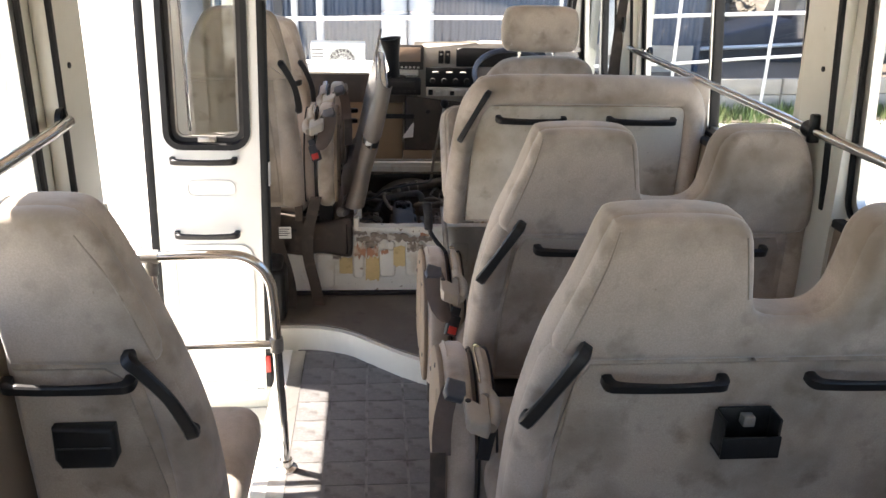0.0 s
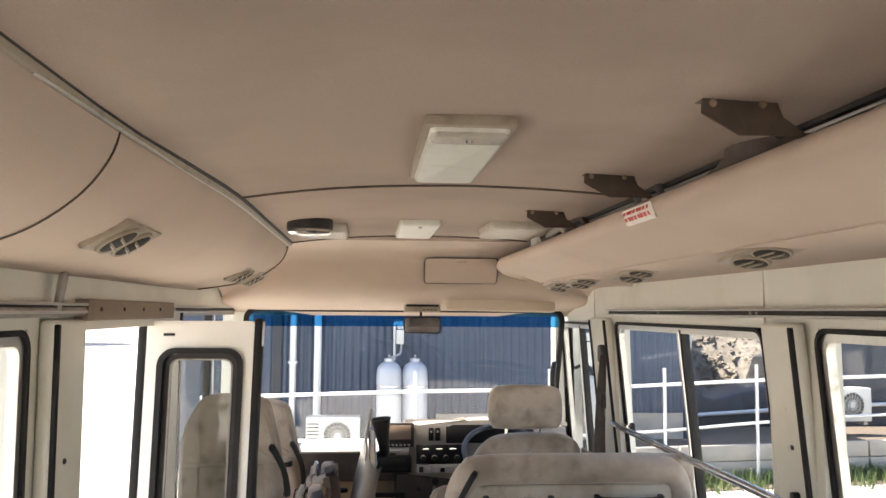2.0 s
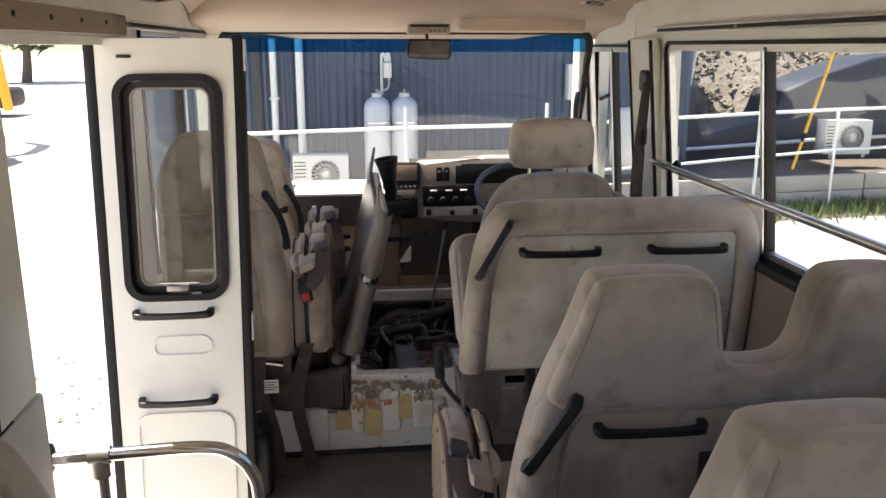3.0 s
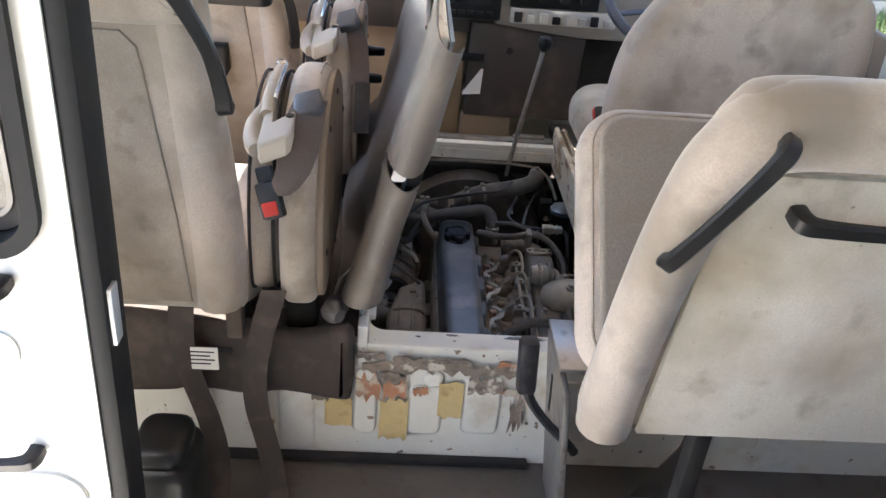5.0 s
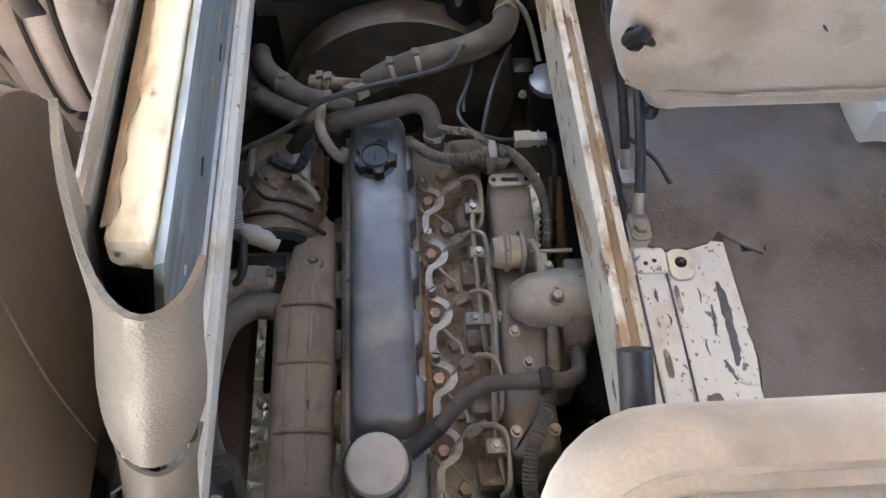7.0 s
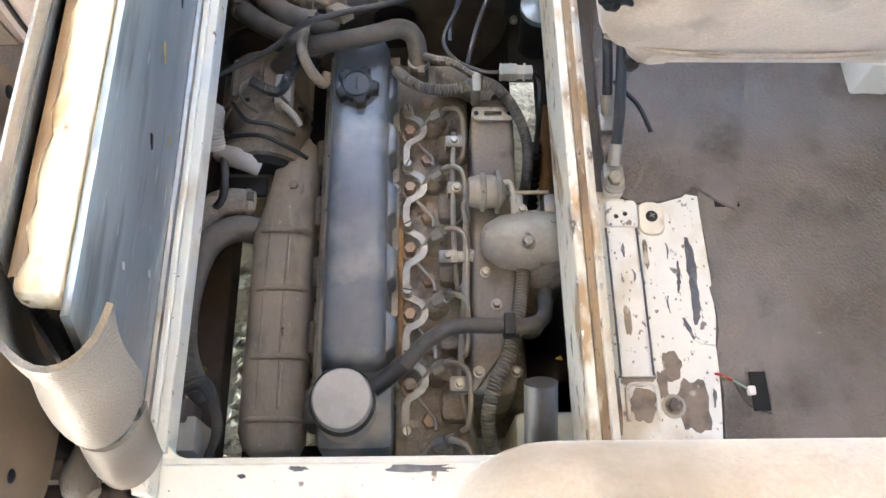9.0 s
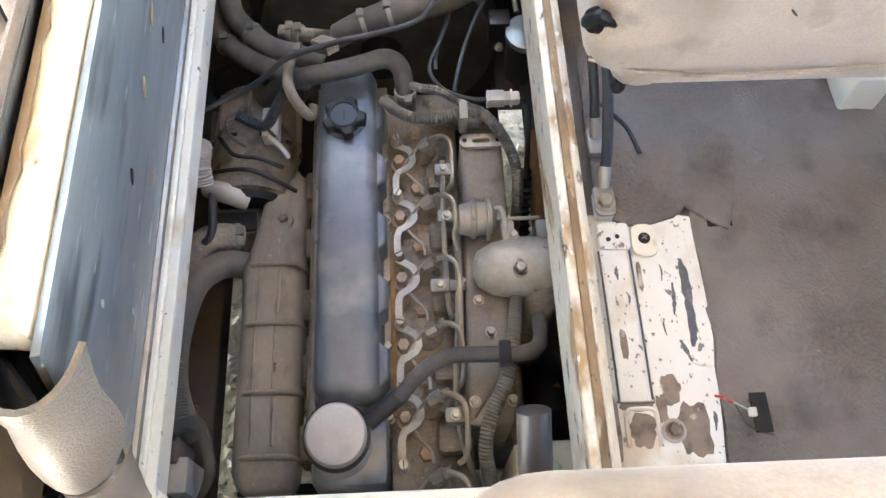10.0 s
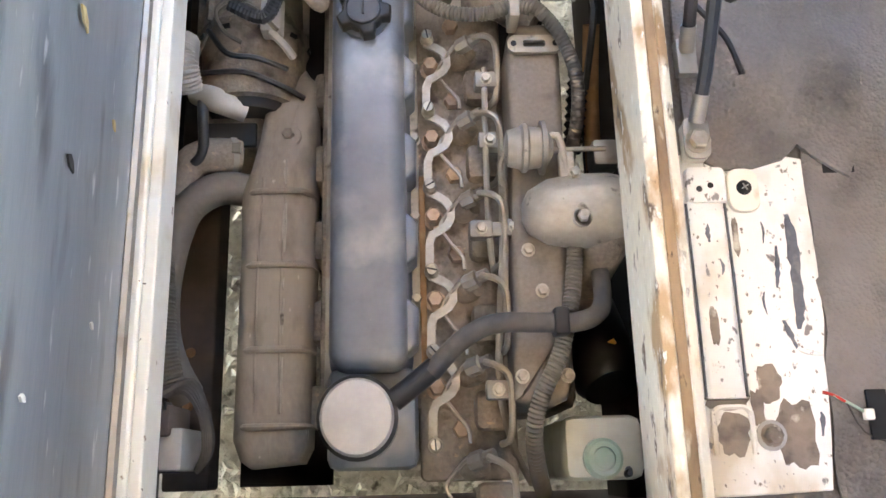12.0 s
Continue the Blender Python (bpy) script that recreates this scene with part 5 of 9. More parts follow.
def jump_seat(at, side, label, stops=(), tucked=False, bare=False):
    """A folded aisle seat standing on edge. at: its rear lower corner on the aisle side; side: 1 if its hinge lies towards +x."""
    x, y, z = at
    s = thing("folding_chair", (x + side * 0.06, y + 0.2, z), label, "folding seat", "folded aisle seats")
    L = lambda x0: (lambda u, v, d: (x + side * (x0 + d), y + u, z + v))
    shape = [(0.03, 0.0), (0.0, 0.04), (-0.004, 0.14), (0.010, 0.22), (0.048, 0.292), (0.11, 0.345), (0.19, 0.377), (0.27, 0.381), (0.36, 0.348), (0.42, 0.27), (0.44, 0.16), (0.43, 0.06), (0.38, 0.01), (0.25, -0.004), (0.1, -0.010)]
    line = smooth_line(shape)
    part("seat", puff(line, L(0.008), 0.068, 0.024, 4, swell=0.004), VELOUR, s)
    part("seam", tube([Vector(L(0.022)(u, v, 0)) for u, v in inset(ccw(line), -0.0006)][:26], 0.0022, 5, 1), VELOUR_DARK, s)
    board = [(0.012 + 0.955 * u, 0.012 + 0.945 * v) for u, v in shape]
    bd = part("seat_board", puff(smooth_line(board), L(-0.004), 0.016, 0.007, 2), BACKING, s, "brown backing board with plastic studs")
    for u, v in ((0.255, 0.335), (0.115, 0.315), (0.39, 0.25), (0.05, 0.10), (0.22, 0.03), (0.40, 0.07)):
        part("stud", lathe([(0.007, 0), (0.007, 0.002), (0.004, 0.004)], (x - side * 0.003, y + u, z + v), seg=10, m=pose(0, 0, 0, 0, -90 * side, 0)), DARKTRIM, bd)
    part("crease", tube([(x - side * 0.004, y + 0.16, z + 0.02), (x - side * 0.004, y + 0.17, z + 0.16), (x - side * 0.004, y + 0.20, z + 0.30)], 0.002, 5, 3), BACKING, bd)
    for u, v in stops:
        k = part("stop", lathe([(0.016, 0), (0.014, 0.012), (0.012, 0.045), (0.009, 0.05)], (x - side * 0.004, y + u, z + v), seg=12, m=pose(0, 0, 0, 0, -90 * side, 0)), BLACK, bd, "black rubber stop")
    # thinner folded back pad
    line2 = smooth_line([(0.035 + 0.90 * u, 0.01 + 0.915 * v) for u, v in shape])
    bk = part("backrest", puff(line2, L(0.086), 0.048, 0.018, 4, swell=0.003), VELOUR, s)
    for off in (0.088, 0.130):
        part("piping", tube([Vector(L(off)(u, v, 0)) for u, v in line2] + [Vector(L(off)(*line2[0], 0))], 0.0034, 5, 1), DARKTRIM, bk)
    # hinge cover and the armrest folded forward
    plan = [(0.046, 0.085), (0.044, 0.004), (0.052, -0.006), (0.094, -0.002), (0.102, 0.02), (0.108, 0.14), (0.092, 0.145), (0.082, 0.075)]
    hc = part("hinge_cover", puff(plan, lambda u, v, d: (x + side * u, y + v - 0.030, z + 0.320 + d + 0.10 * v - 0.48 * (u - 0.06)), 0.036, 0.007, 3), ARM_PLASTIC, s, "beige plastic hinge cover")
    part("hinge_hole", lathe([(0.007, 0), (0.007, 0.003)], (x + side * 0.054, y + 0.034, z + 0.3655), seg=10), DARKTRIM, hc)
    part("armrest", tube([L(0.100)(0.085, 0.345, 0), L(0.104)(0.15, 0.356, 0), L(0.104)(0.23, 0.364, 0), L(0.103)(0.285, 0.366, 0)], [0.012, 0.013, 0.012, 0.011], 10, 4), ARM_PLASTIC, s, "chrome edged folded armrest")
    part("armrest_trim", tube([L(0.092)(0.12, 0.362, 0), L(0.093)(0.19, 0.370, 0), L(0.094)(0.28, 0.374, 0)], 0.004, 8, 3), CHROME, s)
    part("armrest_pin", lathe([(0.011, 0), (0.011, 0.012), (0.007, 0.015)], L(0.103)(0.282, 0.365, 0), seg=12), CHROME, s)
    part("arm_link", tube([L(0.104)(-0.005, 0.318, 0), L(0.118)(0.040, 0.318, 0), L(0.120)(0.085, 0.330, 0), L(0.106)(0.115, 0.348, 0)], [0.013, 0.016, 0.016, 0.012], 10, 4), ARM_PLASTIC, s, "curved beige arm link")
    # belt over the rear edge: cap, hanging sleeve, buckle
    capm = Matrix.Translation(L(0.027)(0.072, 0.372, 0)) @ pose(0, 0, 0, 30, side * 18, 0)
    cap = puff([(-0.022, 0.024), (-0.027, -0.010), (-0.020, -0.028), (0.020, -0.028), (0.027, -0.010), (0.022, 0.024)], lambda u, v, d: capm @ Vector((side * u, v, -0.012 + d)), 0.026, 0.008, 3)
    if not tucked:
        belt = part("belt_sleeve", sheet([[L(a * w + e)(u - 0.008 * math.sin(3.14 * a / 0.06), v, 0) for a in (0.0, 0.015, 0.03, 0.045, 0.06)] for u, v, e, w in ((0.085, 0.374, -0.002, 0.9), (0.056, 0.364, -0.002, 1.0), (0.030, 0.345, 0.000, 1.05), (0.008, 0.315, 0.006, 1.0), (-0.006, 0.285, 0.018, 0.9), (-0.012, 0.262, 0.036, 0.7), (-0.010, 0.248, 0.052, 0.5))], 0.005), BELTCLOTH, s, "grey brown belt sleeve")
        b = Matrix.Translation(L(0.082)(-0.014, 0.234, 0)) @ pose(0, 0, 0, -18, side * 20, side * 8)
        part("belt_tab", turned_box((0.030, 0.010, 0.034), b @ pose(0, 0.004, 0.040), 0.003), BELTBOX, belt)
    else:
        belt = part("belt_sleeve", sheet([[L(a)(u, v, 0) for a in (0.0 + e, 0.012 + e, 0.03 + e, 0.044 + e)] for u, v, e in ((0.085, 0.374, 0.0), (0.06, 0.356, -0.012), (0.045, 0.322, -0.022), (0.022, 0.28, -0.028), (0.008, 0.24, -0.028))], 0.005), BELTCLOTH, s, "grey brown belt sleeve")
        part("webbing", sheet([[L(a)(u, v, 0) for a in (-0.032, 0.004)] for u, v in ((0.006, 0.25), (-0.004, 0.19), (-0.010, 0.13))], 0.003), WEBBING, belt)
        b = Matrix.Translation(L(-0.016)(-0.018, 0.095, 0)) @ pose(0, 0, 0, -6, -side * 8, 0)
        part("belt_tongue", turned_box((0.032, 0.006, 0.08), Matrix.Translation(L(0.095)(-0.002, 0.27, 0)) @ pose(0, 0, 0, 0, side * 10, 0), 0.003), BELTBOX, belt)
    part("belt_anchor", cap, ANCHOR, belt, "dark grey plastic belt anchor cover")
    if not bare:
        bk2 = part("buckle", turned_box((0.040, 0.022, 0.064), b, 0.006), BELTBOX, belt, "black belt buckle")
        part("button", turned_box((0.027, 0.005, 0.024), b @ pose(0, -0.011, -0.014), 0.002), RED, bk2, "red release button")
    part("support", boxed(min(x + side * 0.02, x + side * 0.08), max(x + side * 0.02, x + side * 0.08), y + 0.10, y + 0.16, z - 0.11, z + 0.03, bev=0.006), DARKTRIM, s)
    part("support_arm", tube([L(0.05)(0.12, -0.06, 0), L(0.14)(0.13, -0.07, 0), L(0.20)(0.13, -0.07, 0)], 0.012, 8, 3), DARKTRIM, s)
    return s


jump_seat((-0.100, 2.28, 0.138), 1, "folded beige aisle seat with red belt buckle beside the bench")
jump_seat((-0.100, 1.585, 0.138), 1, "folded beige aisle seat with tucked belt beside the bench", tucked=True)
jump_seat((-0.376, 3.245, 0.41), -1, "folded beige aisle seat with belt beside the raised hatch lid")
jump_seat((-0.356, 3.835, 0.40), -1, "folded beige aisle seat next to the front passenger seat", stops=((0.345, 0.222), (0.153, 0.211)), tucked=True, bare=True)

# flip-up bench by the hatch
fb = thing("folding_bench", (0.46, 3.0, 0.278), "stained beige velour double bench with its cushion folded up", "bus seat")
B1 = [(0.006, 0.497), (0.013, 0.60), (0.028, 0.72), (0.046, 0.83), (0.070, 0.94), (0.098, 1.012), (0.14, 1.038), (0.30, 1.042), (0.55, 1.043), (0.80, 1.042), (0.895, 1.038), (0.935, 1.012), (0.948, 0.93), (0.952, 0.75), (0.952, 0.60), (0.945, 0.497)]
back = part("backrest", seat_pad(B1, 2.872, 0.10, 0.082, 0.034, 0), VELOUR, fb)
yb = lambda z: 2.86 - 0.10 * (z - 0.497)
roll = [(0.040, 0.50), (0.044, 0.62), (0.056, 0.75), (0.078, 0.88), (0.105, 0.95), (0.16, 0.99), (0.35, 0.995), (0.60, 0.995), (0.80, 0.992), (0.862, 0.965), (0.888, 0.88), (0.895, 0.70), (0.892, 0.50)]
part("bolster", tube([(u, yb(v) + 0.030, v) for u, v in roll], [0.040, 0.040, 0.041, 0.044, 0.048, 0.052, 0.053, 0.053, 0.052, 0.048, 0.043, 0.040, 0.040], 16, 5), VELOUR, back, "rounded bolster along the edges")
panel = [(0.082, 0.508), (0.858, 0.508), (0.856, 0.75), (0.845, 0.94), (0.115, 0.94), (0.095, 0.80)]
part("back_panel", puff(panel, lambda u, v, d: (u, yb(v) + 0.002 + d, v), 0.03, 0.006, 2), VELOUR_PALE, back, "pale cloth back panel with brown stains")
grab((0.136, yb(0.985) - 0.012, 0.985), (0.056, yb(0.824) + 0.012, 0.824), (-0.010, -0.036, 0), fb, 0.0098)
grab((0.182, yb(0.90) - 0.010, 0.903), (0.400, yb(0.90) - 0.010, 0.901), (0, -0.03, -0.008), fb)
grab((0.575, yb(0.90) - 0.010, 0.903), (0.793, yb(0.90) - 0.010, 0.901), (0, -0.03, -0.008), fb)
ashtray(0.405, 0.53, 0.73, 0.815, yb(0.77) - 0.008, fb)
cl = rrect(0.006, 0.945, 0.0, 0.435, 0.075, 7)
tilt = radians(43)
cush = lambda u, v, d: (u, 2.915 + v * math.sin(tilt) + d * math.cos(tilt), 0.560 + v * math.cos(tilt) - d * math.sin(tilt))
part("seat", puff(cl, cush, 0.088, 0.036, 5, swell=0.006), VELOUR, fb, "folded up seat cushion")
under = inset(ccw(cl), 0.026)
part("underside", puff(under, lambda u, v, d: cush(u, v, d - 0.0095), 0.03, 0.008, 3), UNDERCLOTH, fb, "dingy grey brown cloth under the cushion")
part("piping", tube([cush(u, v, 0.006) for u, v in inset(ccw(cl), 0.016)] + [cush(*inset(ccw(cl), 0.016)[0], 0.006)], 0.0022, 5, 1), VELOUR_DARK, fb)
part("stub_leg", tube([(0.078, 3.23, 0.775), (0.078, 3.27, 0.80), (0.077, 3.30, 0.82)], 0.0115, 18, 3), BELTBOX, fb, "blue black plastic sleeve on the cushion leg")
bm = prism([(3.06, 0.024), (3.245, 0.024), (3.262, 0.40), (3.235, 0.432), (3.06, 0.40)], lambda u, v, d: (0.022 + d + 0.10 * (0.43 - v), u, v), 0.012, bev=0.003)
part("side_bracket", bm, STEEL, fb, "brown painted side bracket")
part("bracket_slot", prism([(3.20, 0.25), (3.212, 0.25), (3.19, 0.35), (3.178, 0.35)], lambda u, v, d: (0.0205 + d + 0.10 * (0.43 - v), u, v), 0.003), DARKTRIM, fb)
part("bracket_top", boxed(0.020, 0.09, 3.10, 3.25, 0.425, 0.433, bev=0.002), ALU, fb)
for xx in (0.25, 0.80):
    part("leg", boxed(xx, xx + 0.03, 3.02, 3.06, 0.0, 0.50, bev=0.004), DARKTRIM, fb)
bb = part("belt_buckle", tube([(0.070, 3.09, 0.25), (0.055, 3.09, 0.27), (0.005, 3.09, 0.325), (-0.028, 3.09, 0.375), (-0.033, 3.09, 0.41)], 0.009, 8, 5), BELTBOX, fb, "black belt stalk on its cable")
bh = part("buckle_head", turned_box((0.034, 0.03, 0.118), Matrix.Translation((-0.040, 3.09, 0.445)) @ pose(0, 0, 0, 4, -4, 0), 0.009), BELTBOX, bb)
part("buckle_slot", turned_box((0.006, 0.003, 0.045), Matrix.Translation((-0.036, 3.0765, 0.475)) @ pose(0, 0, 0, 4, -4, 0), 0.001), BLACK, bh)
part("belt", sheet([[(0.33 + d, 3.16, z) for d in (0, 0.045)] for z in (0.50,)] + [[(0.30 + d, 3.17, 0.2) for d in (0, 0.045)], [(0.24 + d, 3.20, 0.03) for d in (0, 0.045)]], 0.003), WEBBING, fb)
part("belt_hook", boxed(0.28, 0.345, 3.15, 3.19, 0.001, 0.03, bev=0.006), DARKTRIM, fb)

# driver's seat
ds = thing("driver_chair", (0.50, 3.9, 0.278), "pale stained driver seat with headrest", "driver seat")
DL = [(0.29, 0.452), (0.254, 0.50), (0.245, 0.58), (0.248, 0.68), (0.268, 0.78), (0.31, 0.86), (0.35, 0.905), (0.40, 0.935), (0.50, 0.948), (0.62, 0.950), (0.72, 0.944), (0.785, 0.91), (0.815, 0.82), (0.825, 0.70), (0.818, 0.53), (0.785, 0.452)]
part("backrest", seat_pad(DL, 3.782, 0.06, 0.15, 0.045, 0.012), VELOUR, ds)
part("seam", tube([(0.257, 3.80, 0.505), (0.35, 3.772, 0.506), (0.55, 3.770, 0.506), (0.81, 3.80, 0.505)], 0.0035, 5, 4), VELOUR_DARK, ds)
part("head_post", tube([(0.45, 3.82, 0.93), (0.45, 3.82, 1.02)], 0.007, 8, 1), CHROME, ds)
part("head_post", tube([(0.61, 3.82, 0.93), (0.61, 3.82, 1.02)], 0.007, 8, 1), CHROME, ds)
hl = [tuple(q[:2]) for q in soft([(0.375, 0.99, 0), (0.362, 1.06, 0), (0.372, 1.14, 0), (0.41, 1.172, 0), (0.54, 1.178, 0), (0.67, 1.172, 0), (0.708, 1.14, 0), (0.716, 1.06, 0), (0.705, 0.99, 0), (0.66, 0.975, 0), (0.54, 0.972, 0), (0.42, 0.975, 0)], 3, True)]
part("headrest", puff(hl, XZ(3.76), 0.11, 0.035, 4, swell=0.006), VELOUR, ds)
part("seat", puff(rrect(0.250, 0.80, 4.06, 4.38, 0.10, 6), XY(0.37), 0.145, 0.06, 5, swell=0.012), VELOUR_PALE, ds)
part("recline_knob", lathe([(0.010, -0.016), (0.013, -0.010), (0.009, 0.0), (0.010, 0.010), (0.016, 0.016), (0.014, 0.024)], (0.262, 3.786, 0.592), seg=12, m=pose(0, 0, 0, 0, -75, 20)), BLACK, ds, "black recline knob")
part("recline_lever", turned_box((0.020, 0.016, 0.036), Matrix.Translation((0.246, 3.778, 0.600)) @ pose(0, 0, 0, 20, 35, 0), 0.006), BLACK, ds)
part("cover_tie", lathe([(0.008, 0), (0.011, 0.01), (0.006, 0.02)], (0.31, 3.81, 0.425), seg=8), DARKTRIM, ds)
for xx in (0.33, 0.68):
    part("slide_rail", boxed(xx, xx + 0.05, 4.0, 4.2, 0.279, 0.32, bev=0.004), STEEL, ds)
    part("pedestal", boxed(xx - 0.01, xx + 0.06, 4.0, 4.16, 0.32, 0.39, bev=0.006), DARKTRIM, ds)
part("foot_bracket", boxed(0.690, 0.750, 3.862, 3.95, 0.279, 0.36, bev=0.006), DOORPAINT, ds, "white painted foot bracket")
ds.location.y += 0.028
# buckle stalks by the driver's seat
for base, way_, at_, head in (((0.305, 3.84, 0.285), [(0.305, 3.845, 0.300), (0.301, 3.885, 0.345), (0.293, 3.935, 0.400), (0.285, 3.980, 0.450)], (0.279, 4.025, 0.497), True), ((0.303, 3.73, 0.285), [(0.303, 3.750, 0.312), (0.308, 3.800, 0.348), (0.306, 3.870, 0.408), (0.300, 3.930, 0.462)], (0.296, 3.975, 0.508), False)):
    st = thing("belt_stalk", base, "black belt buckle stalk bolted beside the hatch", "seat belt", "belt stalks")
    part("stem", tube(way_, 0.0078, 8, 4), BELTBOX, st)
    bmx = Matrix.Translation(at_) @ pose(0, 0, 0, -45, -4, 3)
    hd = part("buckle_head", turned_box((0.026, 0.032, 0.125), bmx, 0.006), BELTBOX, st)
    part("ferrule", tube([way_[0], [0.5 * a + 0.5 * b for a, b in zip(way_[0], way_[1])]], 0.0092, 10, 1), STEEL, st, "crimped steel ferrule")
    if head:
        part("button", turned_box((0.006, 0.022, 0.030), bmx @ pose(-0.0115, 0.0, 0.045), 0.002), RED, hd)
        part("foot", boxed(0.293, 0.317, 3.815, 3.862, 0.2845, 0.302, bev=0.004), STEEL, st)
    else:
        part("tab", puff(rrect(0.288, 0.318, 3.708, 3.758, 0.010), XY(0.3035), 0.006, 0.002, 2), STEEL, st)
        part("riser", boxed(0.290, 0.316, 3.71, 3.754, 0.2845, 0.3040, bev=0.003), SCUFFPAINT, st)
        part("bolt", hexbolt((0.303, 3.728, 0.309), 0.011, 0.012), BOLT, st)
wl = thing("wire_lead", (0.422, 3.416, 0.279), "short coloured wires with a white plug", "wire")
part("red_wire", tube([(0.414, 3.450, 0.287), (0.424, 3.447, 0.288), (0.436, 3.440, 0.288)], 0.0018, 5, 3), RED, wl)
part("green_wire", tube([(0.424, 3.447, 0.288), (0.440, 3.438, 0.288), (0.457, 3.427, 0.289)], 0.0018, 5, 3), GREENCAP, wl)
part("brown_wire", tube([(0.438, 3.438, 0.287), (0.452, 3.408, 0.287), (0.481, 3.396, 0.287)], 0.001, 5, 3), BROWNDASH, wl)
part("plug", boxed(0.453, 0.463, 3.420, 3.432, 0.2848, 0.294, bev=0.002), PAPER, wl)
single("black_strip", boxed(0.459, 0.481, 3.400, 3.452, 0.2845, 0.2885, bev=0.001), RUBBER, "short black rubber strip on the mat", "rubber strip")
single("stray_cable", tube([(0.325, 3.91, 0.292), (0.340, 3.89, 0.292), (0.359, 3.863, 0.291), (0.371, 3.819, 0.291)], 0.004, 6, 4), HOSEBLACK, "short black cable end on the mat", "cable")

# the passenger seats stand on the lower rear floor
for ob in [o for o in bpy.data.objects if o.parent is None and o.name.split(".")[0] in ("bus_bench", "bus_chair", "folding_chair", "folding_bench")]:
    if ob.location.y < 3.1:
        ob.location += Vector((0.028, 0.010, -0.022))

# raised hatch lid with its torn vinyl cover
lid = thing("engine_hatch", (-0.28, 3.78, 0.346), "raised engine hatch lid with torn grey brown vinyl cover", "hatch lid")
LX = lambda z: -0.298 + (z - 0.37) * 0.245
LY0, LY1, LTOP = 3.322, 4.25, 0.905
bm = bmesh.new()
prism([(LX(0.36) - 0.004, 0.36), (LX(LTOP), LTOP), (LX(LTOP) - 0.006, LTOP - 0.002), (LX(0.36) - 0.010, 0.36)], lambda u, v, d: (u, LY0 + d, v), LY1 - LY0, bm=bm)
plate_lid = part("inner_plate", bm, LIDMETAL, lid, "scratched blue grey metal underside", smooth=False)
for y, z, r, m in ((3.666, 0.682, 0.006, DECAL), (3.567, 0.682, 0.005, BAYDARK), (3.661, 0.526, 0.004, DECAL), (3.74, 0.70, 0.006, DECAL), (3.80, 0.60, 0.005, BAYDARK), (3.49, 0.55, 0.003, PAPER), (3.93, 0.66, 0.005, BAYDARK), (3.42, 0.74, 0.0025, PAPER)):
    part("chip", prism([(y - r * 0.6, z - r * 2.2), (y + r * 0.5, z - r * 1.6), (y + r, z + r * 0.4), (y + r * 0.2, z + r * 2.4), (y - r * 0.7, z + r * 0.6)], lambda u, v, d: (LX(v) + 0.0008 + d, u, v), 0.0015), m, plate_lid)
part("top_flange", prism([(LX(LTOP) - 0.008, LTOP - 0.03), (LX(LTOP) - 0.008, LTOP + 0.004), (LX(LTOP) - 0.033, LTOP + 0.006), (LX(LTOP) - 0.037, LTOP - 0.02)], lambda u, v, d: (u, LY0 + 0.01 + d, v), LY1 - LY0 - 0.02, bev=0.007), CREAMEDGE, lid, "cream painted flange with worn edges")
part("rear_flange", prism([(LX(0.38) - 0.004, 0.38), (LX(LTOP) - 0.004, LTOP - 0.01), (LX(LTOP) - 0.030, LTOP - 0.01), (LX(0.38) - 0.02, 0.38)], lambda u, v, d: (u, LY0 + 0.024 + d, v), 0.008), RUBBER, lid)
rnd = random.Random(8)
rows = [[(LX(LTOP) - 0.0345, y, LTOP + 0.0058), (LX(LTOP) - 0.031, y, LTOP + 0.0078), (LX(LTOP) - 0.027 + rnd.uniform(-0.003, 0.002), y, LTOP + 0.0076)] for y in np.linspace(LY0 + 0.02, LY1 - 0.02, 60)]
part("worn_edge", sheet(rows, 0.001), BACKING, lid, "brown glue left along the torn flange edge")
part("hinge_strip", tube([(LX(0.362) - 0.002, y, 0.357) for y in (3.33, 3.8, 4.2)], 0.007, 8, 1), STEEL, lid)
part("seal", boxed(-0.3095, -0.305, 3.33, 4.22, 0.3465, 0.362, bev=0.001), RUBBER, lid)
rnd = random.Random(5)
rows = []
for y in np.linspace(LY0 + 0.030, LY1, 16):
    row = []
    for z in np.linspace(0.37, 0.918, 12):
        bulge = 0.012 * math.sin(y * 9 + z * 5) + 0.008 * math.sin(z * 17 + y * 4)
        row.append((LX(z) - 0.046 + 0.6 * bulge * (0.92 - z) / 0.5 - 0.03 * (z < 0.42), y, z))
    rows.append(row)
part("vinyl_back", sheet(rows, 0.004), VINYLSHADE, lid, "creased vinyl covering in its shaded tone")
part("vinyl_edge", tube([(LX(0.918) - 0.047 + 0.002 * math.sin(9 * y), y, 0.918 + 0.003 * math.sin(13 * y)) for y in np.linspace(LY0 + 0.03, LY1, 14)], 0.0045, 8, 2), VINYL, lid, "torn rolled edge of the vinyl")
# wrapped rear edge of the vinyl: two curled sleeves with a gap between


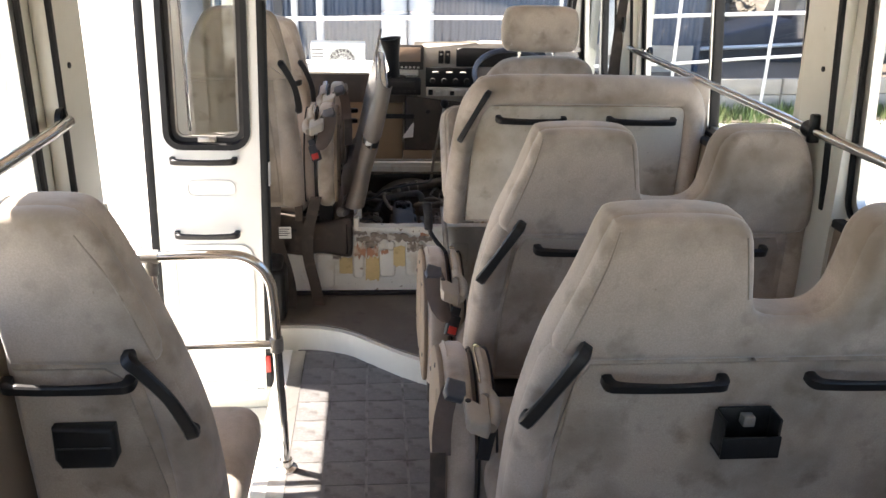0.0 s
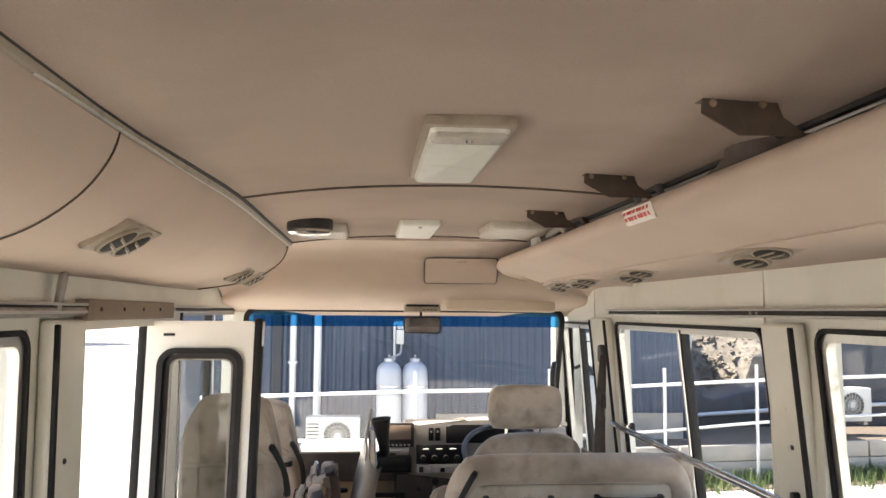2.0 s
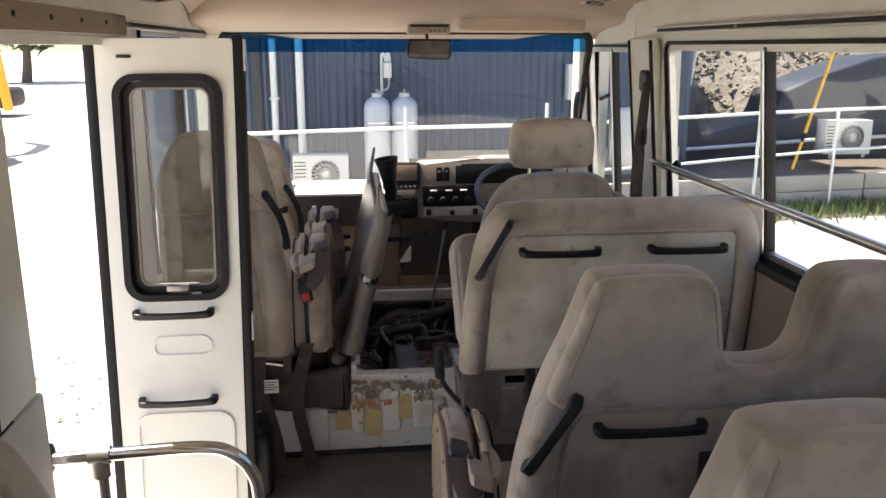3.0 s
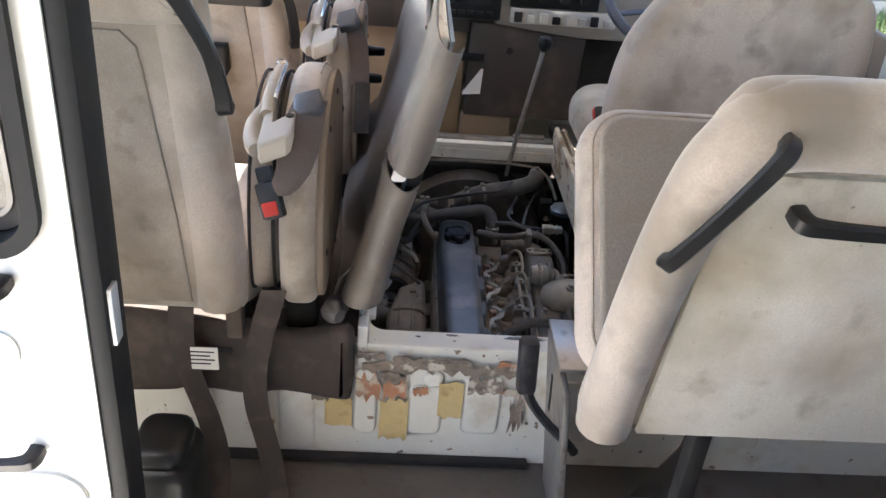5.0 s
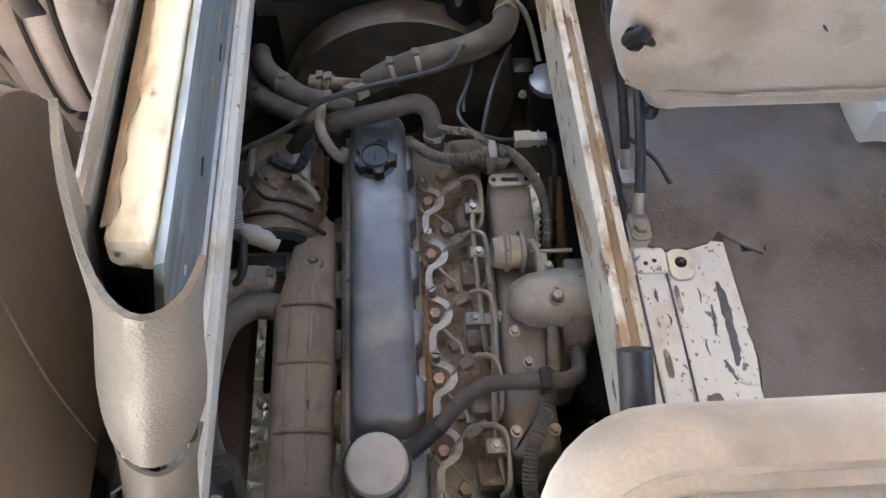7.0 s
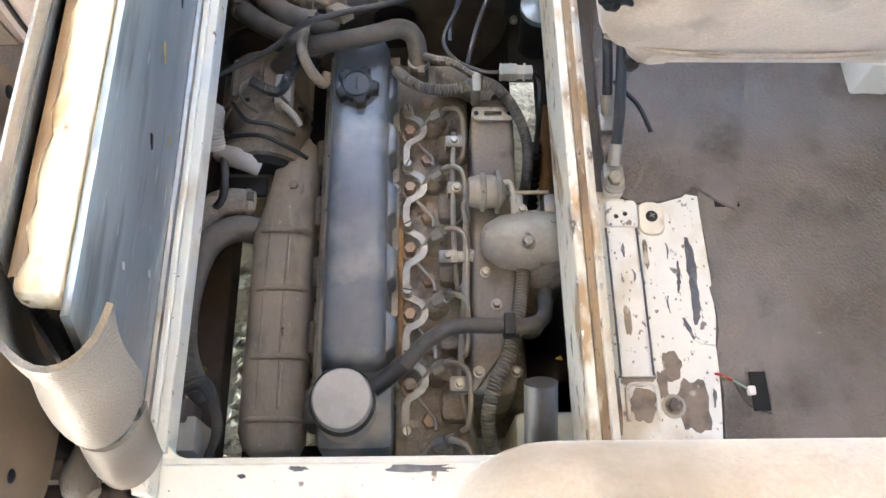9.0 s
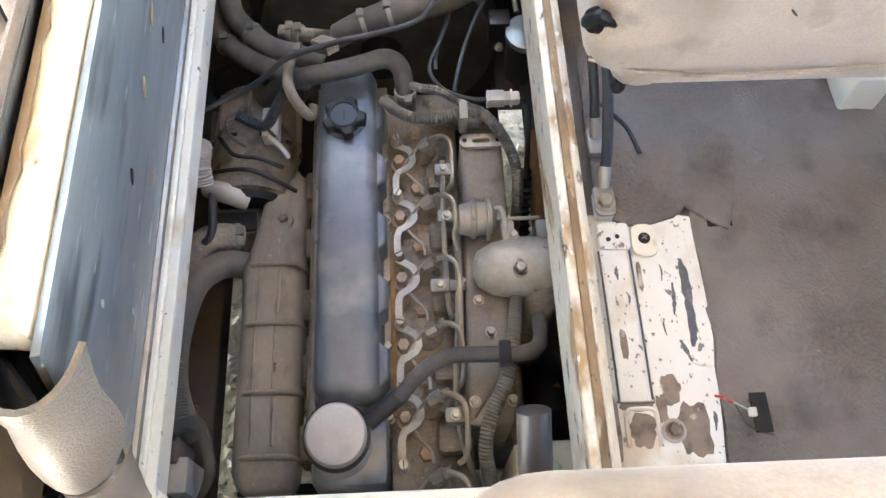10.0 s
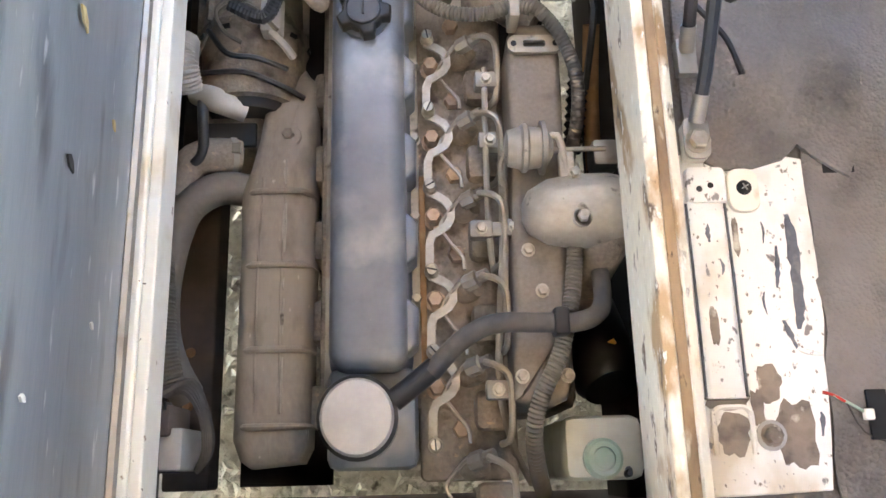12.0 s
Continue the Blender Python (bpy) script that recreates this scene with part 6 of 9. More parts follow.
def sleeve(bottom, top, sweep, n=14, m=16):
    """A curl of vinyl round the lid's rear edge; bottom and top: heights from its left to its right edge."""
    grid = lambda line, f: float(np.interp(f, np.linspace(0, 1, len(line)), line))
    rows = []
    for k in range(m):
        f = k / (m - 1)
        a = radians(180 + sweep * f)
        row = []
        for j in range(n):
            z = grid(bottom, f) + (grid(top, f) - grid(bottom, f)) * j / (n - 1)
            w = 0.038 + 0.003 * math.sin(z * 20)
            row.append((LX(z) - 0.012 + w * math.cos(a), LY0 + 0.030 + 0.058 * math.sin(a) + 0.003 * math.sin(31 * z + 4 * f), z))
        rows.append(row)
    return sheet(rows, 0.004)


part("vinyl_sleeve", sleeve((0.702, 0.694, 0.684, 0.676, 0.670, 0.668, 0.672, 0.690), (1.0, 0.965, 0.93, 0.910, 0.899, 0.893, 0.889, 0.893), 160), VINYL, lid, "curled vinyl edge sleeve")
part("vinyl_sleeve", sleeve((0.385, 0.385, 0.385, 0.385, 0.385, 0.385), (0.690, 0.672, 0.654, 0.641, 0.637, 0.645), 166), VINYL, lid, "curled vinyl edge sleeve")
part("white_tag", puff(rrect(0.655, 0.688, -0.014, 0.012, 0.005), lambda u, v, d: (LX(u) - 0.020 + v, LY0 - 0.018 + d + 1.5 * v * v, u), 0.004, 0.0015, 2), PAPER, lid, "white paper tag in the tear")
part("torn_foam", puff(rrect(0.640, 0.690, -0.012, 0.014, 0.008), lambda u, v, d: (LX(u) + 0.008 + v, LY0 - 0.004 + d, u), 0.012, 0.005, 2), RUBBER, lid, "black torn foam inside the sleeve")
part("vinyl_curl", tube([(-0.345, 3.29, 0.372), (-0.36, 3.31, 0.37), (-0.35, 3.36, 0.36), (-0.34, 3.45, 0.345)], [0.014, 0.024, 0.022, 0.015], 10, 4), VINYLSHADE, lid)
part("lid_cup", lathe([(0.022, -0.12), (0.027, -0.06), (0.036, 0.0), (0.047, 0.045), (0.050, 0.056), (0.044, 0.056), (0.034, 0.01)], (-0.140, 3.86, 0.965), seg=20, m=pose(0, 0, 0, 4, -8, 0)), BLACK, lid, "black plastic funnel on the lid edge")
part("cup_stem", tube([(LX(0.80) + 0.002, 3.86, 0.80), (LX(0.85) + 0.012, 3.86, 0.84), (-0.136, 3.86, 0.87)], 0.014, 10, 4), BLACK, lid)
part("lid_peak", prism([(3.95, 0.90), (4.20, 0.90), (4.17, 1.03), (4.10, 1.00)], lambda u, v, d: (LX(v) - 0.055 + d, u, v), 0.012, bev=0.003), VINYL, lid)

# brown mat rolled over the deck edge and hanging belts
single("rolled_mat", puff([tuple(q[:2]) for q in soft([(-0.92, 0.20, 0), (-0.70, 0.188, 0), (-0.62, 0.20, 0), (-0.52, 0.188, 0), (-0.45, 0.20, 0), (-0.34, 0.182, 0), (-0.318, 0.20, 0), (-0.316, 0.30, 0), (-0.33, 0.355, 0), (-0.45, 0.335, 0), (-0.6, 0.372, 0), (-0.92, 0.374, 0)], 3, True)], lambda u, v, d: (u, 3.258 + d, v), 0.055, 0.024, 4), WEBBING, "brown carpet mat folded over the deck edge", "floor mat")
for x0, pts in ((-0.60, [(3.238, 0.50), (3.232, 0.30), (3.230, 0.16), (3.20, 0.06), (3.14, 0.006)]), (-0.47, [(3.238, 0.46), (3.232, 0.30), (3.225, 0.20), (3.22, 0.10), (3.17, 0.006)])):
    b = thing("hanging_belt", (x0, 3.2, 0.0), "brown webbing belt hanging to the floor", "seat belt", "hanging belts")
    wob = 0.03
    part("webbing", sheet([[(x0 + a + wob * math.sin(z * 9 + x0 * 8), y, z) for a in (-0.023, 0.023)] for y, z in [(q[0], q[1]) for q in soft([(p[0], p[1], 0) for p in pts], 4)]], 0.002), WEBBING, b)
    if x0 < -0.55:
        part("tag", boxed(x0 - 0.024 + 0.01, x0 + 0.026 + 0.01, 3.222, 3.226, 0.285, 0.335, bev=0.001), PAPER, b, "white unreadable label")
        for k in range(4):
            part("print_bar", boxed(x0 - 0.016, x0 + 0.03 - 0.008 * (k % 2), 3.2212, 3.2216, 0.325 - 0.009 * k, 0.328 - 0.009 * k), BLACK, b)
single("belt_bracket", boxed(-0.545, -0.515, 3.22, 3.25, 0.36, 0.50, bev=0.005), RAILBROWN, "small dark steel belt bracket below the seat", "bracket")
bn = thing("floor_box", (-0.625, 3.08, 0.001), "black plastic housing on the floor by the door", "housing")
part("shell", puff(rrect(-0.69, -0.575, 0.002, 0.225, 0.03), XZ(3.01), 0.14, 0.02, 4), BLACK, bn)
part("top_cap", puff(rrect(-0.68, -0.585, 3.02, 3.14, 0.03), XY(0.215), 0.045, 0.02, 3), BLACK, bn)

# ---- door folded inward ----
door = thing("door_1", (-0.80, 2.86, -0.24), "white painted folding door standing open with window", "door")
tagged(door, kind="structure")
DX0, DX1, DZ0, DZ1, DY = -1.005, -0.612, -0.24, 1.487, 2.84
win_o = rrect(-0.935, -0.665, 0.765, 1.385, 0.05, 6)
out_o = rrect(DX0 + 0.02, DX1 - 0.012, DZ0, DZ1, 0.012, 6)
part("panel", ring_slab(out_o, win_o, XZ(DY), 0.035), DOORPAINT, door)
part("window_seal", ring_slab(rrect(-0.945, -0.655, 0.755, 1.395, 0.06, 6), rrect(-0.926, -0.674, 0.774, 1.376, 0.045, 6), XZ(DY - 0.012), 0.055), RUBBER, door)
part("window_frame", ring_slab(rrect(-0.924, -0.676, 0.776, 1.374, 0.044, 6), rrect(-0.906, -0.694, 0.794, 1.356, 0.03, 6), XZ(DY + 0.020), 0.014), DARKTRIM, door, "dark inner sash of the door window")
part("window_bead", ring_slab(rrect(-0.907, -0.693, 0.793, 1.357, 0.031, 6), rrect(-0.901, -0.699, 0.799, 1.351, 0.026, 6), XZ(DY + 0.017), 0.012), GASKET, door)
pn = part("pane", prism(rrect(-0.905, -0.695, 0.795, 1.355, 0.03, 6), XZ(DY + 0.022), 0.005), GLASS, door)
pn.visible_shadow = False
part("window_latch", boxed(-0.83, -0.77, DY - 0.01, DY + 0.01, 0.783, 0.80, bev=0.003), STEEL, door)
part("edge_seal", boxed(DX0 - 0.01, DX0 + 0.02, DY - 0.004, DY + 0.04, DZ0, DZ1, bev=0.008), RUBBER, door)
part("edge_seal", boxed(DX1 - 0.014, DX1 + 0.014, DY + 0.002, DY + 0.07, DZ0 + 0.05, DZ1 + 0.01, bev=0.008), RUBBER, door)
for z in (0.62, 1.40):
    part("hinge", boxed(DX1 + 0.012, DX1 + 0.020, DY + 0.01, DY + 0.034, z, z + 0.085, bev=0.002), GALV, door, "bright hinge plate")
for z in (0.723, 0.452):
    grab((-0.925 + 0.012, DY, z), (-0.715, DY, z), (0, -0.03, -0.006), door, 0.010)
grab((-0.92, DY, 1.44), (-0.90, DY, 1.44), (0, -0.004, 0), door, 0.004, name="screw_cover")
part("emboss", ring_slab(rrect(-0.880, -0.710, 0.582, 0.646, 0.03, 6), rrect(-0.873, -0.717, 0.589, 0.639, 0.022, 6), XZ(DY - 0.004), 0.006), DOORPAINT, door)
part("emboss", ring_slab(rrect(-0.945, -0.655, -0.17, 0.405, 0.05, 6), rrect(-0.932, -0.668, -0.157, 0.392, 0.04, 6), XZ(DY - 0.006), 0.008), DOORPAINT, door)
part("foot_tab", boxed(-0.66, -0.63, DY - 0.012, DY, -0.235, -0.19, bev=0.004), DOORPAINT, door)
part("reflector", boxed(-0.625, -0.605, DY - 0.004, DY + 0.01, -0.12, -0.05, bev=0.003), RED, door)
# the open leaf leans inward at the top
for ob in door.children_recursive:
    for v in ob.data.vertices:
        v.co.x += 0.026 * (v.co.z + ROOT[door].z - 0.60)
dm = thing("door_gear", (-0.9, 2.5, 1.5), "brown painted door gear bar over the opening", "door gear")
part("bar", boxed(-0.935, -0.90, 2.06, 2.95, 1.495, 1.55, bev=0.004), BACKING, dm)
for y in (2.15, 2.35, 2.55, 2.75):
    part("bolt", lathe([(0.006, 0), (0.005, 0.004)], (-0.90, y, 1.525), axis="x", seg=8), DARKTRIM, dm)
part("lever", prism([(1.86, 1.52), (1.885, 1.515), (1.925, 1.60), (1.91, 1.615), (1.89, 1.605)], YZ(-0.915), 0.012, bev=0.003), STEEL, dm)
part("rod", tube([(-0.915, 1.2, 1.515), (-0.915, 2.06, 1.52)], 0.012, 8, 1), STEEL, dm)

# rails
def rail(name, pts, r, label, n=6):
    t = thing(name, pts[len(pts) // 2], label, "grab rail")
    part("tube", tube(pts, r, 12, n), CHROME, t)
    return t


rr = rail("window_rail", [(0.915, -1.2, 1.016), (0.915, 1.0, 1.016), (0.915, 3.50, 1.016), (0.945, 3.53, 1.016)], 0.0135, "worn chrome rail across the side windows", 3)
part("clamp", lathe([(0.022, -0.022), (0.024, 0.0), (0.022, 0.022)], (0.916, 2.055, 1.016), axis="y", seg=14), BLACK, rr, "black rail clamp")
part("clamp_foot", boxed(0.898, 0.938, 2.03, 2.05, 0.985, 1.06, bev=0.005), BLACK, rr)
part("socket", lathe([(0.024, 0), (0.024, 0.012)], (0.955, 3.53, 1.016), axis="x", seg=14), BLACK, rr)
lr = rail("window_rail", [(-0.885, -1.2, 1.068), (-0.885, 0.6, 1.068), (-0.882, 1.73, 1.068), (-0.90, 1.85, 1.068)], 0.0135, "worn chrome rail across the rear side window", 3)
part("socket", lathe([(0.028, 0), (0.028, 0.012)], (-0.91, 1.855, 1.068), axis="x", seg=14), BLACK, lr)
pr = rail("door_rail", [(-0.93, 2.14, 0.632), (-0.80, 2.15, 0.632), (-0.63, 2.16, 0.632), (-0.565, 2.165, 0.612), (-0.525, 2.17, 0.56), (-0.513, 2.175, 0.48), (-0.508, 2.185, 0.2), (-0.503, 2.195, FLOOR_Z + 0.002)], 0.0145, "worn chrome safety rail beside the entry", 5)
part("crossbar", tube([(-0.84, 2.17, 0.345), (-0.51, 2.18, 0.345)], 0.0125, 12, 1), CHROME, pr)
part("second_post", tube([(-0.833, 2.15, 0.632), (-0.833, 2.16, 0.2), (-0.833, 2.165, -0.35)], 0.0125, 12, 1), CHROME, pr)
for q in ((-0.833, 2.15, 0.632), (-0.511, 2.18, 0.345), (-0.833, 2.165, 0.345)):
    part("tee", lathe([(0.019, -0.022), (0.020, 0.0), (0.019, 0.022)], q, axis="x" if q[2] > 0.6 else "z", seg=14), STEEL, pr)
part("tee_leg", lathe([(0.018, -0.05), (0.018, 0.0)], (-0.833, 2.15, 0.632), seg=14), STEEL, pr)
part("base_flange", lathe([(0.034, 0), (0.034, 0.006), (0.02, 0.012), (0.02, 0.035)], (-0.503, 2.195, FLOOR_Z + 0.0015), seg=16), CHROME, pr)
part("wall_flange", lathe([(0.034, 0), (0.034, 0.006), (0.02, 0.012)], (-0.935, 2.14, 0.632), axis="x", seg=16), BLACK, pr)

# driver's belt on the pillar
db = thing("driver_belt", (0.885, 3.72, 0.8), "brown shoulder belt hanging from the pillar", "seat belt")
part("webbing", sheet([[(x + a, 3.69 + 0.2 * a, z) for a in (-w, 0.0, w)] for x, z, w in ((0.862, 0.70, 0.026), (0.858, 0.95, 0.027), (0.864, 1.10, 0.024), (0.872, 1.24, 0.020), (0.878, 1.33, 0.015))], 0.003), WEBBING, db)
part("top_guide", puff(rrect(3.69, 3.76, 1.29, 1.375, 0.02), YZ(0.868), 0.03, 0.01, 3), BELTBOX, db)
part("tongue", boxed(0.872, 0.884, 3.66, 3.73, 1.085, 1.15, bev=0.005), BELTBOX, db)
part("tongue_plate", boxed(0.876, 0.880, 3.672, 3.716, 1.05, 1.09, bev=0.002), CHROME, db)

# ---- ceiling fittings ----
def vent(at, m, label, n=2):
    v = thing("air_vent", at, label, "air vent", "ceiling air vents")
    T = Matrix.Translation(at) @ m
    part("plate", turned_box((0.100, 0.235, 0.012), T @ pose(0, 0, -0.001), 0.004), DUCTVENT, v)
    for k in range(n):
        y0 = -0.047 + 0.094 * k
        d = part("nozzle", lathe([(0.045, 0.0), (0.045, -0.008), (0.042, -0.011), (0.037, -0.009)], T @ Vector((0, y0, -0.004)), seg=20, m=m.to_3x3().to_4x4()), DUCTVENT, v)
        part("throat", lathe([(0.038, -0.0095), (0.036, -0.0105), (0.002, -0.0106)], T @ Vector((0, y0, -0.004)), seg=20, m=m.to_3x3().to_4x4()), BAYDARK, d)
        for j in (-0.014, 0.008):
            part("fin", turned_box((0.003, 0.060, 0.008), T @ pose(j, y0, -0.016, 0, 35, 12)), DUCTVENT, d)
    return v


for x, y, z, rx, ry in ((-0.715, 0.78, 1.663, 0, -28), (-0.690, 1.60, 1.664, 0, -30), (-0.69, 3.08, 1.660, 0, -29), (-0.69, 3.40, 1.658, 0, -29), (0.668, 1.71, 1.660, -9, 9), (0.69, 2.64, 1.659, -9, 9), (0.70, 3.36, 1.658, -9, 9), (0.715, 3.84, 1.656, -9, 9)):
    vent((x, y, z), pose(0, 0, 0, rx, ry, 0), "brown plastic twin air vent")
cl = thing("ceiling_light", (-0.045, 1.50, 1.853), "rectangular ceiling light with frosted ribbed lens", "ceiling light")
part("frame", boxed(-0.121, 0.027, 1.217, 1.743, 1.818, 1.845, bev=0.004), DUCTVENT, cl)
part("lens", puff(rrect(-0.112, 0.018, 1.23, 1.73, 0.012), XY(1.806), 0.034, 0.012, 3), LENS, cl, "frosted ribbed plastic lens")
part("lens_end", puff(rrect(-0.110, 0.016, 1.232, 1.30, 0.012), XY(1.8035), 0.02, 0.008, 3), DIMPLE, cl, "dimpled clear end of the lens")
part("lens_screw", lathe([(0.006, 0), (0.005, -0.004)], (-0.047, 1.262, 1.8035), seg=10), STEEL, cl)
c2 = thing("ceiling_light", (-0.07, 2.95, 1.853), "small flat ceiling light with pale lens", "ceiling light")
part("lens", puff(rrect(-0.107, 0.034, 2.71, 3.21, 0.012), XY(1.815), 0.03, 0.01, 3), LENS, c2)
part("lens_screw", lathe([(0.008, 0), (0.006, -0.005)], (-0.036, 2.745, 1.815), seg=10), STEEL, c2)
c3 = thing("reading_lamp", (-0.42, 2.75, 1.835), "round chrome lamp below the ceiling", "ceiling light")
part("plate", puff(rrect(-0.475, -0.285, 2.78, 3.06, 0.03), XY(1.795), 0.04, 0.016, 3), DIMPLE, c3, "grey brown translucent lamp housing")
part("shell", lathe([(0.066, 0.0), (0.075, -0.010), (0.076, -0.040), (0.070, -0.046), (0.064, -0.044)], (-0.405, 2.66, 1.832), seg=28), DARKTRIM, c3)
part("rim", lathe([(0.072, -0.044), (0.073, -0.051), (0.066, -0.056), (0.060, -0.052)], (-0.405, 2.66, 1.832), seg=28), CHROME, c3, "bright chrome rim")
part("lens", lathe([(0.062, -0.050), (0.050, -0.058), (0.028, -0.062), (0.012, -0.060), (0.003, -0.059)], (-0.405, 2.66, 1.832), seg=18), REFLECTOR, c3, "bright faceted lamp glass")
c4 = thing("ceiling_grille", (0.22, 2.95, 1.85), "long translucent lamp cover on the ceiling", "ceiling light")
part("grille", puff(rrect(0.195, 0.405, 2.66, 3.02, 0.03), XY(1.80), 0.045, 0.018, 3), DIMPLE, c4, "translucent grey brown moulded lamp cover")
hb = thing("overhead_locker", (0.245, 4.10, 1.66), "closed overhead locker flap with recessed latch", "locker")
fl = lambda u, v, d: (u, float(np.interp(v, [1.60, 1.66, 1.76, 1.81], [4.19, 4.112, 4.098, 4.06])) - 0.034 + d, v)
part("flap", puff(rrect(0.070, 0.438, 1.668, 1.793, 0.015), fl, 0.03, 0.004, 2), COVING, hb)
part("gap", ring_slab(rrect(0.0678, 0.4402, 1.6658, 1.7952, 0.016), rrect(0.0693, 0.4387, 1.667, 1.794, 0.015), lambda u, v, d: fl(u, v, d - 0.0025), 0.03), DARKTRIM, hb)
part("latch_pocket", puff(rrect(0.224, 0.286, 1.731, 1.781, 0.005), lambda u, v, d: fl(u, v, d - 0.0035), 0.012, 0.002, 2), RAILBROWN, hb)
part("latch", puff(rrect(0.227, 0.283, 1.742, 1.778, 0.006), lambda u, v, d: fl(u, v, d - 0.006), 0.012, 0.003, 2), DUCTVENT, hb)
vs = thing("sun_visor", (0.48, 4.36, 1.53), "cream padded sun visor folded up", "sun visor")
part("pad", puff(rrect(0.188, 0.766, 1.530, 1.604, 0.022), lambda u, v, d: (u, 4.165 + d + 0.35 * (v - 1.53), v - 0.012 * (u - 0.188)), 0.030, 0.012, 3), VISOR, vs)
part("arm", tube([(0.77, 4.30, 1.55), (0.84, 4.36, 1.585)], 0.006, 8, 1), BLACK, vs)
mr = thing("rear_mirror", (0.075, 4.36, 1.41), "interior mirror below a black clock unit", "mirror")
part("clock_unit", boxed(-0.022, 0.170, 4.28, 4.40, 1.521, 1.605, bev=0.008), DUCTVENT, mr, "brown clock housing")
part("clock_face", boxed(-0.012, 0.159, 4.276, 4.282, 1.550, 1.597, bev=0.002), BLACK, mr)
for k in range(4):
    part("clock_key", boxed(0.075 + 0.02 * k, 0.087 + 0.02 * k, 4.277, 4.281, 1.531, 1.537, bev=0.001), BROWNDASH, mr)
part("stem", tube([(0.07, 4.37, 1.53), (0.072, 4.35, 1.48)], 0.007, 8, 1), BLACK, mr)
part("shell", puff([(-0.02, 1.408), (0.17, 1.405), (0.182, 1.43), (0.170, 1.498), (-0.015, 1.50), (-0.028, 1.46)], XZ(4.310), 0.03, 0.008, 3), BLACK, mr)
part("glass", prism(rrect(-0.017, 0.166, 1.413, 1.490, 0.012), lambda u, v, d: (u, 4.296 + d - 0.25 * (v - 1.45), v), 0.003), MIRROR, mr, "silvered mirror glass")

# rack clutter
single("rack_bag", puff([tuple(q[:2]) for q in soft([(0.0, 0.0, 0), (0.25, -0.01, 0), (0.46, 0.0, 0), (0.46, 0.05, 0), (0.33, 0.088, 0), (0.20, 0.095, 0), (0.08, 0.070, 0), (0.0, 0.035, 0)], 4, True)], lambda u, v, d: (0.452 + d + 0.02 * math.sin(u * 20), 1.13 + u * 0.9, 1.756 + v * 0.93 + 0.004 * math.sin(u * 47)), 0.10, 0.024, 4), BELTCLOTH, "crumpled grey brown cloth bag lying on the luggage rack", "bag")
single("strap_loop", tube([(0.475, 1.78, 1.756), (0.462, 1.78, 1.81), (0.456, 1.82, 1.838), (0.456, 1.90, 1.838), (0.462, 1.94, 1.81), (0.475, 1.94, 1.757)], 0.022, 8, 5, flat=0.25), HOSEBLACK, "black strap loop on the luggage rack", "strap")
single("rack_cable", tube([(0.47, 2.40, 1.768), (0.455, 2.46, 1.822), (0.45, 2.54, 1.828), (0.455, 2.62, 1.82), (0.47, 2.70, 1.768)], 0.013, 8, 5), BELTCLOTH, "coiled cable on the luggage rack", "cable")
single("rack_cloth", puff([tuple(q[:2]) for q in soft([(0.0, 0.0, 0), (0.30, 0.0, 0), (0.30, 0.06, 0), (0.15, 0.068, 0), (0.02, 0.05, 0)], 4, True)], lambda u, v, d: (0.455 + d, 2.78 + u, 1.756 + v), 0.10, 0.02, 3), BELTCLOTH, "dark folded cloth on the luggage rack", "cloth")
single("rack_carton", boxed(0.452, 0.56, 3.14, 3.26, 1.755, 1.828, bev=0.002), PAPER, "small white carton on the luggage rack", "carton")
single("rack_tube", tube([(0.47, 2.66, 1.774), (0.455, 2.70, 1.815), (0.455, 2.76, 1.82), (0.47, 2.98, 1.812)], 0.016, 12, 4), GREYDASH, "grey rolled tube on the luggage rack", "tube")

# ---- dashboard ----
da = thing("dashboard", (0, 4.6, 0.30), "grey and brown dashboard with switches and radio", "dashboard")
part("top_shelf", sheet([[(-0.93, y, z), (-0.3, y, z), (0.02, y, z)] for y, z in ((4.49, 0.765), (4.52, 0.79), (4.86, 0.775))], 0.02), DOORPAINT, da, "sunlit white dash shelf")
part("glove_panel", boxed(-0.93, -0.05, 4.50, 4.58, 0.60, 0.765, bev=0.012), BROWNDASH, da)
part("kick_panel", boxed(-0.93, -0.06, 4.535, 4.58, 0.185, 0.60, bev=0.006), TAN, da)
part("lower_kick_panel", boxed(-0.058, 0.105, 4.508, 4.56, 0.185, 0.335, bev=0.006), TAN, da)
part("centre_console", puff([(-0.05, 0.335), (0.30, 0.335), (0.31, 0.60), (-0.05, 0.64)], XZ(4.50), 0.08, 0.012, 3), BROWNDASH, da)
part("lower_right", boxed(0.30, 0.92, 4.60, 4.66, 0.305, 0.62, bev=0.008), DARKTRIM, da)
part("hood", prism([(0.02, 0.60), (0.02, 0.895), (0.06, 0.91), (0.34, 0.915), (0.36, 0.93), (0.75, 0.93), (0.90, 0.88), (0.92, 0.60)], XZ(4.515), 0.10, bev=0.012), GREYDASH, da)
part("binnacle", prism([(0.225, 0.80), (0.225, 0.895), (0.26, 0.90), (0.70, 0.90), (0.75, 0.80)], XZ(4.506), 0.02, bev=0.006), BLACK, da)
part("dash_top", sheet([[(0.0, y, z), (0.5, y, z + 0.01), (0.93, y, z - 0.02)] for y, z in ((4.60, 0.918), (4.70, 0.90), (4.86, 0.80))], 0.02), GREYDASH, da)
sw = part("switch_panel", boxed(0.06, 0.33, 4.494, 4.512, 0.692, 0.795, bev=0.004), BLACK, da)
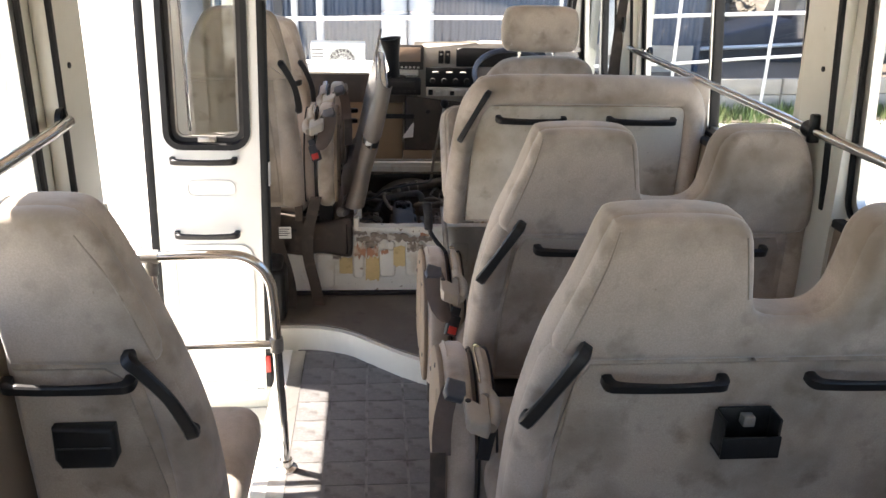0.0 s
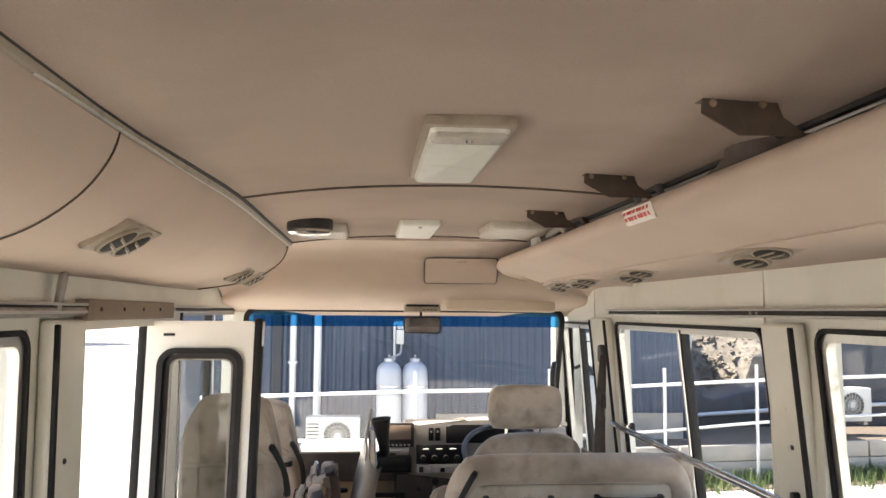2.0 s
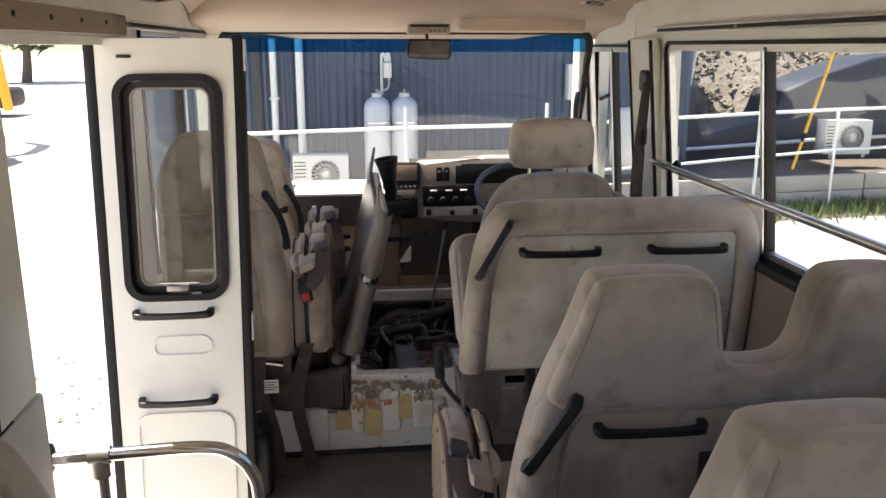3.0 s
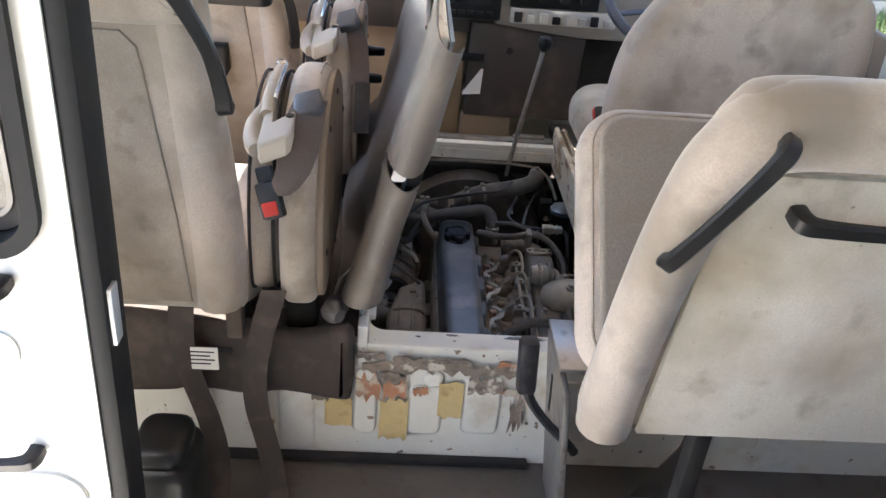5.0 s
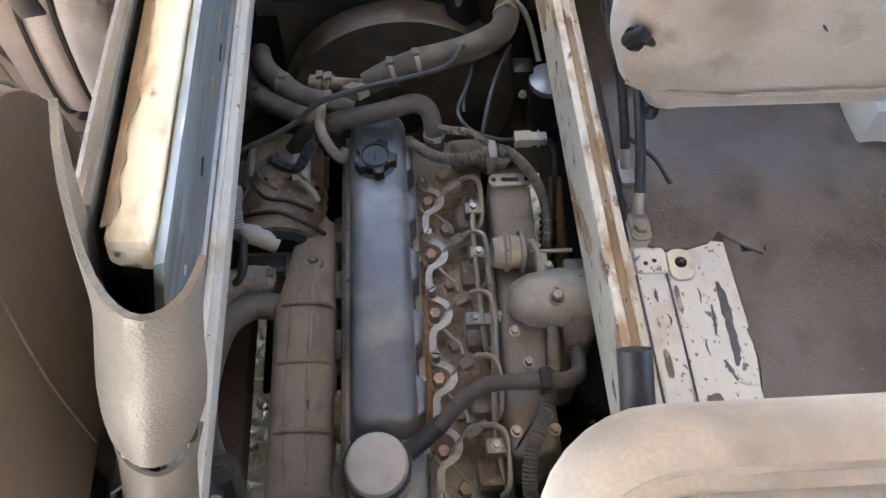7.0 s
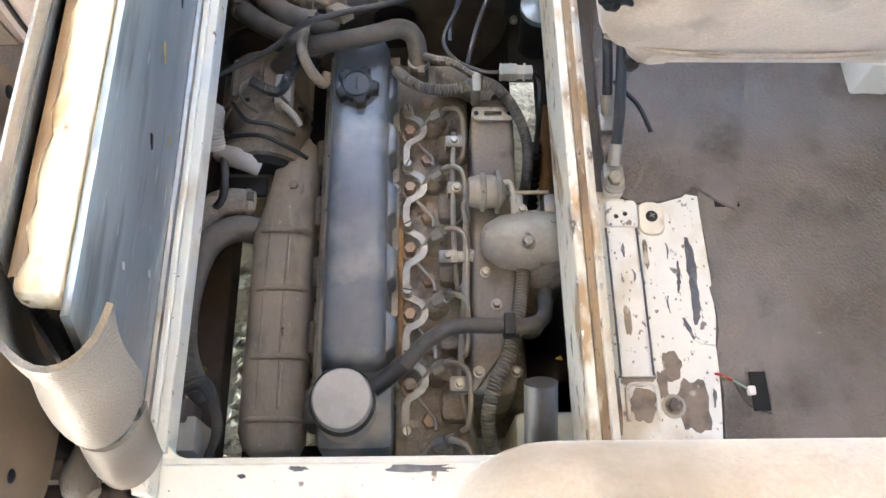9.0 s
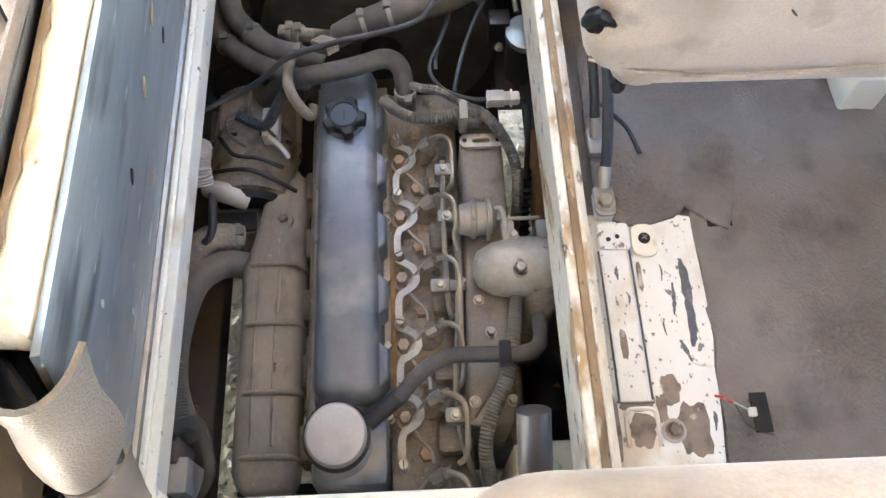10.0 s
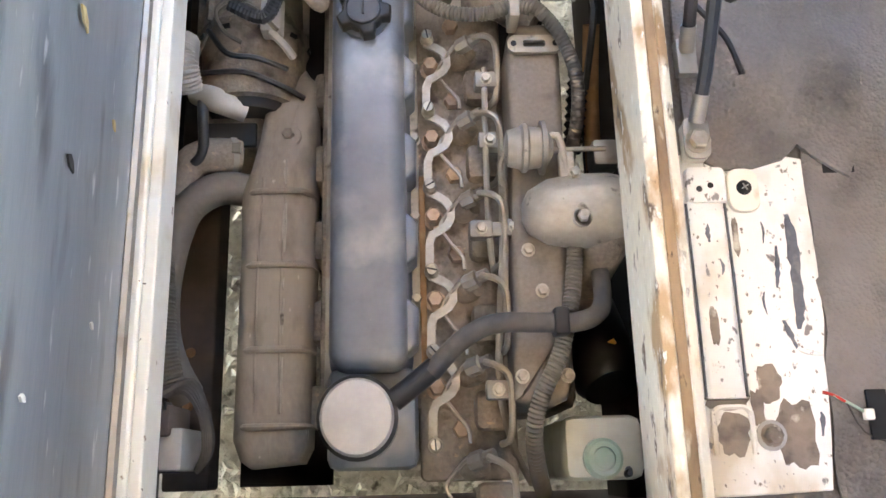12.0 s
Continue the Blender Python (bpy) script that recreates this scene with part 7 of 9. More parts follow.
for k in range(3):
    part("slider", boxed(0.095 + 0.075 * k, 0.13 + 0.075 * k, 4.482, 4.495, 0.768, 0.775, bev=0.002), KEYCAPS, sw)
for k in range(4):
    part("knob", lathe([(0.016, 0), (0.014, -0.02)], (0.098 + 0.062 * k, 4.494, 0.725), axis="y", seg=14), DARKTRIM, sw)
ks = part("key_panel", boxed(0.065, 0.39, 4.492, 4.512, 0.642, 0.688, bev=0.004), KEYCAPS, da)
for k in range(8):
    part("switch_key", boxed(0.076 + 0.039 * k, 0.10 + 0.039 * k, 4.482, 4.494, 0.648, 0.678 - 0.008 * (k % 2), bev=0.002), KEYCAPS if k % 3 else BLACK, ks)
for k in range(2):
    r_ = part("rocker_switch", boxed(0.128 + 0.036 * k, 0.156 + 0.036 * k, 4.502, 4.518, 0.815, 0.885, bev=0.004), BLACK, da)
    part("symbol", boxed(0.136 + 0.036 * k, 0.148 + 0.036 * k, 4.500, 4.503, 0.86, 0.87), KEYCAPS, r_)
rd = part("radio", boxed(-0.17, 0.035, 4.492, 4.55, 0.645, 0.735, bev=0.006), BLACK, da, "black car radio")
for k in range(6):
    part("radio_key", boxed(-0.15 + 0.028 * k, -0.13 + 0.028 * k, 4.488, 4.493, 0.66, 0.672, bev=0.001), DARKTRIM, rd)
part("radio_face", boxed(-0.13, 0.0, 4.489, 4.493, 0.69, 0.72, bev=0.001), DARKTRIM, rd)
sc = part("screen_unit", turned_box((0.185, 0.04, 0.13), Matrix.Translation((-0.045, 4.52, 0.845)) @ pose(0, 0, 0, -8, 0, 0), 0.006), DARKTRIM, da, "black screen unit on the dash")
part("screen", turned_box((0.15, 0.006, 0.075), Matrix.Translation((-0.045, 4.498, 0.862)) @ pose(0, 0, 0, -8, 0, 0), 0.002), SCREEN, sc)
for k in range(7):
    part("screen_key", boxed(-0.12 + 0.022 * k, -0.107 + 0.022 * k, 4.488, 4.498, 0.79, 0.80, bev=0.001), KEYCAPS, sc)
part("vent_slot", boxed(-0.16, 0.0, 4.492, 4.505, 0.515, 0.54, bev=0.003), BLACK, da)
part("paper_tag", prism([(-0.066, 0.405), (-0.004, 0.411), (0.0, 0.492), (-0.008, 0.492)], XZ(4.4965), 0.002), PAPER, da, "white triangular paper tag")
part("keyhole", lathe([(0.012, 0), (0.012, -0.004)], (0.075, 4.499, 0.555), axis="y", seg=12), BLACK, da)
st = thing("steering_gear", (0.50, 4.28, 0.74), "dark blue grey steering wheel on its column", "steering gear")
sm = Matrix.Translation((0.505, 4.285, 0.79)) @ pose(0, 0, 0, 32, 0, 0)
WHEEL = mat("blue grey wheel rim", (0.05, 0.06, 0.085), 0.35, grain=(60, 0.1), bump=(200, 0.05))
ringp = [sm @ Vector((0.205 * math.cos(2 * math.pi * k / 40), 0.205 * math.sin(2 * math.pi * k / 40), 0)) for k in range(41)]
part("rim", tube(ringp, 0.0145, 10, 1), WHEEL, st)
for a in (-20, 200, 90 + 180):
    part("spoke", tube([sm @ Vector((0.2 * math.cos(radians(a)), 0.2 * math.sin(radians(a)), 0)), sm @ Vector((0.03 * math.cos(radians(a)), 0.03 * math.sin(radians(a)), -0.03))], 0.014, 8, 1, flat=0.5), WHEEL, st)
part("hub", lathe([(0.06, -0.05), (0.06, -0.02), (0.045, -0.01)], sm.translation, seg=18, m=sm.to_3x3().to_4x4()), BLACK, st)
part("column", tube([sm @ Vector((0, 0, -0.04)), (0.505, 4.42, 0.62), (0.505, 4.62, 0.40)], 0.028, 10, 2), BLACK, st)
gl = thing("gear_lever", (0.12, 4.33, 0.18), "black gear lever with round knob", "gear lever")
part("stick", tube([(0.085, 4.33, 0.19), (0.096, 4.312, 0.30), (0.115, 4.305, 0.43), (0.148, 4.312, 0.615)], 0.007, 8, 5), STEEL, gl)
part("knob", lathe([(0.008, -0.02), (0.02, -0.008), (0.023, 0.006), (0.016, 0.022), (0.005, 0.026)], (0.150, 4.313, 0.632), seg=14), BLACK, gl)
part("gaiter", lathe([(0.05, 0), (0.042, 0.02), (0.025, 0.03), (0.016, 0.05)], (0.085, 4.345, 0.181), seg=16), RUBBER, gl)
om = thing("wing_mirror", (1.12, 4.62, 0.9), "tall grey wing mirror outside the driver's window", "wing mirror")
part("shell", puff(rrect(1.04, 1.20, 0.86, 1.16, 0.04), XZ(4.60), 0.06, 0.02, 3), GALV, om)
part("arm", tube([(0.99, 4.66, 1.2), (1.06, 4.64, 1.22), (1.12, 4.63, 1.10)], 0.010, 8, 3), BLACK, om)
am = thing("pillar_grab", (0.83, 4.5, 1.1), "black moulded grab handle on the windscreen pillar", "grab handle")
part("grip", tube([(0.84, 4.55, 1.02), (0.825, 4.50, 1.06), (0.822, 4.49, 1.18), (0.84, 4.53, 1.24)], 0.016, 10, 4), BLACK, am)

# ---- engine and what lies round it in the bay ----
before_bay = set(bpy.data.objects)
en = thing("engine", (-0.05, 3.65, -0.30), "dusty six cylinder diesel engine with blue grey rocker cover", "engine")
bm = boxed(-0.15, 0.10, 3.36, 4.02, -0.40, 0.06, bev=0.012)
box(bm, -0.15, 0.02, 3.40, 3.99, 0.06, 0.125, bev=0.008)
part("block", bm, DUSTY, en)
part("head", boxed(-0.02, 0.105, 3.315, 4.005, 0.05, 0.128, bev=0.008), DUSTY, en)
# rocker cover: rounded tub with lobes along its lower edge
RCX0, RCX1, RCY0, RCY1 = -0.130, -0.032, 3.442, 4.004
rows = []
for inset_, z in ((-0.008, 0.128), (-0.004, 0.135), (0.0, 0.15), (0.0, 0.19), (0.003, 0.206), (0.010, 0.214), (0.022, 0.2165)):
    rows.append([(u, v, z) for u, v in rrect(RCX0 + inset_, RCX1 - inset_, RCY0 + inset_, RCY1 - inset_, 0.022 if inset_ < 0.02 else 0.012, 5)])
bm = bmesh.new()
rings = [[bm.verts.new(q) for q in row] for row in rows]
for a, b in zip(rings, rings[1:]):
    for k in range(len(a)):
        bm.faces.new((a[k], a[(k + 1) % len(a)], b[(k + 1) % len(a)], b[k]))
bm.faces.new(rings[-1])
cover = part("rocker_cover", bm, ROCKER, en, "blue grey dusty rocker cover")
for k in range(5):
    y = 3.925 - 0.107 * k
    part("lobe", puff([(RCX1 - 0.004, y - 0.040), (RCX1 + 0.012, y - 0.026), (RCX1 + 0.014, y + 0.018), (RCX1 - 0.004, y + 0.034)], XY(0.13), 0.066 - 0.004 * (k == 0), 0.008, 3), ROCKER, cover)
part("flange", boxed(RCX0 - 0.012, RCX1 + 0.016, RCY0 - 0.012, RCY1 + 0.012, 0.124, 0.133, bev=0.002), ALLOY, en)
part("rusty_edge", boxed(RCX1 + 0.0155, RCX1 + 0.024, 3.43, 3.70, 0.126, 0.138, bev=0.002), RUSTY, en)
for k in range(5):
    y = 3.859 - 0.1075 * k
    part("flange_bolt", hexbolt((-0.021, y, 0.133), 0.0062, 0.014), BOLT, en)
# oil filler cap with five lobes
cap = []
for k in range(60):
    a = 2 * math.pi * k / 60
    r = 0.0325 + 0.0048 * max(-1.0, min(1.0, 2.6 * math.cos(5 * a + 0.5)))
    cap.append((-0.085 + r * math.cos(a), 3.892 + r * math.sin(a)))
oc = part("oil_cap", puff(cap, XY(0.214), 0.022, 0.004, 3), BLACK, en, "black lobed oil filler cap")
part("cap_disc", lathe([(0.024, 0.0), (0.024, 0.004), (0.022, 0.0045), (0.021, 0.0015), (0.002, 0.0015)], (-0.085, 3.892, 0.235), seg=24), BELTBOX, oc)
part("cap_mark", boxed(-0.0865, -0.0835, 3.882, 3.902, 0.2365, 0.2382, bev=0.0005), DARKTRIM, oc)
part("cap_neck", lathe([(0.034, -0.01), (0.034, 0.004)], (-0.085, 3.892, 0.2155), seg=24), ROCKER, oc)
# breather
br = part("breather", lathe([(0.046, -0.10), (0.046, -0.012), (0.043, -0.008), (0.043, 0.0), (0.040, 0.004), (0.037, 0.0045), (0.002, 0.003)], (-0.092, 3.387, 0.233), seg=32), CAPGREY, en, "grey round breather cap")
part("breather_ring", lathe([(0.0475, -0.016), (0.0475, -0.008), (0.044, -0.008)], (-0.092, 3.387, 0.233), seg=32), DARKTRIM, br)
part("breather_base", boxed(-0.135, -0.022, 3.33, 3.45, 0.06, 0.165, bev=0.014), ROCKER, en)
part("breather_spout", tube([(-0.05, 3.405, 0.215), (-0.022, 3.425, 0.218), (0.0, 3.442, 0.22)], 0.013, 12, 3), HOSEBLACK, en)
# wavy leak-off bracket with its bolts, and injectors
stud_y = [3.891, 3.786, 3.679, 3.568, 3.468, 3.357]
way = []
for a, b in zip(stud_y, stud_y[1:]):
    k = (a - b) / 0.1067
    way += [(u, a - w * k) for u, w in ((-0.004, -0.003), (-0.002, 0.006), (0.009, 0.0105), (0.020, 0.017), (0.0265, 0.027), (0.0265, 0.038), (0.021, 0.048), (0.011, 0.0545), (0.001, 0.060), (-0.003, 0.070), (-0.0035, 0.090))]
way = [Vector((u, v, 0.150)) for u, v in way + [(-0.004, stud_y[-1])]]
rows = []
for k, q in enumerate(way):
    d = (way[min(k + 1, len(way) - 1)] - way[max(k - 1, 0)]).normalized()
    e = Vector((-d.y, d.x, 0)) * 0.0054
    rows.append([tuple(q - e), tuple(q + e)])
part("leak_off_bracket", sheet(rows, 0.004), LEAKSTEEL, en, "scalloped flat steel leak-off strip")
for y in stud_y:
    s = part("slotted_stud", lathe([(0.0095, 0.0), (0.0095, 0.006), (0.0075, 0.008), (0.0078, 0.019), (0.0065, 0.021)], (-0.001, y, 0.146), seg=14), BOLT, en)
    part("slot", turned_box((0.013, 0.0018, 0.0012), Matrix.Translation((-0.001, y, 0.1673)) @ pose(0, 0, 0, 0, 0, 35 * y * 10)), DARKTRIM, s)
for k, y in enumerate((3.853, 3.748, 3.641, 3.533, 3.425)):
    part("head_bolt", hexbolt((0.003, y, 0.132), 0.0105, 0.026), COPPER, en)
for y in (3.92, 3.808, 3.702, 3.594, 3.485, 3.376):
    part("head_bolt", hexbolt((0.033, y, 0.118), 0.0115, 0.022), COPPER, en)
inj_y = [3.876, 3.767, 3.659, 3.553, 3.448, 3.339]
for k, y in enumerate(inj_y):
    tip = pose(0, 0, 0, 0, 62, 18)
    nut = part("injector", lathe([(0.0085, -0.014), (0.0085, -0.010), (0.0115, -0.010), (0.0115, 0.006), (0.008, 0.008), (0.0075, 0.022)], (0.052, y, 0.165), seg=8, m=tip), GASKET, en, "fuel injector union")
    part("injector_body", lathe([(0.015, 0), (0.014, 0.03), (0.010, 0.045)], (0.036, y - 0.008, 0.115), seg=12, m=pose(0, 0, 0, 0, 30, 0)), DUSTY, nut)
    part("leak_pipe", tube([(0.040, y + 0.004, 0.160), (0.020, y - 0.016, 0.146), (0.012, y - 0.032, 0.144), (0.024, y - 0.052, 0.146), (0.040, y - 0.072, 0.15), (0.042, y - 0.09, 0.155)], 0.0026, 6, 5), PIPE, en)
    part("port_casting", boxed(0.05, 0.10, y - 0.075, y - 0.026, 0.10, 0.150, bev=0.010), DUSTY, en)
    line = [(0.062, y + 0.003, 0.178), (0.078, y - 0.005, 0.196), (0.090, y - 0.018, 0.198), (0.093, y - 0.05, 0.19), (0.090, y - 0.085, 0.182), (0.080, y - 0.092, 0.165)]
    part("injector_pipe", tube(line, 0.0042, 8, 5), PIPE, en)
part("long_pipe", tube([(0.076, 3.83, 0.185), (0.073, 3.72, 0.188), (0.074, 3.60, 0.182), (0.082, 3.56, 0.15)], 0.0042, 8, 4), PIPE, en)
part("long_pipe", tube([(0.098, 3.73, 0.19), (0.094, 3.60, 0.185), (0.092, 3.51, 0.18), (0.115, 3.45, 0.16), (0.123, 3.425, 0.14)], 0.0048, 8, 5), PIPE, en)
part("long_pipe", tube([(0.094, 3.70, 0.186), (0.090, 3.58, 0.18), (0.080, 3.44, 0.17), (0.095, 3.36, 0.14), (0.125, 3.31, 0.08)], 0.0048, 8, 5), PIPE, en)
for x, y in ((0.077, 3.812), (0.079, 3.728), (0.063, 3.612), (0.106, 3.613), (0.077, 3.417)):
    c = part("pipe_clamp", boxed(x - 0.015, x + 0.015, y - 0.011, y + 0.011, 0.17, 0.192, bev=0.003), GASKET, en)
    part("screw", hexbolt((x, y, 0.192), 0.006, 0.007), BOLT, c)
part("clamp_bar", boxed(0.06, 0.118, 3.604, 3.622, 0.176, 0.186, bev=0.002), GASKET, en)
# exhaust heat shield
sh = [(-0.168, 3.868), (-0.174, 3.872), (-0.182, 3.886), (-0.214, 3.848), (-0.238, 3.819), (-0.243, 3.772), (-0.254, 3.727), (-0.266, 3.69), (-0.264, 3.60), (-0.265, 3.37), (-0.255, 3.345), (-0.24, 3.335), (-0.175, 3.34), (-0.165, 3.36), (-0.163, 3.60), (-0.164, 3.855)]
shield = part("heat_shield", puff(sh, lambda u, v, d: (u, v, 0.02 + d * (1.0 - 0.25 * max(0, (v - 3.78)) / 0.1)), 0.092, 0.022, 4, swell=0.004), SHIELD, en, "dusty ribbed exhaust heat shield")
for y in (3.690, 3.590, 3.480, 3.385):
    part("rib", tube([(-0.262, y, 0.075), (-0.25, y, 0.106), (-0.235, y, 0.115), (-0.19, y, 0.115), (-0.172, y, 0.106), (-0.164, y, 0.075)], 0.0045, 8, 4), SHIELD, shield)
for x in (-0.232, -0.200):
    part("crease", tube([(x, 3.71, 0.1145), (x - 0.004, 3.55, 0.1155), (x - 0.002, 3.40, 0.1145)], 0.0018, 5, 4), SHIELD, shield)
for y0, y1, w in ((3.735, 3.700, 0.0030), (3.672, 3.606, 0.0036), (3.572, 3.556, 0.0020), (3.545, 3.498, 0.0030), (3.470, 3.400, 0.0034)):
    part("weld_streak", tube([(-0.200, y0, 0.1160), (-0.2012, (y0 + y1) / 2, 0.1168), (-0.2005, y1, 0.1160)], [w * 0.5, w, w * 0.4], 6, 3), ALLOY, shield, "pale worn streak along the crease")
part("bolt", hexbolt((-0.200, 3.772, 0.105), 0.0085, 0.014), DUSTY, shield)
part("bolt_pan", lathe([(0.018, 0), (0.016, 0.004)], (-0.200, 3.772, 0.103), seg=16), SHIELD, shield)
for y in (3.85, 3.74, 3.63, 3.52, 3.41):
    part("exhaust_port", boxed(-0.168, -0.142, y - 0.028, y + 0.028, 0.0, 0.085, bev=0.008), DUSTY, en)
# intake side
part("intake_cover", puff([tuple(q[:2]) for q in soft([(0.108, 3.87, 0), (0.14, 3.885, 0), (0.174, 3.87, 0), (0.176, 3.75, 0), (0.172, 3.60, 0), (0.165, 3.43, 0), (0.15, 3.40, 0), (0.10, 3.40, 0), (0.095, 3.43, 0), (0.102, 3.60, 0), (0.106, 3.75, 0)], 3, True)], XY(0.06), 0.145, 0.012, 3), INTAKE, en, "dusty intake manifold casting")
bk = part("lift_bracket", ring_slab(rrect(0.106, 0.178, 3.838, 3.862, 0.010), rrect(0.127, 0.157, 3.845, 3.855, 0.003), XY(0.206), 0.008), ALLOY, en)
for x in (0.114, 0.170):
    part("hole", lathe([(0.004, 0), (0.004, 0.001)], (x, 3.85, 0.214), seg=10), BLACK, bk)
part("intake_pipe", tube([(0.05, 3.945, 0.16), (0.10, 3.94, 0.165), (0.15, 3.905, 0.165)], 0.026, 14, 4), DUSTY, en)
# air duct dome and butterfly actuator
prof = [(0.012, -0.125), (0.026, -0.118), (0.039, -0.095), (0.045, -0.06), (0.046, -0.02), (0.042, 0.0), (0.042, 0.05)]
dome = part("air_duct", lathe(prof, (0.238, 3.622, 0.222), axis="x", seg=26), ALLOY, en, "pale cast air intake dome")
part("duct_boss", lathe([(0.012, 0), (0.012, 0.008)], (0.180, 3.603, 0.258), seg=14), ALLOY, dome)
part("bolt", hexbolt((0.180, 3.603, 0.264), 0.0075, 0.010), BOLT, dome)
part("bolt", hexbolt((0.176, 3.66, 0.252), 0.006, 0.010), BOLT, dome)
part("duct_elbow", tube([(0.225, 3.615, 0.22), (0.215, 3.59, 0.20), (0.205, 3.56, 0.14), (0.205, 3.55, 0.04)], [0.040, 0.034, 0.028, 0.026], 14, 4), DUSTY, en)
ac = part("vacuum_actuator", lathe([(0.012, -0.035), (0.022, -0.032), (0.026, -0.016), (0.030, -0.013), (0.030, -0.008), (0.026, -0.005), (0.024, 0.018), (0.010, 0.026)], (0.128, 3.70, 0.232), axis="x", seg=22), ALLOY, en, "round vacuum actuator")
part("flange", lathe([(0.033, -0.002), (0.033, 0.003)], (0.140, 3.70, 0.232), axis="x", seg=22), GASKET, ac)
part("rod", tube([(0.15, 3.695, 0.238), (0.22, 3.695, 0.240)], 0.0032, 6, 1), PIPE, ac)
part("yoke", tube([(0.145, 3.71, 0.235), (0.160, 3.712, 0.24), (0.166, 3.69, 0.238), (0.168, 3.665, 0.235)], 0.005, 8, 3), ALLOY, ac)
part("lever", boxed(0.160, 0.180, 3.650, 3.695, 0.225, 0.24, bev=0.004), ALLOY, ac)
part("vacuum_pipe", tube([(0.10, 3.70, 0.228), (0.088, 3.685, 0.218), (0.094, 3.665, 0.20)], 0.0045, 8, 4), PIPE, ac)
# injection pump and lower right castings
part("fuel_pump", boxed(0.10, 0.20, 3.40, 3.60, -0.16, 0.05, bev=0.02), DUSTY, en)
part("oil_filter", lathe([(0.048, -0.10), (0.05, -0.09), (0.05, 0.02), (0.04, 0.035)], (0.245, 3.46, 0.02), axis="z", seg=22, m=pose(0, 0, 0, 60, 20, 0)), BLACK, en, "black spin-on oil filter")
for x, y in ((0.105, 3.43), (0.16, 3.43), (0.135, 3.53), (0.12, 3.58)):
    part("cover_bolt", hexbolt((x, y, 0.205), 0.0065, 0.010), BOLT, en)
part("fan_housing", lathe([(0.07, -0.03), (0.075, 0.0), (0.06, 0.03)], (-0.05, 4.03, 0.0), axis="y", seg=24), DUSTY, en)

# hoses and wiring
def hose(name, pts, r, m, label, category="hose", n=5, ribs=0.0, clamps=(), seg=12, group="engine hoses"):
    h = thing(name, pts[0], label, category, group)
    part("sleeve", tube(pts, r, seg, n, ribs=ribs, pitch=0.005), m, h)
    for a, b, rr in clamps:
        a, b = Vector(a), Vector(b)
        q = (b - a).to_track_quat("Z", "Y").to_matrix().to_4x4()
        c = part("clamp", lathe([(rr, -0.004), (rr, 0.004)], a, seg=20, m=q), GASKET, h)
        part("clamp_screw", turned_box((0.012, 0.014, 0.010), Matrix.Translation(a + q.to_3x3() @ Vector((0, rr, 0)))), CONDUIT, c)
    return h


hose("breather_hose", [(-0.005, 3.435, 0.222), (0.03, 3.468, 0.232), (0.07, 3.486, 0.240), (0.13, 3.486, 0.242), (0.175, 3.488, 0.235), (0.203, 3.505, 0.22), (0.210, 3.545, 0.20), (0.210, 3.575, 0.18)], 0.0115, HOSE, "black rubber breather hose across the engine")
single("hose_clip", boxed(0.140, 0.158, 3.470, 3.502, 0.226, 0.257, bev=0.004), DARKTRIM, "dark plastic clip round the breather hose", "clip")
hose("wiring_conduit", [(0.178, 3.585, 0.215), (0.172, 3.54, 0.22), (0.163, 3.50, 0.226), (0.148, 3.45, 0.225), (0.125, 3.405, 0.215), (0.116, 3.365, 0.20), (0.124, 3.325, 0.16), (0.14, 3.30, 0.08)], 0.0095, CONDUIT, "dusty corrugated wiring conduit", "conduit", 5, 0.0018, seg=10)
hose("wiring_conduit", [(-0.02, 3.935, 0.21), (0.0, 3.905, 0.225), (0.03, 3.886, 0.23), (0.075, 3.880, 0.236), (0.112, 3.889, 0.24), (0.135, 3.886, 0.238)], 0.0085, CONDUIT, "dusty corrugated wiring conduit", "conduit", 5, 0.0016, seg=10)
hose("wiring_conduit", [(0.118, 3.896, 0.24), (0.145, 3.885, 0.238), (0.175, 3.85, 0.23), (0.195, 3.80, 0.215), (0.196, 3.75, 0.19), (0.188, 3.71, 0.14)], 0.0085, HOSE, "dark corrugated wiring conduit", "conduit", 5, 0.0010, seg=10)
hose("wiring_conduit", [(0.02, 3.948, 0.235), (0.045, 3.932, 0.245), (0.075, 3.922, 0.25), (0.11, 3.90, 0.245)], 0.0065, CONDUIT, "thin corrugated wiring conduit", "conduit", 5, 0.0012, seg=8)
single("conduit_bracket", boxed(0.106, 0.120, 3.868, 3.912, 0.205, 0.252, bev=0.003), GASKET, "flat grey bracket holding the conduit", "bracket")
pl = thing("wire_connector", (0.18, 3.903, 0.235), "grey plastic wiring connector", "connector")
part("socket", boxed(0.155, 0.182, 3.893, 3.914, 0.240, 0.262, bev=0.003), GREYDASH, pl)
part("plug", boxed(0.160, 0.207, 3.895, 3.913, 0.242, 0.259, bev=0.003), CAPGREY, pl)
for x in (0.160, 0.176, 0.199):
    part("collar", boxed(x - 0.008, x - 0.004, 3.893, 3.915, 0.2405, 0.2605, bev=0.001), CAPGREY, pl)
part("lead", tube([(0.155, 3.903, 0.25), (0.12, 3.905, 0.252), (0.08, 3.925, 0.252), (0.06, 3.96, 0.26), (0.085, 4.02, 0.27), (0.10, 4.09, 0.25)], 0.004, 6, 5), HOSEBLACK, pl)
part("lead", tube([(0.206, 3.903, 0.25), (0.222, 3.89, 0.23), (0.222, 3.82, 0.14)], 0.005, 6, 4), HOSEBLACK, pl)
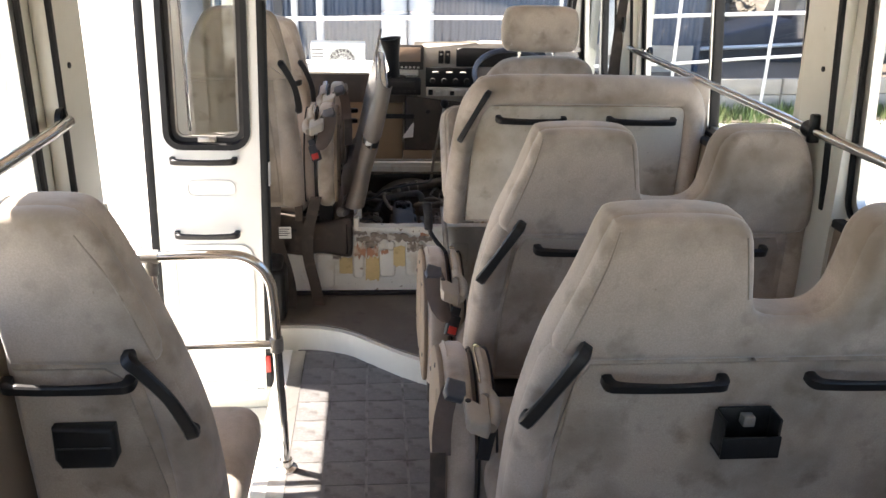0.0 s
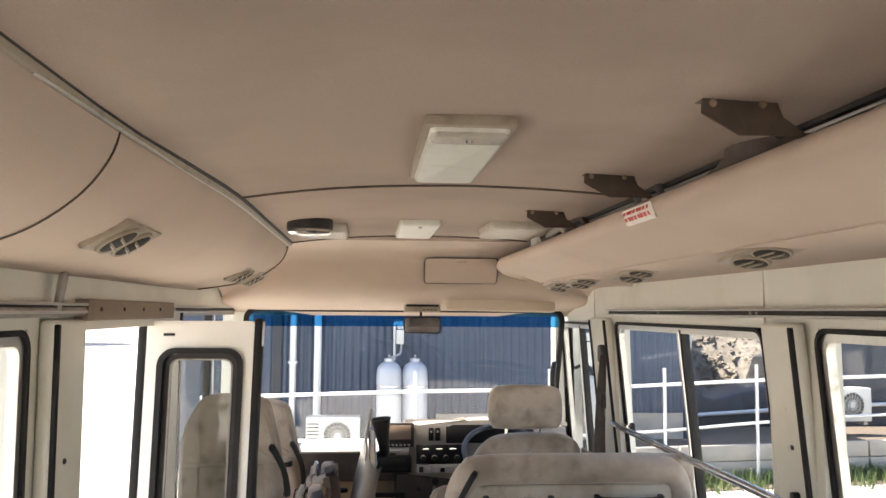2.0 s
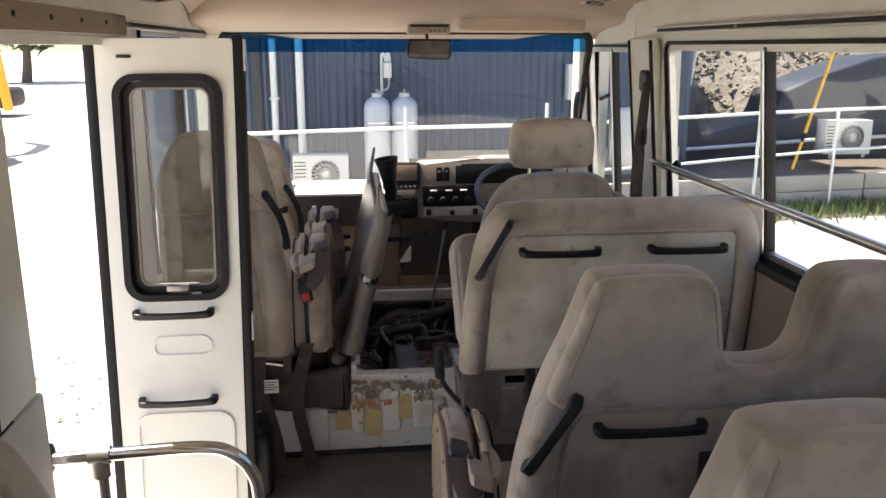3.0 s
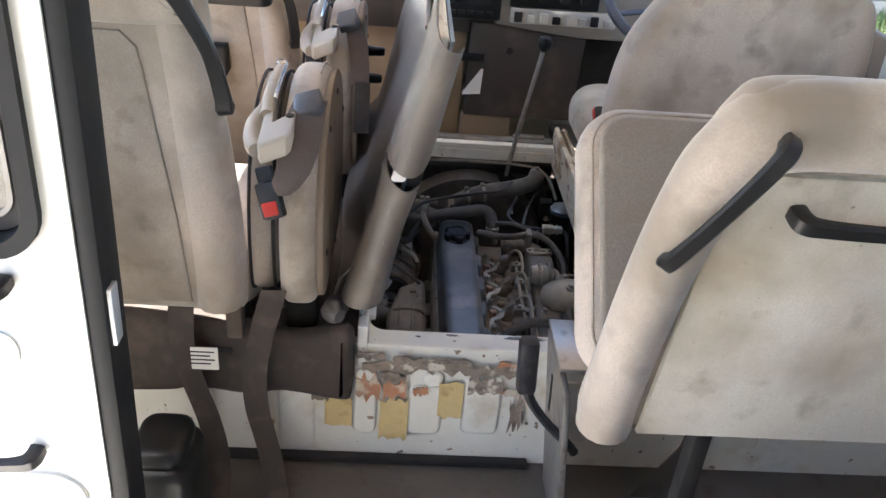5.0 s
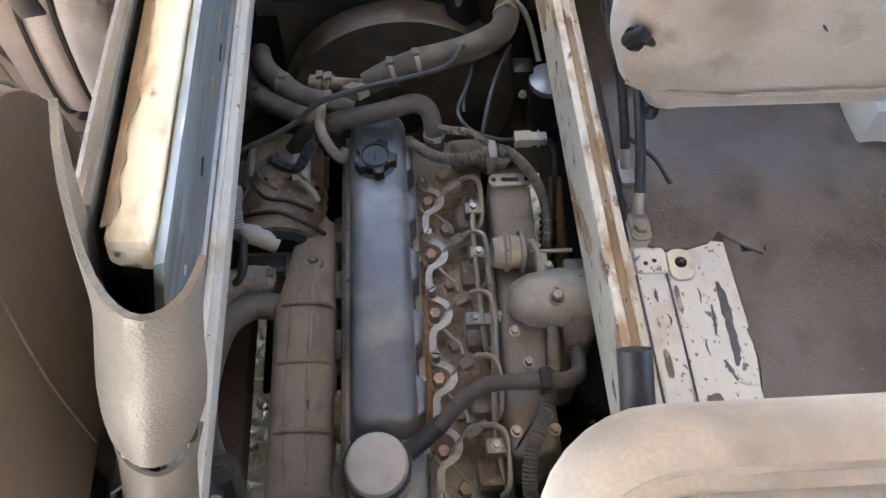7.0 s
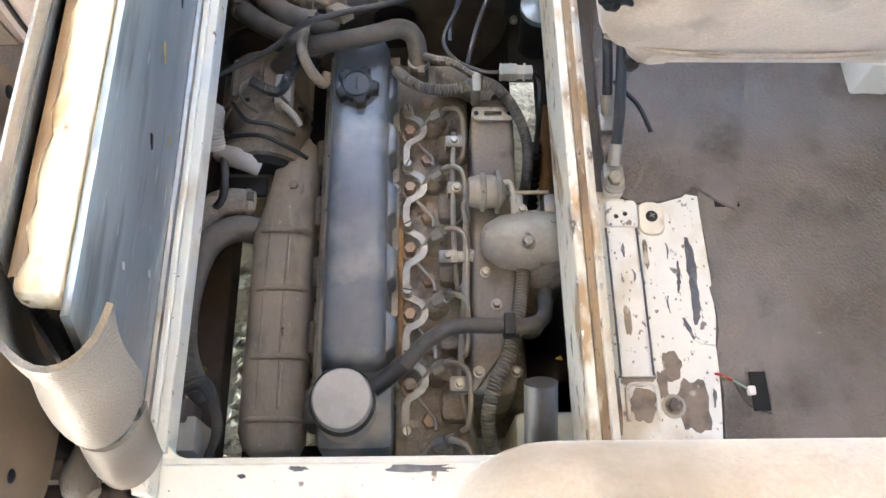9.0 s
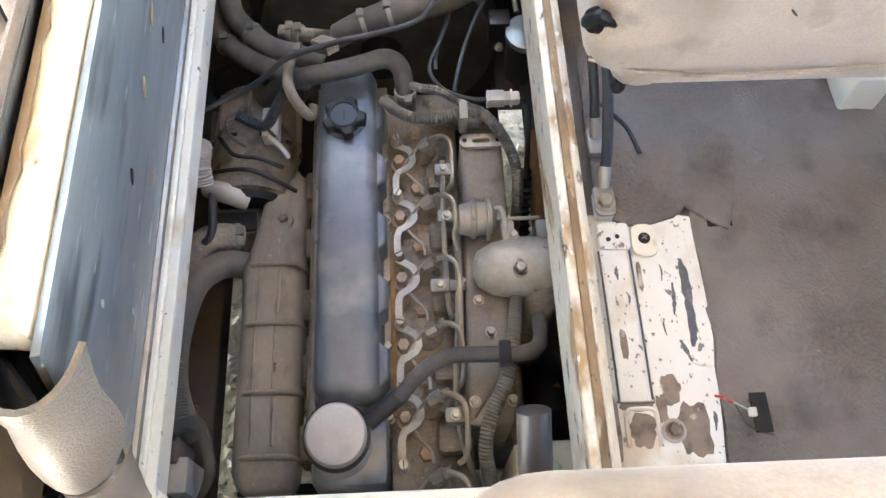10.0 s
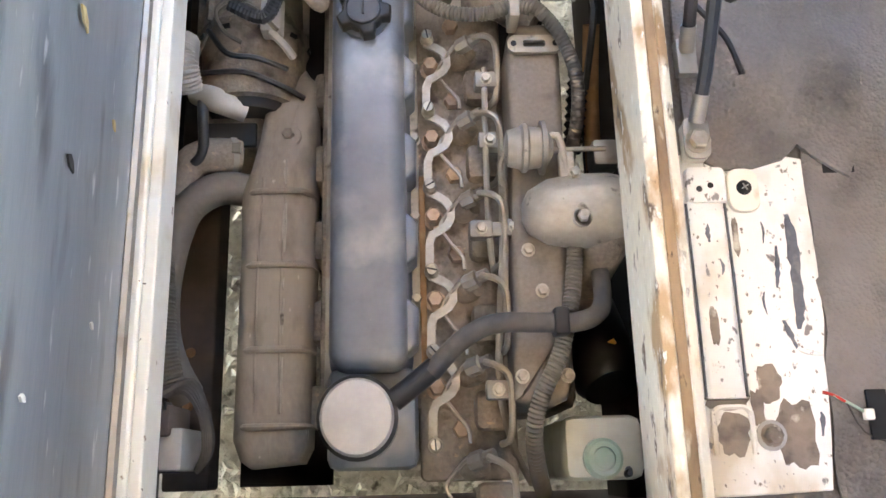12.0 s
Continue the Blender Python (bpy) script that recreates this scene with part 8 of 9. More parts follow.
# coolant hoses at the front
hose("radiator_hose", [(-0.098, 4.047, 0.238), (-0.05, 4.055, 0.260), (0.0, 4.065, 0.270), (0.05, 4.075, 0.276), (0.10, 4.090, 0.281), (0.14, 4.112, 0.285), (0.160, 4.142, 0.287), (0.166, 4.185, 0.284)], [0.020, 0.022, 0.025, 0.024, 0.024, 0.024, 0.023, 0.021], HOSE, "thick grey radiator hose with clamps", clamps=[((-0.05, 4.055, 0.260), (-0.02, 4.061, 0.266), 0.0255), ((-0.005, 4.064, 0.269), (0.03, 4.071, 0.274), 0.0268), ((0.163, 4.160, 0.286), (0.166, 4.185, 0.284), 0.0245)], seg=16)
hose("coolant_hose", [(-0.245, 3.995, 0.12), (-0.20, 3.985, 0.19), (-0.15, 3.968, 0.235), (-0.10, 3.966, 0.25), (-0.06, 3.972, 0.255), (-0.015, 3.984, 0.256), (0.010, 3.972, 0.25), (0.018, 3.945, 0.225), (0.019, 3.935, 0.18)], 0.0165, HOSE, "grey coolant hose bent over the engine front", clamps=[((0.018, 3.942, 0.222), (0.019, 3.938, 0.20), 0.019)], seg=14)
hose("coolant_hose", [(-0.30, 4.17, 0.20), (-0.285, 4.12, 0.21), (-0.25, 4.075, 0.215), (-0.215, 4.045, 0.215), (-0.17, 4.028, 0.215), (-0.125, 4.015, 0.205)], 0.019, HOSE, "dusty coolant hose curving to the radiator", clamps=[((-0.25, 4.075, 0.215), (-0.225, 4.05, 0.215), 0.021), ((-0.17, 4.028, 0.215), (-0.14, 4.018, 0.21), 0.021)], seg=14)
hose("coolant_hose", [(-0.335, 4.16, 0.17), (-0.31, 4.09, 0.185), (-0.275, 4.05, 0.195), (-0.23, 4.02, 0.20), (-0.19, 3.995, 0.205), (-0.15, 3.975, 0.215)], 0.018, HOSE, "dusty coolant hose beside the alternator", clamps=[((-0.30, 4.075, 0.188), (-0.28, 4.052, 0.195), 0.020)], seg=14)
hose("coolant_pipe", [(-0.20, 4.075, 0.22), (-0.15, 4.062, 0.225), (-0.10, 4.055, 0.225)], 0.012, DUSTY, "short metal coolant pipe", clamps=[((-0.18, 4.07, 0.222), (-0.16, 4.064, 0.224), 0.017), ((-0.165, 4.066, 0.223), (-0.15, 4.06, 0.224), 0.017)], seg=12)
single("square_plug", turned_box((0.026, 0.045, 0.022), Matrix.Translation((-0.115, 4.01, 0.262)) @ pose(0, 0, 0, -30, 12, 40), 0.003), DUSTY, "square dusty plug on the coolant pipe", "plug")
hose("harness", [(-0.345, 3.885, 0.225), (-0.328, 3.901, 0.235), (-0.25, 3.940, 0.242), (-0.215, 3.957, 0.252), (-0.174, 3.975, 0.277), (-0.097, 3.994, 0.288), (-0.036, 3.998, 0.300), (0.042, 4.020, 0.304), (0.075, 4.06, 0.312)], 0.005, HOSEBLACK, "black wrapped wiring harness", "harness", seg=8)
hose("harness", [(-0.27, 3.92, 0.20), (-0.225, 3.905, 0.19), (-0.20, 3.93, 0.21), (-0.175, 3.96, 0.235)], 0.009, HOSEBLACK, "black wrapped wiring harness", "harness", ribs=0.001, seg=8)
hose("harness_loop", [(-0.175, 3.985, 0.255), (-0.178, 3.95, 0.245), (-0.165, 3.925, 0.225), (-0.145, 3.915, 0.20), (-0.14, 3.935, 0.20)], 0.009, DUSTY, "bent dusty tube behind the oil cap", "tube", seg=10)
hose("thin_wire", [(0.10, 4.09, 0.25), (0.075, 4.0, 0.262), (0.07, 3.955, 0.262)], 0.0035, HOSEBLACK, "thin black wire hanging in the bay", "wire", seg=6)
hose("thin_wire", [(0.165, 4.10, 0.27), (0.13, 4.02, 0.268), (0.11, 3.96, 0.262), (0.10, 3.92, 0.25)], 0.0045, HOSEBLACK, "thin black wire hanging in the bay", "wire", seg=6)
hose("thin_wire", [(-0.235, 4.235, 0.285), (-0.16, 4.225, 0.292), (-0.08, 4.217, 0.298), (0.0, 4.215, 0.298), (0.10, 4.210, 0.297), (0.16, 4.203, 0.293), (0.20, 4.17, 0.28), (0.218, 4.08, 0.25)], 0.005, CONDUIT, "thin grey pipe clipped along the radiator shroud", "pipe", seg=8)
# alternator
al = thing("alternator", (-0.25, 3.90, -0.05), "dusty alternator with wiring", "alternator")
part("body", lathe([(0.03, -0.12), (0.072, -0.11), (0.078, -0.02), (0.082, -0.015), (0.082, 0.0), (0.078, 0.005), (0.074, 0.09), (0.05, 0.105), (0.02, 0.11)], (-0.262, 3.935, 0.065), axis="y", seg=28), DUSTY, al)
for k in range(9):
    a = 2 * math.pi * k / 9 + 0.2
    part("fin", turned_box((0.006, 0.075, 0.014), Matrix.Translation((-0.262 + 0.079 * math.cos(a), 3.975, 0.065 + 0.079 * math.sin(a))) @ pose(0, 0, 0, 0, 90 - math.degrees(a), 0), 0.002), DUSTY, al)
for k in range(4):
    a = 2 * math.pi * k / 4 + 0.6
    part("through_bolt", hexbolt((-0.262 + 0.06 * math.cos(a), 3.845, 0.065 + 0.06 * math.sin(a)), 0.007, 0.012, m=pose(0, 0, 0, 90, 0, 0)), BOLT, al)
part("rear_cover", lathe([(0.058, -0.125), (0.062, -0.118), (0.064, -0.10)], (-0.262, 3.935, 0.065), axis="y", seg=24), BAYDARK, al)
part("pulley_guard", lathe([(0.085, 0.0), (0.092, 0.008), (0.085, 0.018), (0.06, 0.022)], (-0.262, 4.05, 0.075), axis="y", seg=28), BAYDARK, al)
for k in range(10):
    a = 2 * math.pi * k / 10
    part("vent_slot", turned_box((0.012, 0.005, 0.024), Matrix.Translation((-0.262 + 0.072 * math.cos(a), 3.92, 0.065 + 0.072 * math.sin(a))) @ pose(0, 0, 0, 0, -math.degrees(a) + 90, 0)), BLACK, al)
part("terminal", boxed(-0.235, -0.205, 3.90, 3.96, 0.135, 0.165, bev=0.005), CAPGREY, al)
part("terminal_lead", tube([(-0.22, 3.90, 0.16), (-0.20, 3.88, 0.16), (-0.19, 3.87, 0.145)], 0.006, 8, 3), CAPGREY, al)
for k, pts in enumerate(([(-0.33, 3.88, 0.13), (-0.29, 3.93, 0.165), (-0.25, 3.935, 0.17), (-0.21, 3.90, 0.165)], [(-0.31, 3.91, 0.15), (-0.28, 3.87, 0.16), (-0.24, 3.865, 0.155), (-0.20, 3.86, 0.13)], [(-0.27, 3.96, 0.16), (-0.295, 3.93, 0.17), (-0.285, 3.90, 0.168), (-0.26, 3.885, 0.16)], [(-0.33, 3.86, 0.12), (-0.26, 3.85, 0.145), (-0.21, 3.84, 0.12), (-0.18, 3.83, 0.10)])):
    part("wire", tube(pts, 0.003 + 0.001 * (k % 2), 6, 5), HOSEBLACK if k % 2 else CONDUIT, al)
vp = thing("vacuum_pump", (-0.30, 3.80, -0.06), "dusty vacuum pump behind the alternator", "pump")
part("body", boxed(-0.34, -0.235, 3.76, 3.85, -0.05, 0.08, bev=0.015), DUSTY, vp)
part("nozzle", tube([(-0.335, 3.835, 0.11), (-0.30, 3.82, 0.12), (-0.262, 3.81, 0.105)], [0.015, 0.018, 0.016], 12, 4), CAPGREY, vp)
part("cover", boxed(-0.33, -0.25, 3.765, 3.80, 0.08, 0.09, bev=0.003), BAYDARK, vp)
part("cover_screw", hexbolt((-0.265, 3.84, 0.08), 0.007, 0.01), BOLT, vp)
hose("vacuum_hose", [(-0.322, 3.825, 0.12), (-0.318, 3.79, 0.125), (-0.318, 3.755, 0.115), (-0.326, 3.738, 0.11), (-0.342, 3.735, 0.105)], 0.0075, HOSEBLACK, "thin black vacuum hose", seg=10)
hose("ribbed_cover", [(-0.345, 3.90, 0.14), (-0.342, 3.86, 0.15), (-0.338, 3.83, 0.13)], 0.019, CAPGREY, "pale ribbed connector boot", "boot", 4, 0.0025, seg=10)
hose("turbo_pipe", [(-0.275, 3.755, 0.075), (-0.31, 3.752, 0.09), (-0.34, 3.74, 0.092), (-0.365, 3.70, 0.085)], 0.024, DUSTY, "dusty elbow beside the heat shield", seg=14, clamps=[((-0.285, 3.755, 0.078), (-0.30, 3.753, 0.085), 0.026)])
hose("intake_hose", [(-0.262, 3.705, 0.075), (-0.30, 3.705, 0.085), (-0.338, 3.68, 0.09), (-0.358, 3.64, 0.085), (-0.369, 3.59, 0.08), (-0.371, 3.545, 0.08), (-0.366, 3.50, 0.08), (-0.352, 3.46, 0.075), (-0.338, 3.43, 0.055)], 0.0225, CONDUIT, "thick grey ribbed intake hose", seg=18, ribs=0.0005)
hose("ribbed_hose", [(-0.372, 3.62, 0.10), (-0.366, 3.55, 0.10), (-0.358, 3.48, 0.098), (-0.346, 3.43, 0.09)], 0.016, CONDUIT, "ribbed grey conduit along the bay side", "conduit", 4, 0.002, seg=10)
# fuse box and loom in the near corner
fx = thing("fuse_box", (-0.34, 3.36, 0.0), "grey plastic fuse box with wiring loops", "fuse box")
part("box", boxed(-0.372, -0.315, 3.335, 3.385, 0.04, 0.145, bev=0.005), CAPGREY, fx)
part("lid", boxed(-0.374, -0.330, 3.375, 3.412, 0.06, 0.155, bev=0.004), BELTCLOTH, fx)
part("divider", boxed(-0.346, -0.343, 3.333, 3.387, 0.05, 0.148, bev=0.001), DARKTRIM, fx)
for k in range(5):
    part("fuse", boxed(-0.370 + 0.008 * k, -0.366 + 0.008 * k, 3.405, 3.415, 0.13, 0.158, bev=0.001), DARKTRIM, fx)
for k in range(5):
    r = 0.03 + 0.006 * k
    part("loom", tube([(-0.345, 3.425, 0.13 + 0.004 * k), (-0.318 + 0.002 * k, 3.428 + 0.003 * k, 0.135), (-0.298 + 0.002 * k, 3.40, 0.13), (-0.294 + 0.002 * k, 3.36, 0.12), (-0.31, 3.335, 0.09)], 0.0045, 6, 4), HOSE, fx)
# tank, bottle, coil spring boot, rails
tk = thing("washer_tank", (0.21, 3.35, -0.1), "milky washer tank with faded green cap", "tank")
part("tank", boxed(0.160, 0.262, 3.312, 3.388, -0.10, 0.145, bev=0.014), CLEARPLASTIC, tk)
part("cap", lathe([(0.024, 0.0), (0.024, 0.014), (0.020, 0.018), (0.014, 0.018), (0.013, 0.016), (0.003, 0.016)], (0.206, 3.337, 0.145), seg=22), GREENCAP, tk, "faded green screw cap")
part("hose", tube([(0.235, 3.32, 0.10), (0.238, 3.32, 0.15), (0.24, 3.33, 0.12)], 0.005, 8, 3), HOSEBLACK, tk)
sp = thing("steering_boot", (0.235, 3.84, -0.05), "black rubber bellows on a steering shaft", "bellows")
part("bellows", tube([(0.232, 3.885, 0.06), (0.228, 3.83, 0.03), (0.225, 3.78, 0.0)], 0.012, 12, 2, ribs=0.005, pitch=0.012), RUBBER, sp)
part("shaft", tube([(0.252, 3.95, 0.08), (0.256, 3.86, 0.02), (0.262, 3.76, -0.02)], 0.013, 10, 2), RUSTY, sp)
part("joint", boxed(0.235, 0.275, 3.725, 3.765, 0.05, 0.10, bev=0.008), STEEL, sp)
tg = thing("yellow_tag", (0.235, 3.475, 0.04), "yellow cable tag by the oil filter", "tag")
part("tag", turned_box((0.045, 0.008, 0.004), Matrix.Translation((0.235, 3.48, 0.055)) @ pose(0, 0, 0, 10, -20, 25), 0.001), YELLOW, tg)
bl = thing("brake_bottle", (0.205, 4.05, 0.18), "black reservoir with pale blue lid", "reservoir")
part("body", lathe([(0.03, -0.10), (0.034, -0.02), (0.034, 0.0)], (0.232, 4.04, 0.235), seg=18), BLACK, bl)
part("lid", lathe([(0.037, 0.0), (0.037, 0.012), (0.03, 0.016)], (0.232, 4.04, 0.235), seg=18), LIDMETAL, bl)
bt = thing("relay", (0.185, 4.06, 0.2), "small dark relay on the bay wall", "relay")
part("case", boxed(0.168, 0.205, 4.05, 4.085, 0.20, 0.255, bev=0.004), BLACK, bt)
part("bolt", hexbolt((0.187, 4.04, 0.205), 0.006, 0.01), BOLT, bt)
# fan shroud and radiator
fs = thing("radiator", (-0.03, 4.25, -0.35), "radiator with black fan shroud", "radiator")
part("core", boxed(-0.27, 0.22, 4.245, 4.29, -0.35, 0.25, bev=0.004), BAYDARK, fs)
part("top_tank", boxed(-0.28, 0.23, 4.245, 4.31, 0.24, 0.283, bev=0.012), BLACK, fs)
part("shroud", lathe([(0.225, 0.0), (0.232, 0.0), (0.238, 0.025), (0.245, 0.045), (0.237, 0.045), (0.230, 0.025)], (-0.03, 4.185, 0.02), axis="y", seg=40), HOSE, fs)
for k in range(7):
    a = 2 * math.pi * k / 7 + 0.3
    part("fan_blade", turned_box((0.070, 0.006, 0.18), Matrix.Translation((-0.03 + 0.115 * math.cos(a), 4.205, 0.02 + 0.115 * math.sin(a))) @ pose(0, 0, 0, 0, 90 - math.degrees(a), 0) @ pose(0, 0, 0, 0, 0, 28)), BLACK, fs)
part("fan_hub", lathe([(0.045, -0.04), (0.045, 0.0), (0.02, 0.015)], (-0.03, 4.19, 0.02), axis="y", seg=22), RUBBER, fs)
# seat the engine and its fittings on their mounts
for ob in [o for o in bpy.data.objects if o not in before_bay and o.parent is None]:
    x, y, z = ob.location
    ob.location = (x + 0.006, y + 0.058 + 0.05 * (y - 3.45), z - 0.040)
    ob.scale = (1.0, 1.05, 1.0)
bm = boxed(-0.390, -0.322, 3.36, 4.5, -0.14, -0.08, bev=0.004)
part("chassis_rail", bm, RAILBROWN, None, "brown rusty chassis rail", False, "structure", "chassis rail")
bm = boxed(0.285, 0.335, 3.33, 4.5, -0.22, -0.08, bev=0.004)
part("chassis_rail", bm, BAYDARK, None, "grimy chassis rail", False, "structure", "chassis rail")
for y in (3.48, 3.56, 3.44):
    part("rivet", lathe([(0.008, 0), (0.005, 0.006)], (-0.358, y, -0.08), seg=10), RUSTY, bpy.data.objects["chassis_rail"])
# added dark plates block light from below the bay; gaps show the ground
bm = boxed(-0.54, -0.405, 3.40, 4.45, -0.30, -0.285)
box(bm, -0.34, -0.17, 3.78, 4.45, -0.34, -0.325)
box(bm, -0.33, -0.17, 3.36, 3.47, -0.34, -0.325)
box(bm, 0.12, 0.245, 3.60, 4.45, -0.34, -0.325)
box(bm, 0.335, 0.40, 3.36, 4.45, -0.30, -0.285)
part("splash_plate", bm, BAYDARK, None, "added dark plates that shut off light below the engine bay", False, "structure", "splash plate")

# ---- outside ----
GROUND_Z = -0.82
rnd = random.Random(11)
bm = bmesh.new()
n = 60
bmesh.ops.create_grid(bm, x_segments=n, y_segments=n, size=1.0)
for v in bm.verts:
    v.co.x, v.co.y = math.copysign(abs(v.co.x) ** 2.2, v.co.x) * 400, math.copysign(abs(v.co.y) ** 2.2, v.co.y) * 400
    far = math.hypot(v.co.x, v.co.y)
    v.co.z = GROUND_Z + (0.02 * math.sin(v.co.x * 1.3) * math.sin(v.co.y * 0.9) if far < 30 else 0.0)
setting("ground", bm, GRAVEL, "pale sunlit gravel yard", smooth=True)
bm = bmesh.new()
verts, faces = [], []
for k in range(2600):
    if k < 1500:
        x, y = rnd.uniform(-6.5, -1.1), rnd.uniform(0.2, 7.0)
    else:
        x, y = rnd.uniform(-0.6, 0.5), rnd.uniform(3.2, 4.6)
    s = rnd.uniform(0.008, 0.03) * (1 if k >= 1500 else 1.2)
    b = len(verts)
    for p in ((1, 0, 0), (-0.4, 0.8, 0), (-0.5, -0.8, 0.1), (0.1, 0.1, 0.7)):
        verts.append((x + s * (p[0] + rnd.uniform(-0.3, 0.3)), y + s * (p[1] + rnd.uniform(-0.3, 0.3)), GROUND_Z + 0.005 + s * p[2]))
    faces += [(b, b + 1, b + 3), (b + 1, b + 2, b + 3), (b + 2, b, b + 3)]
me = bpy.data.meshes.new("gravel_stones")
me.from_pydata(verts, [], faces)
me.materials.append(GRAVEL)
tagged(new("gravel_stones", me), "loose pale gravel stones", "gravel", "", "stuff")

# shed in front with ribbed cladding
FY = 12.3
sh = thing("shed", (2.0, FY + 2, GROUND_Z), "dark blue ribbed steel shed with pipes", "shed")
rows = []
xs = np.arange(-2.6, 4.7, 0.03)
prof = [[(x, FY + 0.02 * (k % 4 in (0, 1)), z) for k, x in enumerate(xs)] for z in (GROUND_Z + 0.25, 6.0)]
part("wall", sheet(prof, 0.01), SHEDBLUE, sh, "dark blue ribbed cladding", smooth=False)
part("side_wall", boxed(-3.6, -2.6, FY + 0.3, FY + 0.4, GROUND_Z, 6.0), SHEDBLUE, sh)
part("end_wall", boxed(4.66, 4.72, FY - 0.02, FY + 9, GROUND_Z, 6.0), SHEDBLUE, sh)
part("corner_trim", boxed(-1.62, -1.50, FY - 0.03, FY + 0.03, GROUND_Z, 6.0), SHEDDARK, sh)
part("base_panel", boxed(0.8, 4.6, FY - 0.06, FY - 0.02, GROUND_Z, 0.0), CONCRETE, sh, "pale grey base panel")
part("downpipe", tube([(-0.96, FY - 0.10, 5.5), (-0.96, FY - 0.10, GROUND_Z)], 0.055, 12, 1), WHITEPIPE, sh)
part("downpipe", tube([(-1.32, FY - 0.08, 5.5), (-1.32, FY - 0.08, GROUND_Z)], 0.05, 12, 1), GALV, sh)
for z in (0.75, 2.4):
    part("pipe_strap", boxed(-1.39, -1.25, FY - 0.14, FY - 0.05, z, z + 0.03), GALV, sh)
part("roof", boxed(-3.6, 4.9, FY - 0.3, FY + 9, 6.0, 6.1), SHEDDARK, sh)
hb = thing("heater_box", (3.0, FY - 0.1, 0.75), "white outdoor water heater box on the shed wall", "heater")
part("case", boxed(2.82, 3.20, FY - 0.22, FY - 0.02, 0.72, 1.22, bev=0.01), ACWHITE, hb)
part("slot", boxed(2.9, 3.12, FY - 0.226, FY - 0.219, 1.08, 1.10), DARKTRIM, hb)
part("pipe", tube([(2.98, FY - 0.10, 0.72), (2.98, FY - 0.10, 0.2)], 0.02, 8, 1), WHITEPIPE, hb)


def gas_bottle(x, label):
    g = thing("gas_bottle", (x, 11.75, GROUND_Z), label, "gas bottle", "gas bottles at the shed")
    part("body", lathe([(0.13, 0.0), (0.17, 0.04), (0.182, 0.10), (0.182, 1.44), (0.175, 1.51), (0.145, 1.575), (0.09, 1.615), (0.05, 1.63)], (x, 11.75, GROUND_Z), seg=30), BOTTLEGREY, g)
    part("band", lathe([(0.1835, 0.0), (0.1835, 0.012)], (x, 11.75, GROUND_Z + 1.28), seg=30), CHROME, g)
    part("valve", lathe([(0.03, 0), (0.03, 0.05), (0.016, 0.06), (0.016, 0.10)], (x, 11.75, GROUND_Z + 1.625), seg=12), STEEL, g)
    part("collar", lathe([(0.07, 0), (0.075, 0.05)], (x, 11.75, GROUND_Z + 1.62), seg=18), BOTTLEGREY, g)
    part("writing_bar", boxed(x - 0.14, x - 0.09, 11.62, 11.63, GROUND_Z + 1.28, GROUND_Z + 1.30), RED, g)
    return g


gas_bottle(0.085, "tall silver grey gas bottle with steel band")
gas_bottle(0.455, "tall silver grey gas bottle with steel band")
rg = thing("gas_regulator", (0.28, FY - 0.15, 1.0), "white gas regulator and pipes on the shed wall", "regulator")
part("box", boxed(0.195, 0.305, FY - 0.22, FY - 0.06, 1.04, 1.25, bev=0.01), ACWHITE, rg)
part("riser", tube([(0.17, FY - 0.12, 0.80), (0.17, FY - 0.12, 1.30), (0.185, FY - 0.12, 1.36), (0.205, FY - 0.12, 1.36), (0.235, FY - 0.12, 1.26)], 0.018, 8, 3), WHITEPIPE, rg)
part("riser", tube([(0.25, FY - 0.12, 1.26), (0.25, FY - 0.12, 1.36), (0.28, FY - 0.12, 1.36), (0.285, FY - 0.12, 1.26)], 0.016, 8, 3), WHITEPIPE, rg)
part("pigtail", tube([(0.085, 11.75, 0.86), (0.24, FY - 0.3, 0.90), (0.27, FY - 0.15, 1.0), (0.27, FY - 0.14, 1.08)], 0.014, 8, 4), GALV, rg)
part("pigtail", tube([(0.455, 11.75, 0.86), (0.50, FY - 0.3, 0.88), (0.36, FY - 0.15, 0.98), (0.29, FY - 0.14, 1.06)], 0.008, 8, 4), BLACK, rg)


